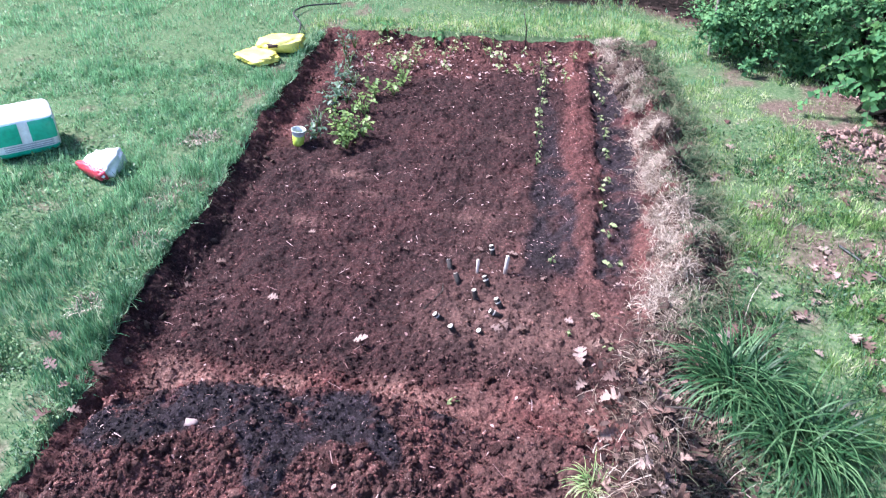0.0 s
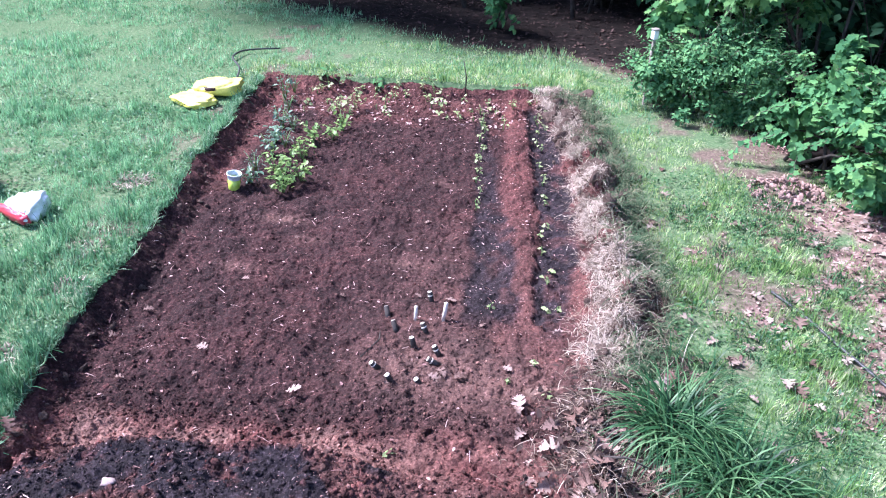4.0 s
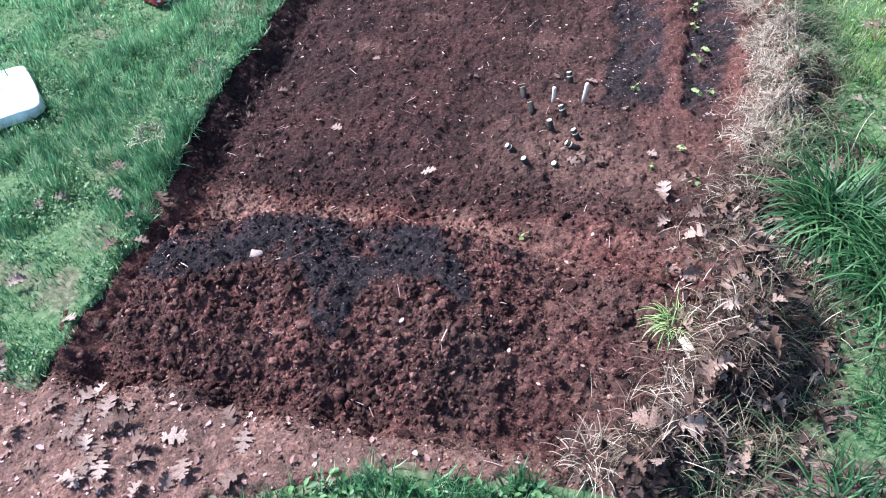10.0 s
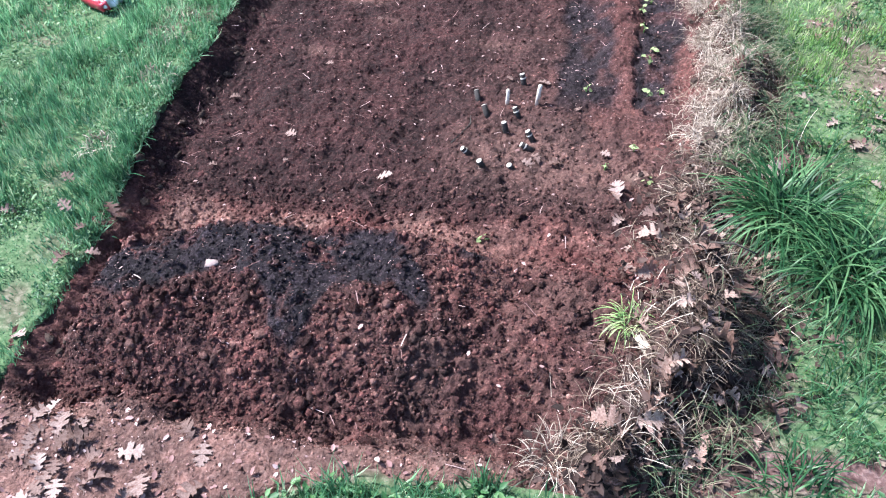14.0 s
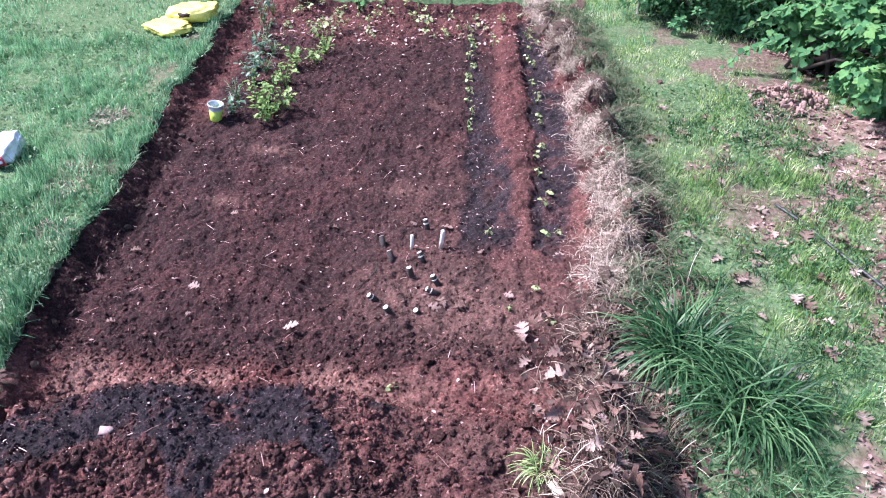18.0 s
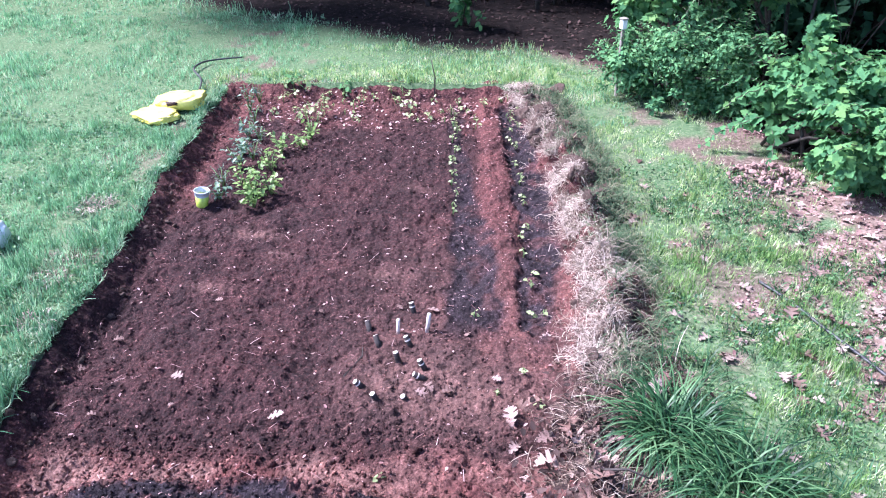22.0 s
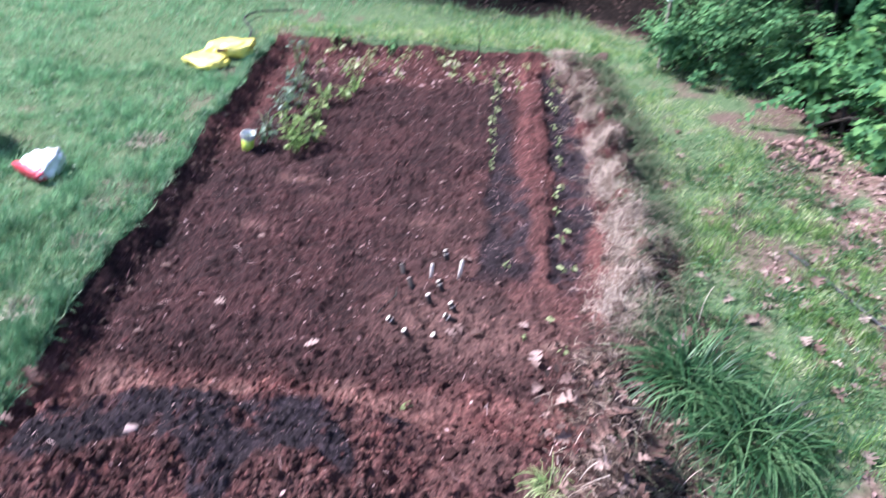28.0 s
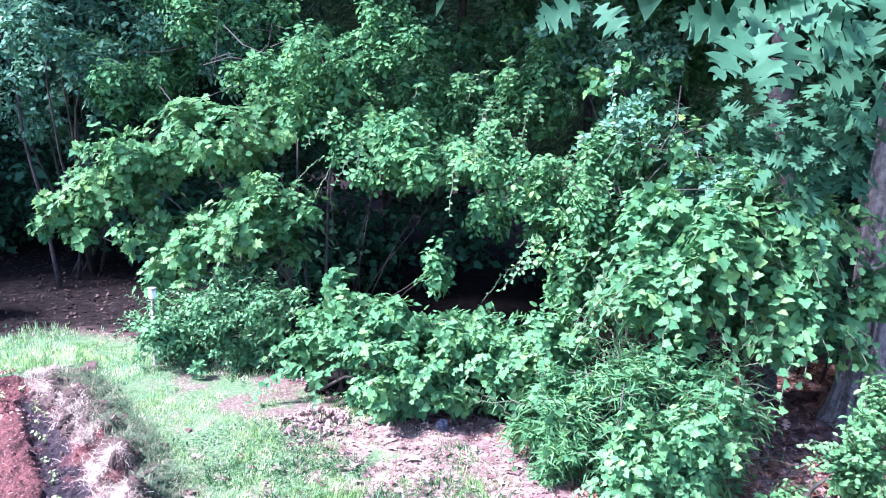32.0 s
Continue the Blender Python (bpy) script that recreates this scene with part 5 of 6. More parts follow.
g3 = strew(OVATE, np.stack([x, y, soil_height(x, y) + 0.006], 1), turns(r.uniform(0, 6.28, k), r.normal(0, 0.4, k), r.normal(0, 0.3, k)), r.uniform(0.003, 0.009, k))
x, y, r = loose(700, 84, -1.2, -0.15, 0.62, 1.15)
k = len(x)
g4 = strew(OVATE, np.stack([x, y, soil_height(x, y) + 0.004], 1), turns(r.uniform(0, 6.28, k), r.normal(0, 0.5, k), r.normal(0, 0.3, k)), r.uniform(0.002, 0.005, k))
x, y, r = loose(420, 86, -1.25, 0.6, 4.4, 5.0)
k = len(x)
g5 = strew(OVATE, np.stack([x, y, soil_height(x, y) + 0.008], 1), turns(r.uniform(0, 6.28, k), r.normal(0, 0.5, k), r.normal(0, 0.4, k)), r.uniform(0.012, 0.035, k))
r = np.random.default_rng(87)
x, y = r.uniform(-1.75, 0.1, 900), r.uniform(0.15, 0.5, 900)
keep = apron(x, y) > 0.6
x, y = x[keep], y[keep]
k = len(x)
g6 = strew(OVATE, np.stack([x, y, soil_height(x, y) + 0.003], 1), turns(r.uniform(0, 6.28, k), r.normal(0, 0.35, k), r.normal(0, 0.3, k)), 0.004 + 0.022 * r.random(k) ** 3)
scraps = new("straw_scraps", make_mesh("straw_scraps", *joined([g1, g2, g3, g4, g5, g6]), M_DEAD))
tagged(scraps, "pale scraps of straw and leaf on the soil", "debris", kind="stuff")

# ---------------------------------------------------------------- the berm of pulled turf and straw
def strand(bend):
    v = []
    for i in range(6):
        u = i / 5
        v += [(-0.5 * (1 - 0.6 * u), u, bend * math.sin(u * 2.6)), (0.5 * (1 - 0.6 * u), u, bend * math.sin(u * 2.6))]
    return np.array(v), np.array([q for i in range(5) for q in ((2 * i, 2 * i + 1, 2 * i + 3), (2 * i, 2 * i + 3, 2 * i + 2))])


STRANDS = [strand(b) for b in (0.12, 0.25, 0.4)]


def straw(n, seed, y0, y1, side, spread_x, long, wide, lift, clumped=0.0):
    r = np.random.default_rng(seed)
    y = r.uniform(y0, y1, n)
    x = berm_x(y) + side + r.normal(0, spread_x, n)
    clump = fbm(x, y, 0.14, 3, seed) + r.normal(0, 0.2, n)
    x, y = x[clump > clumped], y[clump > clumped]
    n = len(x)
    z = np.maximum(soil_height(x, y), lawn_z(x, y)) + r.random(n) * lift
    groups = []
    for q in range(3):
        i = np.arange(n) % 3 == q
        k = i.sum()
        size = np.stack([wide * r.uniform(0.6, 1.6, k), long * r.uniform(0.4, 1.4, k), long * r.uniform(0.5, 1.2, k)], 1)
        groups.append(strew(STRANDS[q], np.stack([x[i], y[i], z[i]], 1), turns(r.uniform(0, 6.28, k), r.normal(0.0, 0.35, k), r.normal(0, 0.5, k)), size))
    return joined(groups)


tagged(new("straw_berm", make_mesh("straw_berm", *joined([
    straw(20000, 91, 2.5, 4.98, -0.055, 0.05, 0.045, 0.0024, 0.02, -0.05),
    straw(6500, 90, 1.75, 2.55, -0.045, 0.055, 0.05, 0.0022, 0.02, 0.1),
    straw(800, 94, 1.5, 2.6, 0.02, 0.07, 0.11, 0.0022, 0.03),
    straw(900, 92, 0.5, 1.8, 0.04, 0.1, 0.07, 0.002, 0.02),
    straw(500, 93, 0.5, 0.85, -0.02, 0.06, 0.07, 0.002, 0.02)]), M_STRAW)), "heaped dry tan straw and pulled turf along the bed", "straw", kind="stuff")
# Real turf, its green darkened for the berm's side away from the sun.
M_SOD = leafy("shaded_turf", [(0.1, (0.018, 0.038, 0.018)), (0.5, (0.055, 0.105, 0.05)), (0.9, (0.24, 0.22, 0.14))], 0.7, 0.15, 0.12, 0.2)
tagged(new("turf_roots", make_mesh("turf_roots", *joined([
    straw(16000, 95, 1.7, 4.9, 0.1, 0.06, 0.07, 0.003, 0.04, -0.2),
    straw(2000, 96, 0.45, 1.8, 0.16, 0.07, 0.08, 0.0022, 0.02)]), M_SOD)), "matted turf darkened for shade on the berm's outer side", "turf", kind="stuff")
M_ROOTS = leafy("dead_roots", [(0.1, (0.016, 0.01, 0.008)), (0.5, (0.07, 0.048, 0.036)), (0.9, (0.33, 0.25, 0.19))], 0.75, 0.1, 0.1, 0.2)
tagged(new("root_mat", make_mesh("root_mat", *joined([
    straw(9000, 97, 0.5, 1.8, 0.06, 0.11, 0.06, 0.002, 0.02, -0.2),
    straw(15000, 98, 1.65, 4.9, 0.03, 0.09, 0.055, 0.0022, 0.025, 0.0)]), M_ROOTS)), "brown matted dead roots and grass on the berm", "roots", kind="stuff")


def berm_chips(n, seed, y0, y1, size):
    rr = np.random.default_rng(seed)
    y = rr.uniform(y0, y1, n)
    x = berm_x(y) + rr.normal(0.07, 0.1, n)
    z = np.maximum(soil_height(x, y), lawn_z(x, y)) + 0.004 + 0.012 * rr.random(n)
    return strew(OVATE, np.stack([x, y, z], 1), turns(rr.uniform(0, 6.28, n), rr.normal(0, 0.5, n), rr.normal(0, 0.5, n)), size * rr.uniform(0.4, 1.3, n))


tagged(new("brown_litter", make_mesh("brown_litter", *berm_chips(6000, 99, 0.45, 1.9, 0.03), M_MULCH)), "dark brown leaf scraps heaped on the near berm", "leaf litter", kind="stuff")
# torn sods: lumps of root-bound earth lying along the berm
M_SODLUMP = surface("root_bound_earth", (0.03, 0.018, 0.014), (0.16, 0.1, 0.075), 0.03, 0.95, 0.9, 0.008, fine=0.006)
SOD_MESHES = [make_mesh("sod", *clod_shape(500 + k, 3), M_SODLUMP, False) for k in range(5)]
r = np.random.default_rng(97)
for k in range(280):
    y = r.uniform(0.55, 4.9)
    x = float(berm_x(np.array([y]))[0]) + r.normal(0.04, 0.075)
    s = (0.03 + 0.085 * r.random() ** 1.5) * (0.45 if y < 1.75 else 1.0)
    z = float(soil_height(np.array([x]), np.array([y]))[0]) if x < 1.0 else 0
    piece("sod", SOD_MESHES[k % 5], garden_bed, m=Matrix.Translation((x, y, max(z, 0.0) + s * 0.1)) @ Euler(r.uniform(0, 6.28, 3)).to_matrix().to_4x4() @ Matrix.Diagonal((s, s * 1.2, s * 0.8, 1)))

for k in range(90):
    y = r.uniform(0.6, 4.95)
    x = float(edge_x(np.array([y]))[0]) + r.normal(0.075, 0.03)
    s = 0.012 + 0.028 * r.random() ** 1.7
    z = float(soil_height(np.array([x]), np.array([y]))[0])
    piece("sod", SOD_MESHES[k % 5], garden_bed, m=Matrix.Translation((x, y, z + s * 0.12)) @ Euler(r.uniform(0, 6.28, 3)).to_matrix().to_4x4() @ Matrix.Diagonal((s, s * 1.2, s * 0.8, 1)))

# larger clods that can be told apart on the heap at the near end
CLOD_MESHES = []
for k in range(8):
    v, f = clod_shape(520 + k, 3)
    red = 0.2 + 0.12 * k
    CLOD_MESHES.append(make_mesh("clod", v, f, M_SOIL, False, np.tile([red, 0, 0.12 * (k % 3 == 0), 1], (len(v), 1))))
r = np.random.default_rng(98)
made = 0
while made < 290:
    x, y = r.uniform(-1.2, 0.45), 0.46 + 1.05 * r.random() ** 1.3
    if r.random() > 0.25 + 0.75 * float(mound(np.array([x]), np.array([y]))[0]):
        continue
    if float(soil_mask(np.array([x]), np.array([y]))[1][0]) > 0.4:
        continue
    s = 0.014 + 0.03 * r.random() ** 3
    z = float(soil_height(np.array([x]), np.array([y]))[0])
    piece("clod", CLOD_MESHES[made % 8], garden_bed, m=Matrix.Translation((x, y, z + 0.1 * s)) @ Euler(r.uniform(0, 6.28, 3)).to_matrix().to_4x4() @ Matrix.Diagonal((s * r.uniform(0.7, 1.4), s, s * r.uniform(0.6, 1.1), 1)))
    made += 1

# ---------------------------------------------------------------- long grass
def arching_clump(x, y, count, long, wide, seed, label, spread_out=0.12, material=None):
    r = np.random.default_rng(seed)
    v, f = [], []
    seg = 7
    for k in range(count):
        a, rad = r.uniform(0, 6.28), spread_out * math.sqrt(r.random())
        ox, oy = rad * math.cos(a), rad * math.sin(a)
        heading = a + r.normal(0, 1.1)
        length, lean, curve = long * r.uniform(0.5, 1.2), r.uniform(0.05, 0.8), r.uniform(1.8, 3.3)
        w = wide * r.uniform(0.6, 1.2)
        px, pz, ang = 0.0, 0.0, lean
        base = len(v)
        for i in range(seg + 1):
            u = i / seg
            half = 0.5 * w * (1 - u ** 2.2) + 0.0002
            cx, cy = ox + px * math.cos(heading), oy + px * math.sin(heading)
            sx, sy = -math.sin(heading) * half, math.cos(heading) * half
            v += [(cx - sx, cy - sy, pz), (cx + sx, cy + sy, pz)]
            px += math.sin(ang) * length / seg
            pz = max(pz + math.cos(ang) * length / seg, 0.005)
            ang += curve / seg
        f += [(base + 2 * i, base + 2 * i + 1, base + 2 * i + 3, base + 2 * i + 2) for i in range(seg)]
    ob = new("grass_clump", make_mesh("grass_clump", np.array(v), np.array(f), material or M_LONG))
    ob.matrix_basis = Matrix.Translation((x, y, 0))
    return tagged(ob, label, "grass", kind="stuff")


arching_clump(0.86, 1.46, 430, 0.31, 0.0062, 111, "tall arching green grass clump beside the bed", 0.1)
arching_clump(1.02, 1.25, 430, 0.29, 0.006, 112, "tall arching green grass clump beside the bed", 0.12)
arching_clump(1.0, 1.75, 90, 0.2, 0.004, 113, "thin green grass tuft beside the berm", 0.14)
arching_clump(1.05, 1.02, 210, 0.16, 0.0042, 114, "short green grass tuft with dead leaves", 0.15)
arching_clump(0.97, 0.76, 210, 0.12, 0.0036, 115, "short green grass tuft with dead leaves", 0.14)
arching_clump(0.76, 0.5, 160, 0.12, 0.004, 116, "short green grass tuft beside the litter", 0.1)
arching_clump(0.38, 0.98, 130, 0.1, 0.0028, 117, "yellow-green grass tuft on the berm", 0.04, M_DRYGRASS)
arching_clump(-0.35, 0.31, 150, 0.07, 0.004, 118, "short green grass tuft on the near dirt", 0.07)
arching_clump(-0.12, 0.33, 150, 0.07, 0.004, 119, "short green grass tuft on the near dirt", 0.07)
arching_clump(0.05, 0.38, 90, 0.08, 0.003, 120, "short green grass tuft on the near dirt", 0.05)
arching_clump(0.2, 0.52, 110, 0.085, 0.002, 121, "tangled pale straw tuft at the berm's foot", 0.07, M_STRAW)
arching_clump(0.42, 0.62, 140, 0.09, 0.002, 122, "tangled brown straw tuft at the berm's foot", 0.08, M_ROOTS)
for i, (x, y) in enumerate([(-1.76, 3.05), (-1.7, 3.1), (-1.62, 2.4), (-1.55, 2.05), (-1.58, 1.6), (-1.66, 2.6)]):
    arching_clump(x, y, 70, 0.07, 0.0035, 150 + i, "pale dry grass tuft in the lawn", 0.07, M_STRAW)
for i, (x, y) in enumerate([(1.55, 2.3), (1.35, 2.7), (1.6, 1.95), (1.3, 2.0), (1.75, 2.5), (1.5, 3.0), (1.2, 3.1), (1.35, 1.5), (1.9, 2.1), (2.05, 2.5), (1.75, 2.9), (2.2, 2.2), (1.85, 1.6), (2.3, 2.75), (2.1, 1.85), (1.65, 3.25)]):
    arching_clump(x, y, 120, 0.1, 0.004, 130 + i, "small green grass tuft among leaf litter", 0.12)

# ---------------------------------------------------------------- fallen oak leaves
M_DEADLEAF = leafy("fallen_oak_leaf", [(0.15, (0.08, 0.043, 0.034)), (0.5, (0.175, 0.112, 0.097)), (0.95, (0.38, 0.29, 0.26))], 0.7, 0.1, 0.06, 0.25)
nt = M_DEADLEAF.node_tree
info = nt.nodes.new("ShaderNodeObjectInfo")
for link in list(nt.links):
    if link.from_socket.name == "Random Per Island":
        target = link.to_socket
        nt.links.remove(link)
        nt.links.new(info.outputs["Random"], target)
        break
M_BROWNLEAF = M_DEADLEAF.copy()
M_BROWNLEAF.name = "brown_oak_leaf"
for node in M_BROWNLEAF.node_tree.nodes:
    if node.type == "VALTORGB" and node.color_ramp.elements[0].color[0] < 0.2:
        for e, c in zip(node.color_ramp.elements, ((0.065, 0.034, 0.026, 1), (0.17, 0.1, 0.08, 1), (0.42, 0.31, 0.26, 1))):
            e.color = c
BROWN_MESHES = [make_mesh("fallen_leaf", *oak_shape(0.35 + 0.17 * k, 160 + k), M_BROWNLEAF) for k in range(5)]
DEAD_MESHES = [make_mesh("fallen_leaf", *oak_shape(0.08 + 0.07 * k, 140 + k), M_DEADLEAF) for k in range(7)]
r = np.random.default_rng(141)
leaf_count = 0


def fallen(x, y, z, size, tilt=0.25, label="dry tan oak leaf fallen on the soil"):
    global leaf_count
    ob = new("oak_leaf", BROWN_MESHES[leaf_count % 5] if "brown" in label and leaf_count % 6 else DEAD_MESHES[leaf_count % 7])
    ob.matrix_basis = Matrix.Translation((x, y, z + 0.008)) @ Matrix.Rotation(r.uniform(0, 6.28), 4, "Z") @ Matrix.Rotation(r.normal(0, tilt), 4, "X") @ Matrix.Rotation(r.normal(0, tilt), 4, "Y") @ Matrix.Scale(size, 4)
    leaf_count += 1
    return tagged(ob, label, "leaf", "fallen oak leaves")


def soil_at(x, y):
    return float(soil_height(np.array([x]), np.array([y]))[0])


for x, y, s in [(-0.53, 1.65, 0.07), (-0.89, 1.84, 0.06), (-0.89, 1.72, 0.025), (-1.27, 2.09, 0.05), (-1.25, 1.99, 0.05), (-1.3, 1.91, 0.045), (-1.14, 1.64, 0.045), (0.13, 2.38, 0.06), (0.01, 2.33, 0.06), (0.54, 2.2, 0.065),
                (-0.01, 1.8, 0.07), (0.09, 1.78, 0.06), (0.02, 1.83, 0.06), (-0.16, 1.71, 0.045), (-0.78, 2.56, 0.05), (-0.89, 2.39, 0.045), (-0.75, 2.79, 0.04), (0.36, 1.29, 0.07), (0.38, 1.25, 0.06), (0.35, 1.6, 0.08), (0.37, 1.53, 0.06), (0.19, 2.15, 0.06),
                (-0.49, 3.11, 0.05), (-0.21, 3.14, 0.05), (-0.11, 3.05, 0.045), (-0.39, 2.77, 0.04), (-0.43, 2.33, 0.035), (-0.44, 2.06, 0.04), (-0.12, 2.37, 0.04), (0.28, 1.88, 0.045)]:
    fallen(x, y, soil_at(x, y), s)
for k in range(240):
    y = r.uniform(0.5, 1.7)
    x = float(berm_x(np.array([y]))[0]) + r.normal(0.05, 0.1)
    fallen(x, y, max(soil_at(x, y), 0.0) + 0.02 * r.random(), 0.035 + 0.055 * r.random() ** 1.5, 0.6, "curled brown oak leaf in the berm's litter")
for k in range(58):
    x, y = r.uniform(-1.75, -0.6), 0.46 - 0.33 * r.random()
    if k < 24:
        x, y = r.normal(-1.08, 0.1), r.normal(0.31, 0.05)
    fallen(x, y, soil_at(x, y), r.uniform(0.045, 0.085), 0.3, "dry tan oak leaf on bare dirt")
for k in range(12):
    x, y = r.uniform(-1.8, -1.3), r.uniform(0.5, 1.4)
    fallen(x, y, 0.02, r.uniform(0.05, 0.08), 0.3, "dry tan oak leaf lying in the grass")
n = 160
x, y = r.uniform(0.95, 2.2, n), r.uniform(0.6, 3.4, n)
v, f = strew(oak_shape(0.3, 171), np.stack([x, y, lawn_z(x, y) + 0.014], 1), turns(r.uniform(0, 6.28, n), r.normal(0, 0.35, n), r.normal(0, 0.3, n)), r.uniform(0.045, 0.085, n))
M_LAWNLEAF = leafy("lawn_oak_leaf", [(0.1, (0.085, 0.045, 0.035)), (0.5, (0.175, 0.125, 0.1)), (0.95, (0.4, 0.33, 0.28))], 0.7, 0.1, 0.06, 0.25)
tagged(new("scattered_leaves", make_mesh("scattered_leaves", v, f, M_LAWNLEAF)), "dry brown oak leaves scattered in the thin grass", "leaf litter", kind="stuff")


# leaf litter under the trees and on the pink dirt
def litter(n, seed, x0, x1, y0, y1, size):
    rr = np.random.default_rng(seed)
    x, y = rr.uniform(x0, x1, n), rr.uniform(y0, y1, n)
    keep = (rr.random(n) < litter_amount(x, y)) & ~in_bed(x, y, 0.05) & ((y < wood_edge(x) + 0.3) | (seed > 152))
    x, y = x[keep], y[keep]
    k = len(x)
    return strew(OAK_FLAT if size > 0.045 else OVATE, np.stack([x, y, lawn_z(x, y) + 0.008], 1), turns(rr.uniform(0, 6.28, k), rr.normal(0, 0.45, k), rr.normal(0, 0.4, k)), size * rr.uniform(0.5, 1.2, k))


OAK_FLAT = oak_shape(0.3, 150)
tagged(new("leaf_litter", make_mesh("leaf_litter", *joined([litter(34000, 151, 1.0, 4.5, 0.8, 5.0, 0.02), litter(2200, 152, 1.0, 4.5, 0.8, 4.6, 0.05)]), M_PINKLITTER)), "pinkish dry leaf litter and chips at the wood's edge", "leaf litter", kind="stuff")
tagged(new("wood_litter", make_mesh("wood_litter", *joined([litter(9000, 153, -5, 2.0, 5.4, 10.0, 0.04)]), M_MULCH)), "brown leaf litter on the wood's floor", "leaf litter", kind="stuff")
M_OAKLITTER = leafy("brown_oak_litter", [(0.1, (0.07, 0.03, 0.02)), (0.5, (0.17, 0.08, 0.055)), (0.9, (0.4, 0.25, 0.19))], 0.75, 0.1, 0.15, 0.2)
tagged(new("oak_litter", make_mesh("oak_litter", *litter(4600, 155, 2.6, 5.4, 0.8, 2.9, 0.075), M_OAKLITTER)), "red-brown fallen leaves heaped at the oak's foot", "leaf litter", kind="stuff")

# clover and broad-leaved weeds in the lawn
def weeds(n, seed, x0, x1, y0, y1, size):
    rr = np.random.default_rng(seed)
    x, y = rr.uniform(x0, x1, n), rr.uniform(y0, y1, n)
    keep = (~in_bed(x, y, 0.0)) & (fbm(x, y, 0.3, 3, 57) > -0.05) & (rr.random(n) > np.maximum(dirt_amount(x, y), 0.75 * litter_amount(x, y)))
    x, y = x[keep], y[keep]
    k = len(x)
    return strew(OVATE, np.stack([x, y, lawn_z(x, y) + rr.uniform(0.015, 0.04, k)], 1), turns(rr.uniform(0, 6.28, k), rr.normal(0.1, 0.6, k), rr.normal(0, 0.5, k)), size * rr.uniform(0.4, 1.2, k))


tagged(new("clover", make_mesh("clover", *joined([weeds(26000, 161, -2.6, -1.15, 0.3, 2.2, 0.014), weeds(7000, 162, -3.4, -1.3, 2.2, 4.4, 0.02), weeds(9000, 163, 0.8, 2.0, 0.5, 3.6, 0.02), weeds(700, 164, -0.7, 0.2, 0.22, 0.42, 0.025)]), M_CLOVER)), "clover and small weeds in the lawn", "weeds", kind="stuff")

# ---------------------------------------------------------------- seedlings
def leaf_mesh(name, shape, material):
    return make_mesh(name, shape[0], shape[1], material)


LEAF_ROUND, LEAF_LONG, LEAF_BIG = leaf_mesh("leaf", HEART, M_PALESEED), leaf_mesh("leaf", LANCE, M_PALESEED), leaf_mesh("leaf", HEART, M_VINE)
M_STEM = surface("green_stem", (0.08, 0.18, 0.04), (0.16, 0.28, 0.08), 0.02, 0.6)


def seedling(name, label, x, y, tall, count, size, leaf, seed, wide=0.35):
    rr = np.random.default_rng(seed)
    z = soil_at(x, y)
    plant = anchor(name, Matrix.Translation((x, y, z)))
    tagged(plant, label, "plant", "seedlings in the bed")
    top = Vector((rr.normal(0, 0.1) * tall, rr.normal(0, 0.1) * tall, tall))
    v, f = tube([(0, 0, -0.01), top * 0.5 + Vector((0.01 * rr.normal(), 0, 0)), top], [0.0035, 0.003, 0.0015], 5, 0, seed)
    piece("stem", make_mesh("stem", v, f, M_STEM, True), plant)
    for k in range(count):
        u = 0.3 + 0.7 * (k + 1) / count
        a = k * 2.4 + rr.normal(0, 0.4)
        reach = wide * tall * rr.uniform(0.1, 0.6)
        p = top * u + Vector((math.cos(a), math.sin(a), 0)) * reach
        m = Matrix.Translation(p) @ Matrix.Rotation(a - math.pi / 2, 4, "Z") @ Matrix.Rotation(rr.normal(-0.15, 0.45), 4, "X") @ Matrix.Rotation(rr.normal(0, 0.4), 4, "Y") @ Matrix.Scale(0.66 * size * rr.uniform(0.6, 1.2), 4)
        piece("leaf", leaf, plant, m=m)
    return plant


def bushy(name, label, x, y, tall, wide, count, size, leaf, material, seed):
    rr = np.random.default_rng(seed)
    plant = anchor(name, Matrix.Translation((x, y, soil_at(x, y))))
    tagged(plant, label, "plant", "seedlings in the bed")
    tips = []
    for k in range(5):
        a = k * 1.26 + rr.normal(0, 0.3)
        tip = Vector((math.cos(a) * wide * rr.uniform(0.4, 0.9), math.sin(a) * wide * rr.uniform(0.4, 0.9), tall * rr.uniform(0.55, 1.0)))
        v, f = tube([(0, 0, -0.01), tip * 0.5 + Vector((0, 0, 0.12 * tall)), tip], [0.003, 0.0025, 0.001], 5, 0, seed)
        piece("stem", make_mesh("stem", v, f, M_STEM, True), plant)
        tips.append(tip)
    pick = rr.integers(0, 5, count)
    u = rr.uniform(0.25, 1.05, count)
    p = np.array(tips)[pick] * u[:, None] + np.array([0, 0, 0.2 * tall]) * (u * (1 - u))[:, None] + rr.normal(0, 0.14 * wide, (count, 3))
    p[:, 2] = np.maximum(p[:, 2], 0.012)
    v, f = strew(leaf, p, turns(rr.uniform(0, 6.28, count), rr.normal(-0.15, 0.5, count), rr.normal(0, 0.5, count)), size * rr.uniform(0.5, 1.2, count))
    piece("foliage", make_mesh("foliage", v, f, material), plant)["kind"] = "stuff"
    return plant


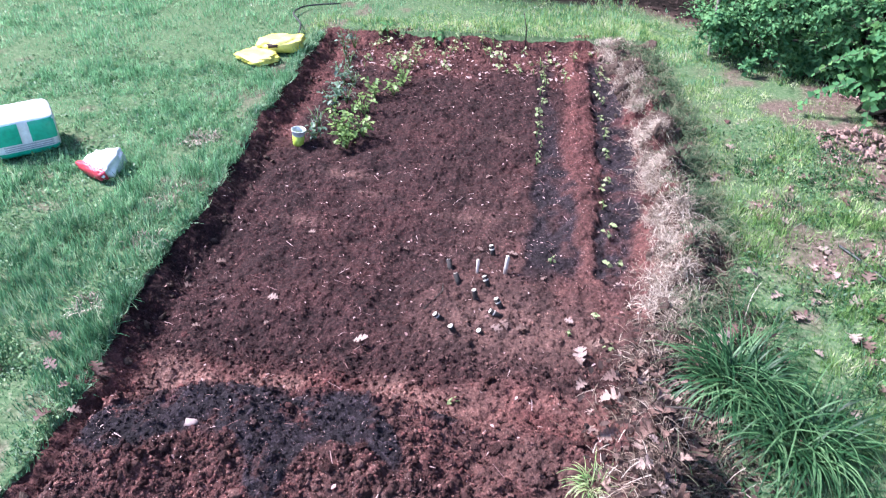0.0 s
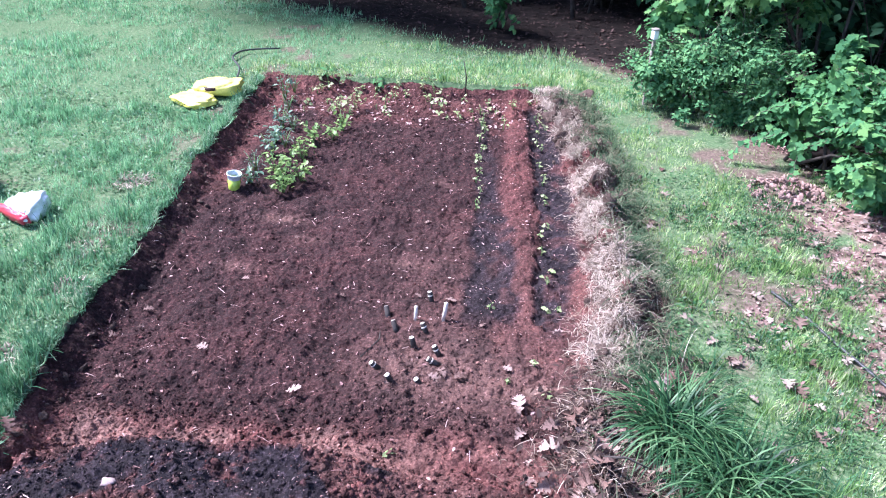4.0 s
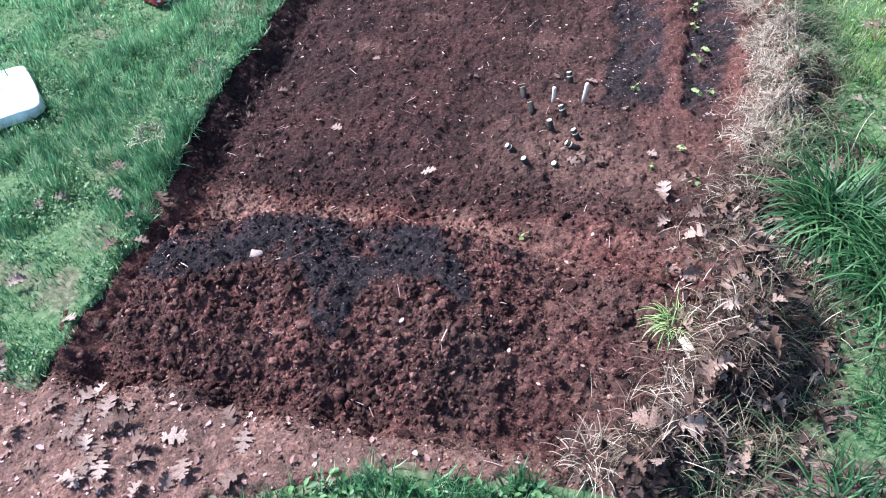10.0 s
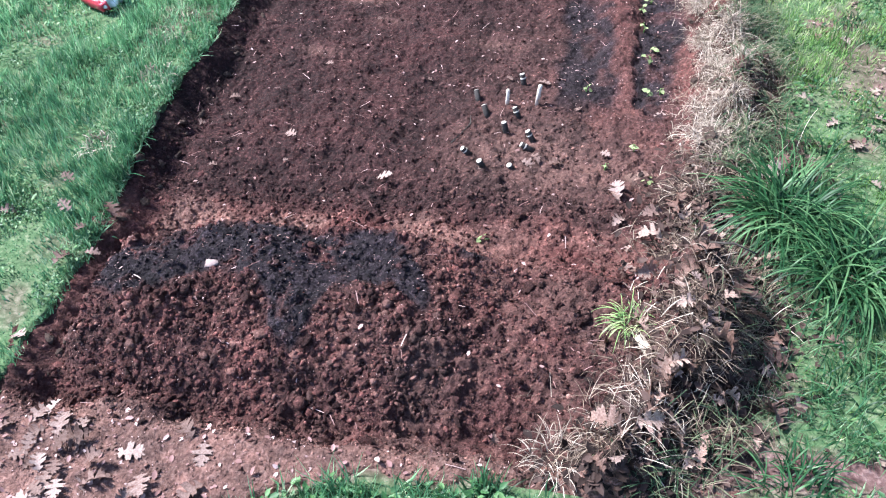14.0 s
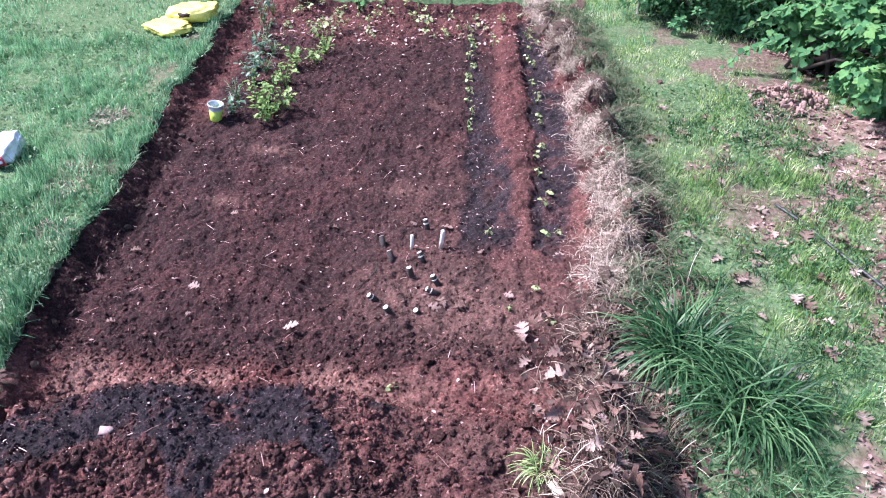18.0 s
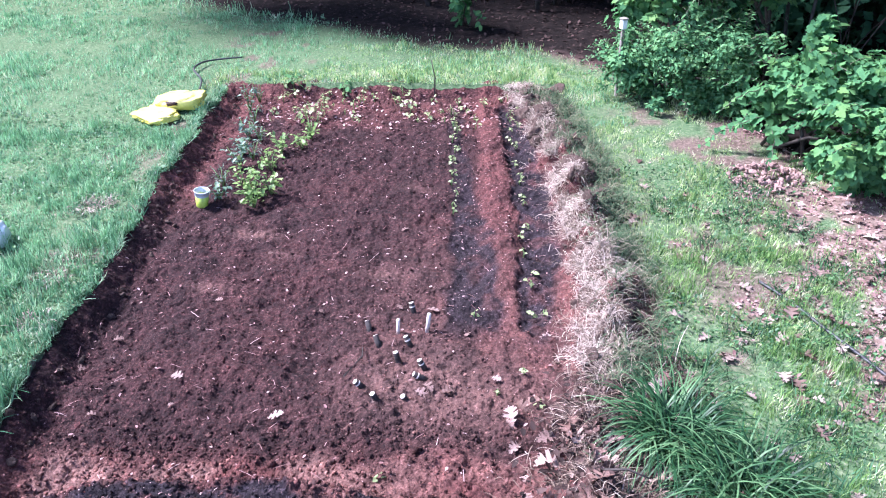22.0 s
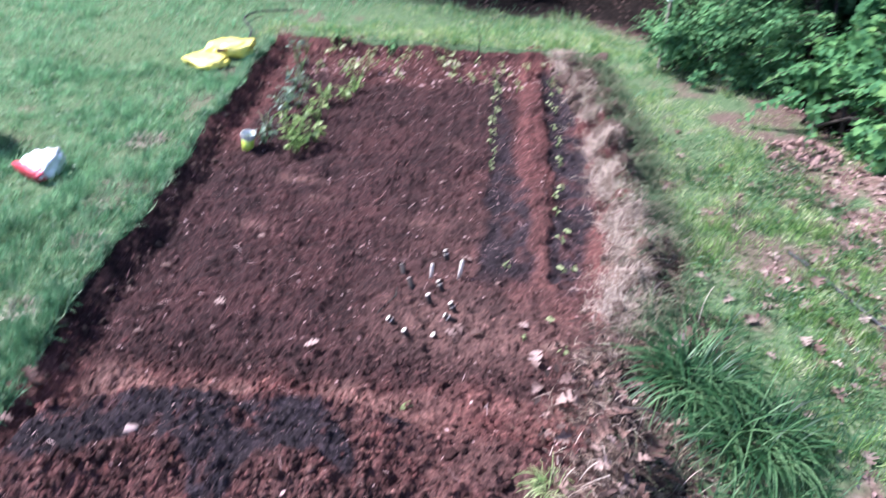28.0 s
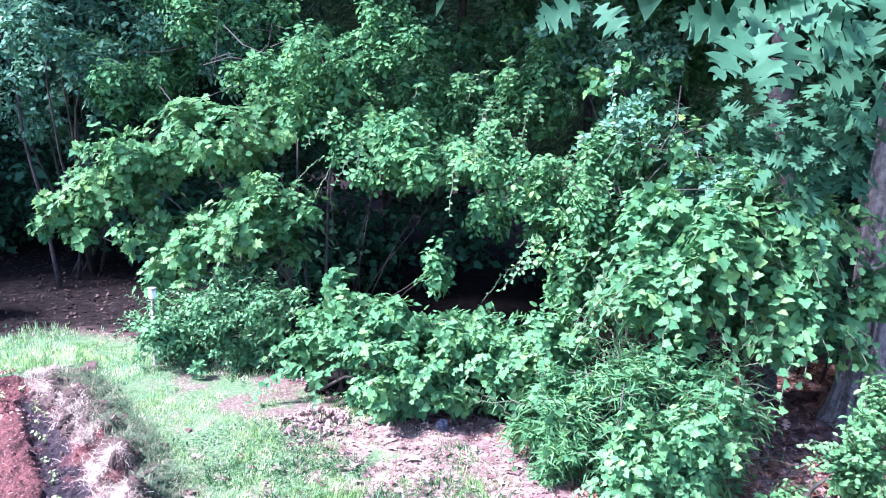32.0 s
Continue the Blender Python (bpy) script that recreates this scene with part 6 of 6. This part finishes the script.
r = np.random.default_rng(171)
for i, (x, y, t, n) in enumerate([(-0.98, 3.32, 0.19, 190), (-1.05, 3.45, 0.16, 120), (-0.9, 3.42, 0.14, 90), (-0.98, 3.75, 0.17, 100), (-0.96, 3.98, 0.15, 80), (-0.85, 4.05, 0.14, 70), (-0.82, 4.22, 0.14, 60)]):
    bushy("tomato_plant", "young yellow-green tomato plant in dark soil", x, y, t, 0.085, int(n * 0.62), 0.034, OVATE, M_SEEDLING, 180 + i)
for i, (x, y, t, n) in enumerate([(-1.17, 3.35, 0.12, 60), (-1.19, 3.5, 0.13, 70), (-1.16, 3.75, 0.15, 90), (-1.12, 3.9, 0.14, 80), (-1.2, 3.98, 0.15, 90), (-1.13, 4.15, 0.14, 70), (-1.22, 4.2, 0.14, 70), (-1.24, 4.45, 0.14, 60), (-1.33, 4.7, 0.19, 50), (-1.3, 4.85, 0.17, 50)]):
    bushy("cabbage_seedling", "grey-green seedling in reddish soil", x, y, t, 0.075, int(n * 0.7), 0.034, LANCE if i % 2 else OVATE, M_BLUELEAF, 200 + i)
for i in range(15):
    y = 3.25 + 1.62 * i / 14
    seedling("bean_seedling", "small yellow-green seedling in the compost row", 0.1 + r.normal(0, 0.012), y, r.uniform(0.03, 0.055), 6 if y > 3.7 else 4, 0.032 if y > 3.7 else 0.024, LEAF_ROUND, 220 + i, 0.5)
for i in range(16):
    y = 2.3 + 2.4 * i / 15 + r.normal(0, 0.04)
    seedling("bean_seedling", "small pale seedling in the compost row", 0.475 + r.normal(0, 0.015), y, r.uniform(0.025, 0.05), int(r.integers(3, 6)), 0.03, LEAF_ROUND, 240 + i, 0.5)
for i in range(64):
    x, y = -1.2 + 1.75 * r.random(), r.choice([4.52, 4.68, 4.86, 4.97]) + r.normal(0, 0.03)
    seedling("garden_seedling", "small pale green seedling in red soil", x, y, r.uniform(0.03, 0.07), int(r.integers(4, 9)), r.uniform(0.024, 0.042), LEAF_LONG if i % 3 == 0 else LEAF_ROUND, 260 + i, 0.5)
seedling("squash_plant", "young squash with broad green leaves", -1.08, 5.0, 0.1, 7, 0.09, LEAF_BIG, 300, 0.6)
seedling("squash_plant", "young squash with broad green leaves", -0.7, 4.98, 0.11, 7, 0.07, LEAF_BIG, 301, 0.5)
for i, (x, y) in enumerate([(-0.9, 4.55), (-0.8, 4.6), (-0.28, 4.72), (-0.22, 4.68)]):
    seedling("pepper_plant", "young leafy green plant in red soil", x, y, 0.11, 9, 0.05, LEAF_ROUND, 302 + i, 0.6)
for i, (x, y) in enumerate([(0.4, 1.9), (0.3, 1.78), (0.45, 1.72), (0.22, 2.3), (0.52, 2.35), (-0.1, 1.36)]):
    seedling("weed_seedling", "small yellow-green weed in the soil", x, y, 0.03, 4, 0.028, LEAF_ROUND, 310 + i, 0.6)

# ---------------------------------------------------------------- small things in the bed
M_PALEWOOD = surface("pale_wood", (0.55, 0.47, 0.38), (0.75, 0.68, 0.6), 0.02, 0.7, 0.3, 0.001, fine=0.003)
M_CUTEND = surface("white_cut_end", (0.46, 0.41, 0.34), (0.66, 0.6, 0.52), 0.01, 0.7, 0.3, 0.001, fine=0.002)
M_DARKBARK = surface("black_bark", (0.012, 0.01, 0.009), (0.05, 0.04, 0.035), 0.012, 0.8, 0.6, 0.002, fine=0.003)


def stake_stub(x, y, tall, rad, lean, turn, ringed, label):
    thing = anchor("stake_stub", Matrix.Translation((x, y, soil_at(x, y) - 0.01)) @ Matrix.Rotation(turn, 4, "Z") @ Matrix.Rotation(lean, 4, "X"))
    tagged(thing, label, "stake", "stake stubs in the bed")
    v, f = lathe([(0.0, 0), (rad * 1.02, 0), (rad, tall * 0.45), (rad * 1.03, tall * 0.5), (rad, tall - 0.002), (rad * 0.93, tall), (0, tall)], 16)
    piece("bark", make_mesh("bark", v, f, M_DARKBARK, True), thing)
    v, f = lathe([(0, tall + 0.0008), (rad * 0.88, tall + 0.0008), (rad * 0.9, tall + 0.002), (rad * 0.5, tall + 0.003), (0, tall + 0.003)], 16)
    piece("cut_end", make_mesh("cut_end", v, f, M_CUTEND, True), thing, "pale cut end")
    if ringed:
        z = tall * 0.72
        v, f = lathe([(rad * 1.0, z - 0.003), (rad * 1.09, z - 0.002), (rad * 1.09, z + 0.002), (rad * 1.0, z + 0.003)], 16)
        piece("ring", make_mesh("ring", v, f, M_CUTEND, True), thing, "pale ring in the bark")
    return thing


for i, (x, y, lean, ringed) in enumerate([(-0.215, 2.18, 0.5, 0), (-0.165, 2.08, 0.4, 0), (-0.04, 2.32, 0.15, 1), (-0.04, 2.1, 0.25, 1), (-0.08, 1.99, 0.1, 0), (0.03, 1.94, 0.25, 1), (0.035, 1.87, 0.6, 1), (-0.2, 1.81, 0.4, 1), (-0.14, 1.74, 0.2, 0), (-0.03, 1.76, 0.25, 0)]):
    stake_stub(x, y, 0.058 if i < 7 else 0.045, 0.0115, -lean * 1.5 - 0.1, 0.4 + 0.2 * i, ringed, "cut dark branch stub with a pale end pushed into soil")


def peeled_stick(x, y, tall, wide, lean, turn):
    thing = new("peeled_stick")
    thing.matrix_basis = Matrix.Translation((x, y, soil_at(x, y) - 0.01)) @ Matrix.Rotation(turn, 4, "Z") @ Matrix.Rotation(lean, 4, "Y")
    tagged(thing, "short peeled pale wooden stick standing in soil", "stick", "peeled sticks")
    v, f = lathe([(0, 0), (wide, 0), (wide * 0.96, tall * 0.5), (wide, tall - 0.002), (wide * 0.85, tall), (0, tall)], 14)
    piece("shaft", make_mesh("shaft", v, f, M_PALEWOOD, True), thing)
    v, f = lathe([(0, tall + 0.0006), (wide * 0.8, tall + 0.0006), (wide * 0.4, tall + 0.0016), (0, tall + 0.0016)], 14)
    piece("cut_end", make_mesh("cut_end", v, f, M_CUTEND, True), thing)


peeled_stick(-0.1, 2.18, 0.09, 0.008, 0.04, 0)
peeled_stick(0.02, 2.19, 0.1, 0.009, 0.12, 0)


def plant_cup(x, y):
    thing = anchor("plastic_cup", Matrix.Translation((x, y, soil_at(x, y))) @ Matrix.Rotation(0.12, 4, "Y") @ Matrix.Scale(0.77, 4))
    tagged(thing, "lime-green plastic cup with a clear rim on soil", "cup")
    m_lime = surface("lime_plastic", (0.36, 0.5, 0.05), (0.5, 0.62, 0.1), 0.03, 0.35, 0.1, 0.001)
    m_rim = surface("cloudy_plastic", (0.45, 0.52, 0.5), (0.65, 0.7, 0.68), 0.02, 0.25, 0.1, 0.001)
    v, f = lathe([(0, 0), (0.038, 0), (0.040, 0.004), (0.047, 0.085), (0.044, 0.085), (0.037, 0.006), (0, 0.006)], 28)
    piece("body", make_mesh("body", v, f, m_lime, True), thing)
    v, f = lathe([(0.0475, 0.084), (0.052, 0.118), (0.055, 0.12), (0.055, 0.125), (0.050, 0.125), (0.0445, 0.084)], 28)
    piece("rim", make_mesh("rim", v, f, m_rim, True), thing, "cloudy clear rim")
    v, f = lathe([(0, 0.075), (0.03, 0.078), (0.0448, 0.07)], 20)
    piece("soil_fill", make_mesh("soil_fill", v, f, M_SODLUMP, True), thing)


plant_cup(-1.255, 3.3)
v, f = tube([(0, 0, -0.05), (0.005, 0.01, 0.1), (-0.02, 0.02, 0.22)], [0.006, 0.005, 0.003], 6, 0.2, 3)
twig = new("wooden_stake", make_mesh("wooden_stake", v, f, M_TWIG, True))
twig.matrix_basis = Matrix.Translation((-0.06, 4.98, -0.04))
tagged(twig, "thin brown twig standing at the bed's far end", "stake")
for i, (pts, where) in enumerate([([(0.0, 0, 0), (0.06, 0.05, 0.03), (0.13, 0.13, 0.02), (0.2, 0.2, 0.05)], (0.42, 1.42)), ([(0, 0, 0), (0.06, 0.1, 0.02), (0.05, 0.18, 0.0)], (-0.28, 1.86)), ([(0, 0, 0), (0.09, -0.01, 0.015), (0.15, -0.03, 0)], (0.55, 1.15))]):
    v, f = tube(pts, [0.004] + [0.0035] * (len(pts) - 2) + [0.002], 6, 0.2, i)
    ob = new("fallen_twig", make_mesh("fallen_twig", v, f, M_TWIG, True))
    ob.matrix_basis = Matrix.Translation((*where, soil_at(*where) + 0.01))
    tagged(ob, "thin dry twig lying on the soil", "twig")
M_CHIP = surface("weathered_chip", (0.3, 0.25, 0.19), (0.48, 0.41, 0.33), 0.02, 0.8, 0.4, 0.001, fine=0.004)
# a pale wood chip on the berm and a stone on the compost
v, f = pillow(0.014, 0.05, 0.006, 0.35, 0.15, 5, 16, 8)
ob = new("wood_chip", make_mesh("wood_chip", v, f, M_CHIP, True))
ob.matrix_basis = Matrix.Translation((0.42, 0.86, soil_at(0.42, 0.86) + 0.015)) @ Euler((0.1, 0.15, 0.5)).to_matrix().to_4x4()
tagged(ob, "pale split wood chip lying on the berm", "wood chip")
v, f = clod_shape(530)
ob = new("stone", make_mesh("stone", v, f, surface("grey_stone", (0.2, 0.14, 0.13), (0.34, 0.26, 0.24), 0.02, 0.85), True))
ob.matrix_basis = Matrix.Translation((-0.86, 0.97, soil_at(-0.86, 0.97) + 0.006)) @ Matrix.Diagonal((0.05, 0.04, 0.03, 1))
tagged(ob, "small pinkish grey stone on black compost", "stone")

# ---------------------------------------------------------------- bags on the lawn
M_WHITEBAG = surface("white_plastic", (0.72, 0.74, 0.75), (0.84, 0.85, 0.85), 0.08, 0.35, 0.25, 0.004, fine=0.03)
M_GREENBAG = surface("green_plastic", (0.0, 0.38, 0.23), (0.02, 0.5, 0.32), 0.08, 0.35, 0.25, 0.004, fine=0.03)
M_REDBAG = surface("red_plastic", (0.45, 0.03, 0.05), (0.6, 0.06, 0.09), 0.06, 0.4, 0.25, 0.004, fine=0.03)
M_YELLOWBAG = surface("yellow_plastic", (0.78, 0.66, 0.08), (0.9, 0.8, 0.24), 0.1, 0.4, 0.3, 0.004, fine=0.03)
M_DARKHOLE = surface("bag_mouth_shade", (0.02, 0.012, 0.01), (0.06, 0.035, 0.03), 0.02, 0.95)
M_BLACKPIPE = surface("black_rubber", (0.015, 0.016, 0.018), (0.04, 0.042, 0.045), 0.05, 0.55, 0.1, 0.001)
M_INK = surface("grey_print", (0.3, 0.34, 0.36), (0.42, 0.46, 0.48), 0.05, 0.5, 0.1, 0.001)


def band(a, b, c, e, x0, x1, z0, z1, proud, front=True, nx=14, nz=8):
    """A piece of printed film that follows the front or top of a rounded block."""
    v = []
    for j in range(nz + 1):
        for i in range(nx + 1):
            x = x0 + (x1 - x0) * i / nx
            z = z0 + (z1 - z0) * j / nz
            p = 2 / e
            y = -b * max(1e-4, 1 - abs(x / a) ** p - abs(z / c) ** p) ** (1 / p) - proud
            v.append((x, y, z) if front else (x, z, -y))
    f = [(j * (nx + 1) + i, j * (nx + 1) + i + 1, (j + 1) * (nx + 1) + i + 1, (j + 1) * (nx + 1) + i) for j in range(nz) for i in range(nx)]
    return np.array(v), np.array(f)


bale = anchor("peat_bale", Matrix.Translation((-2.62, 2.86, 0.115)) @ Matrix.Rotation(radians(38), 4, "Z"))
tagged(bale, "green and white plastic-wrapped bale lying on the lawn", "bag")
piece("wrapping", make_mesh("wrapping", *pillow(0.165, 0.14, 0.105, 0.28, 0.02, 3, 48, 24), M_WHITEBAG, True), bale)
for x0, x1 in ((-0.155, -0.02), (0.03, 0.155)):
    piece("green_panel", make_mesh("green_panel", *band(0.165, 0.14, 0.105, 0.28, x0, x1, -0.025, 0.085, 0.005), M_GREENBAG, True), bale, "glossy green panel")
piece("green_panel", make_mesh("green_panel", *band(0.165, 0.14, 0.105, 0.28, -0.155, 0.155, -0.1, -0.066, 0.005), M_GREENBAG, True), bale, "glossy green panel")
for z in (-0.034, -0.046, -0.057):
    piece("print_bar", make_mesh("print_bar", *band(0.165, 0.14, 0.105, 0.28, -0.11, 0.13, z - 0.003, z + 0.003, 0.006), M_INK, True), bale)

def tapered(v, b, k):
    """Narrows a rounded block towards its back and lifts its middle, like a folded sheet."""
    u = (v[:, 1] + b) / (2 * b)
    return np.stack([v[:, 0] * (1 - k * u), v[:, 1], v[:, 2] * (0.75 + 0.6 * np.sin(np.clip(u, 0, 1) * 2.6))], 1)


red_bag = anchor("torn_bag", Matrix.Translation((-2.05, 2.66, 0.05)) @ Matrix.Rotation(radians(-30), 4, "Z") @ Matrix.Rotation(0.15, 4, "X") @ Matrix.Scale(0.78, 4))
tagged(red_bag, "crumpled red and white plastic bag on grass", "bag")
v, f = pillow(0.15, 0.12, 0.05, 0.6, 0.26, 8, 34, 18)
piece("white_film", make_mesh("white_film", tapered(v, 0.12, 0.6), f, M_WHITEBAG, False), red_bag)
v, f = pillow(0.145, 0.028, 0.04, 0.6, 0.3, 12, 28, 14)
piece("red_film", make_mesh("red_film", v + np.array([-0.01, -0.105, 0.0]), f, M_REDBAG, False), red_bag, "red printed film")

flat_bag = anchor("soil_bag", Matrix.Translation((-1.84, 4.32, 0.022)) @ Matrix.Rotation(radians(-35), 4, "Z") @ Matrix.Scale(0.75, 4))
tagged(flat_bag, "empty flattened yellow soil bag on grass", "bag", "yellow soil bags")
piece("film", make_mesh("film", *pillow(0.2, 0.15, 0.035, 0.55, 0.22, 21, 40, 20), M_YELLOWBAG, True), flat_bag)
full_bag = anchor("soil_bag", Matrix.Translation((-1.74, 4.52, 0.045)) @ Matrix.Rotation(radians(12), 4, "Z") @ Matrix.Scale(0.75, 4))
tagged(full_bag, "half-full opened yellow soil bag on grass", "bag", "yellow soil bags")
piece("film", make_mesh("film", *pillow(0.2, 0.13, 0.065, 0.55, 0.22, 25, 40, 20), M_YELLOWBAG, True), full_bag)
# Dark lump that stands for the shade inside the bag's mouth.
v, f = pillow(0.06, 0.03, 0.018, 0.7, 0.3, 27, 20, 10)
piece("opening", make_mesh("opening", v + np.array([-0.06, -0.115, 0.02]), f, M_DARKHOLE, True), full_bag, "dark open mouth")

white_sack = anchor("white_sack", Matrix.Translation((-2.33, 1.66, 0.035)) @ Matrix.Rotation(radians(43), 4, "Z"))
tagged(white_sack, "flat white plastic sack lying on grass", "bag")
piece("film", make_mesh("film", *pillow(0.2, 0.19, 0.03, 0.3, 0.06, 31, 40, 16), M_WHITEBAG, True), white_sack)


def hose(name, label, pts, rad):
    cu = [Vector(p) for p in pts]
    fine = []
    for i in range(len(cu) - 1):
        p0, p1, p2, p3 = cu[max(i - 1, 0)], cu[i], cu[i + 1], cu[min(i + 2, len(cu) - 1)]
        for k in range(6):
            t = k / 6
            fine.append(0.5 * ((2 * p1) + (p2 - p0) * t + (2 * p0 - 5 * p1 + 4 * p2 - p3) * t * t + (3 * p1 - p0 - 3 * p2 + p3) * t ** 3))
    fine.append(cu[-1])
    v, f = tube(fine, [rad] * len(fine), 8)
    return tagged(new(name, make_mesh(name, v, f, M_BLACKPIPE, True)), label, "hose")


hose("garden_hose", "dark rubber hose trailing through the grass", [(-1.69, 4.66, 0.02), (-1.7, 4.81, 0.03), (-1.76, 5.04, 0.025), (-1.88, 5.26, 0.025), (-1.87, 5.42, 0.025), (-1.78, 5.52, 0.02), (-1.6, 5.6, 0.015)], 0.007)
hose("drip_line", "thin black drip line lying over the litter", [(1.44, 2.42, 0.012), (1.52, 2.26, 0.014), (1.6, 2.05, 0.013), (1.68, 1.85, 0.014), (1.76, 1.62, 0.012), (1.86, 1.38, 0.012), (1.95, 1.05, 0.01)], 0.007)

# a heap of pink clay lumps
M_CLAY = surface("pink_clay", (0.2, 0.12, 0.1), (0.37, 0.25, 0.21), 0.03, 0.9, 0.6, 0.004)
clay = anchor("clay_heap", Matrix.Translation((1.8, 3.47, 0)))
tagged(clay, "low heap of pinkish clay lumps and chips", "heap")
CLAY = [make_mesh("lump", *clod_shape(540 + k), M_CLAY, False) for k in range(5)]
r = np.random.default_rng(181)
for k in range(260):
    q = r.normal(0, 1, 2)
    q /= max(1.0, np.linalg.norm(q) / 1.4)
    x, y = q[0] * 0.14, q[1] * 0.11
    s = 0.015 + 0.04 * r.random() ** 1.5
    z = 0.1 * math.exp(-(x / 0.14) ** 2 - (y / 0.11) ** 2) * r.uniform(0.5, 1.0)
    piece("lump", CLAY[k % 5], clay, m=Matrix.Translation((x, y, z)) @ Euler(r.uniform(0, 6.28, 3)).to_matrix().to_4x4() @ Matrix.Diagonal((s, s * 0.9, s * 0.4, 1)))

# a small white box on a post among the shrub's outer twigs
post = anchor("bird_box", Matrix.Translation((1.2, 4.79, -0.025)) @ Matrix.Rotation(0.5, 4, "Z"))
tagged(post, "small white box on a weathered wooden post", "bird box")
M_POST = surface("weathered_wood", (0.14, 0.12, 0.1), (0.3, 0.27, 0.24), 0.05, 0.85)
piece("post", make_mesh("post", *pillow(0.009, 0.009, 0.245, 0.15, 0.02, 3, 12, 10), M_POST), post, "grey weathered post", Matrix.Translation((0, 0, 0.235)))
piece("box", make_mesh("box", *pillow(0.019, 0.019, 0.03, 0.22, 0.01, 4, 24, 14), M_WHITEBAG, True), post, "white painted box", Matrix.Translation((0, 0, 0.515)))
piece("roof", make_mesh("roof", *pillow(0.023, 0.023, 0.006, 0.25, 0.02, 5, 20, 8), M_POST, True), post, "grey roof", Matrix.Translation((0, 0, 0.551)))

# a grey crumpled rag under the vines, a bare sapling, and bare twigs in the thicket
rag = new("crumpled_rag", make_mesh("crumpled_rag", *pillow(0.035, 0.03, 0.035, 0.9, 0.5, 17, 28, 18), surface("grey_cloth", (0.02, 0.022, 0.03), (0.16, 0.16, 0.2), 0.02, 0.9)))
rag.matrix_basis = Matrix.Translation((2.4, 3.07, 0.03))
tagged(rag, "crumpled grey cloth lying under the vines", "rag")
v, f = tube([(0, 0, 0), (-0.01, 0.02, 0.3), (0.03, 0.04, 0.6)], [0.008, 0.006, 0.003], 6, 0.2, 2)
ob = new("bare_stick", make_mesh("bare_stick", v, f, M_TWIG, True))
ob.matrix_basis = Matrix.Translation((2.68, 1.98, 0))
tagged(ob, "thin bare stick standing among weeds", "stick")
r = np.random.default_rng(191)
for k in range(26):
    c = [(3.7, 3.0, 1.3), (1.9, 5.4, 1.9), (3.9, 2.9, 1.5), (2.2, 5.2, 2.1)][k % 4]
    p = Vector(c) + Vector(r.normal(0, 0.2, 3))
    d = Vector((r.normal(), r.normal() * 0.5 - 0.3, r.normal() * 0.5)).normalized() * r.uniform(0.3, 0.7)
    bend = Vector(r.normal(0, 0.05, 3))
    v, f = tube([p, p + d * 0.4 + bend, p + d * 0.75 + bend * 0.5, p + d], [0.004, 0.0035, 0.0025, 0.001], 5, 0.2, k)
    ob = new("bare_branch", make_mesh("bare_branch", v, f, M_TWIG, True))
    tagged(ob, "thin bare branch tangled in the thicket", "branch", "bare branches")
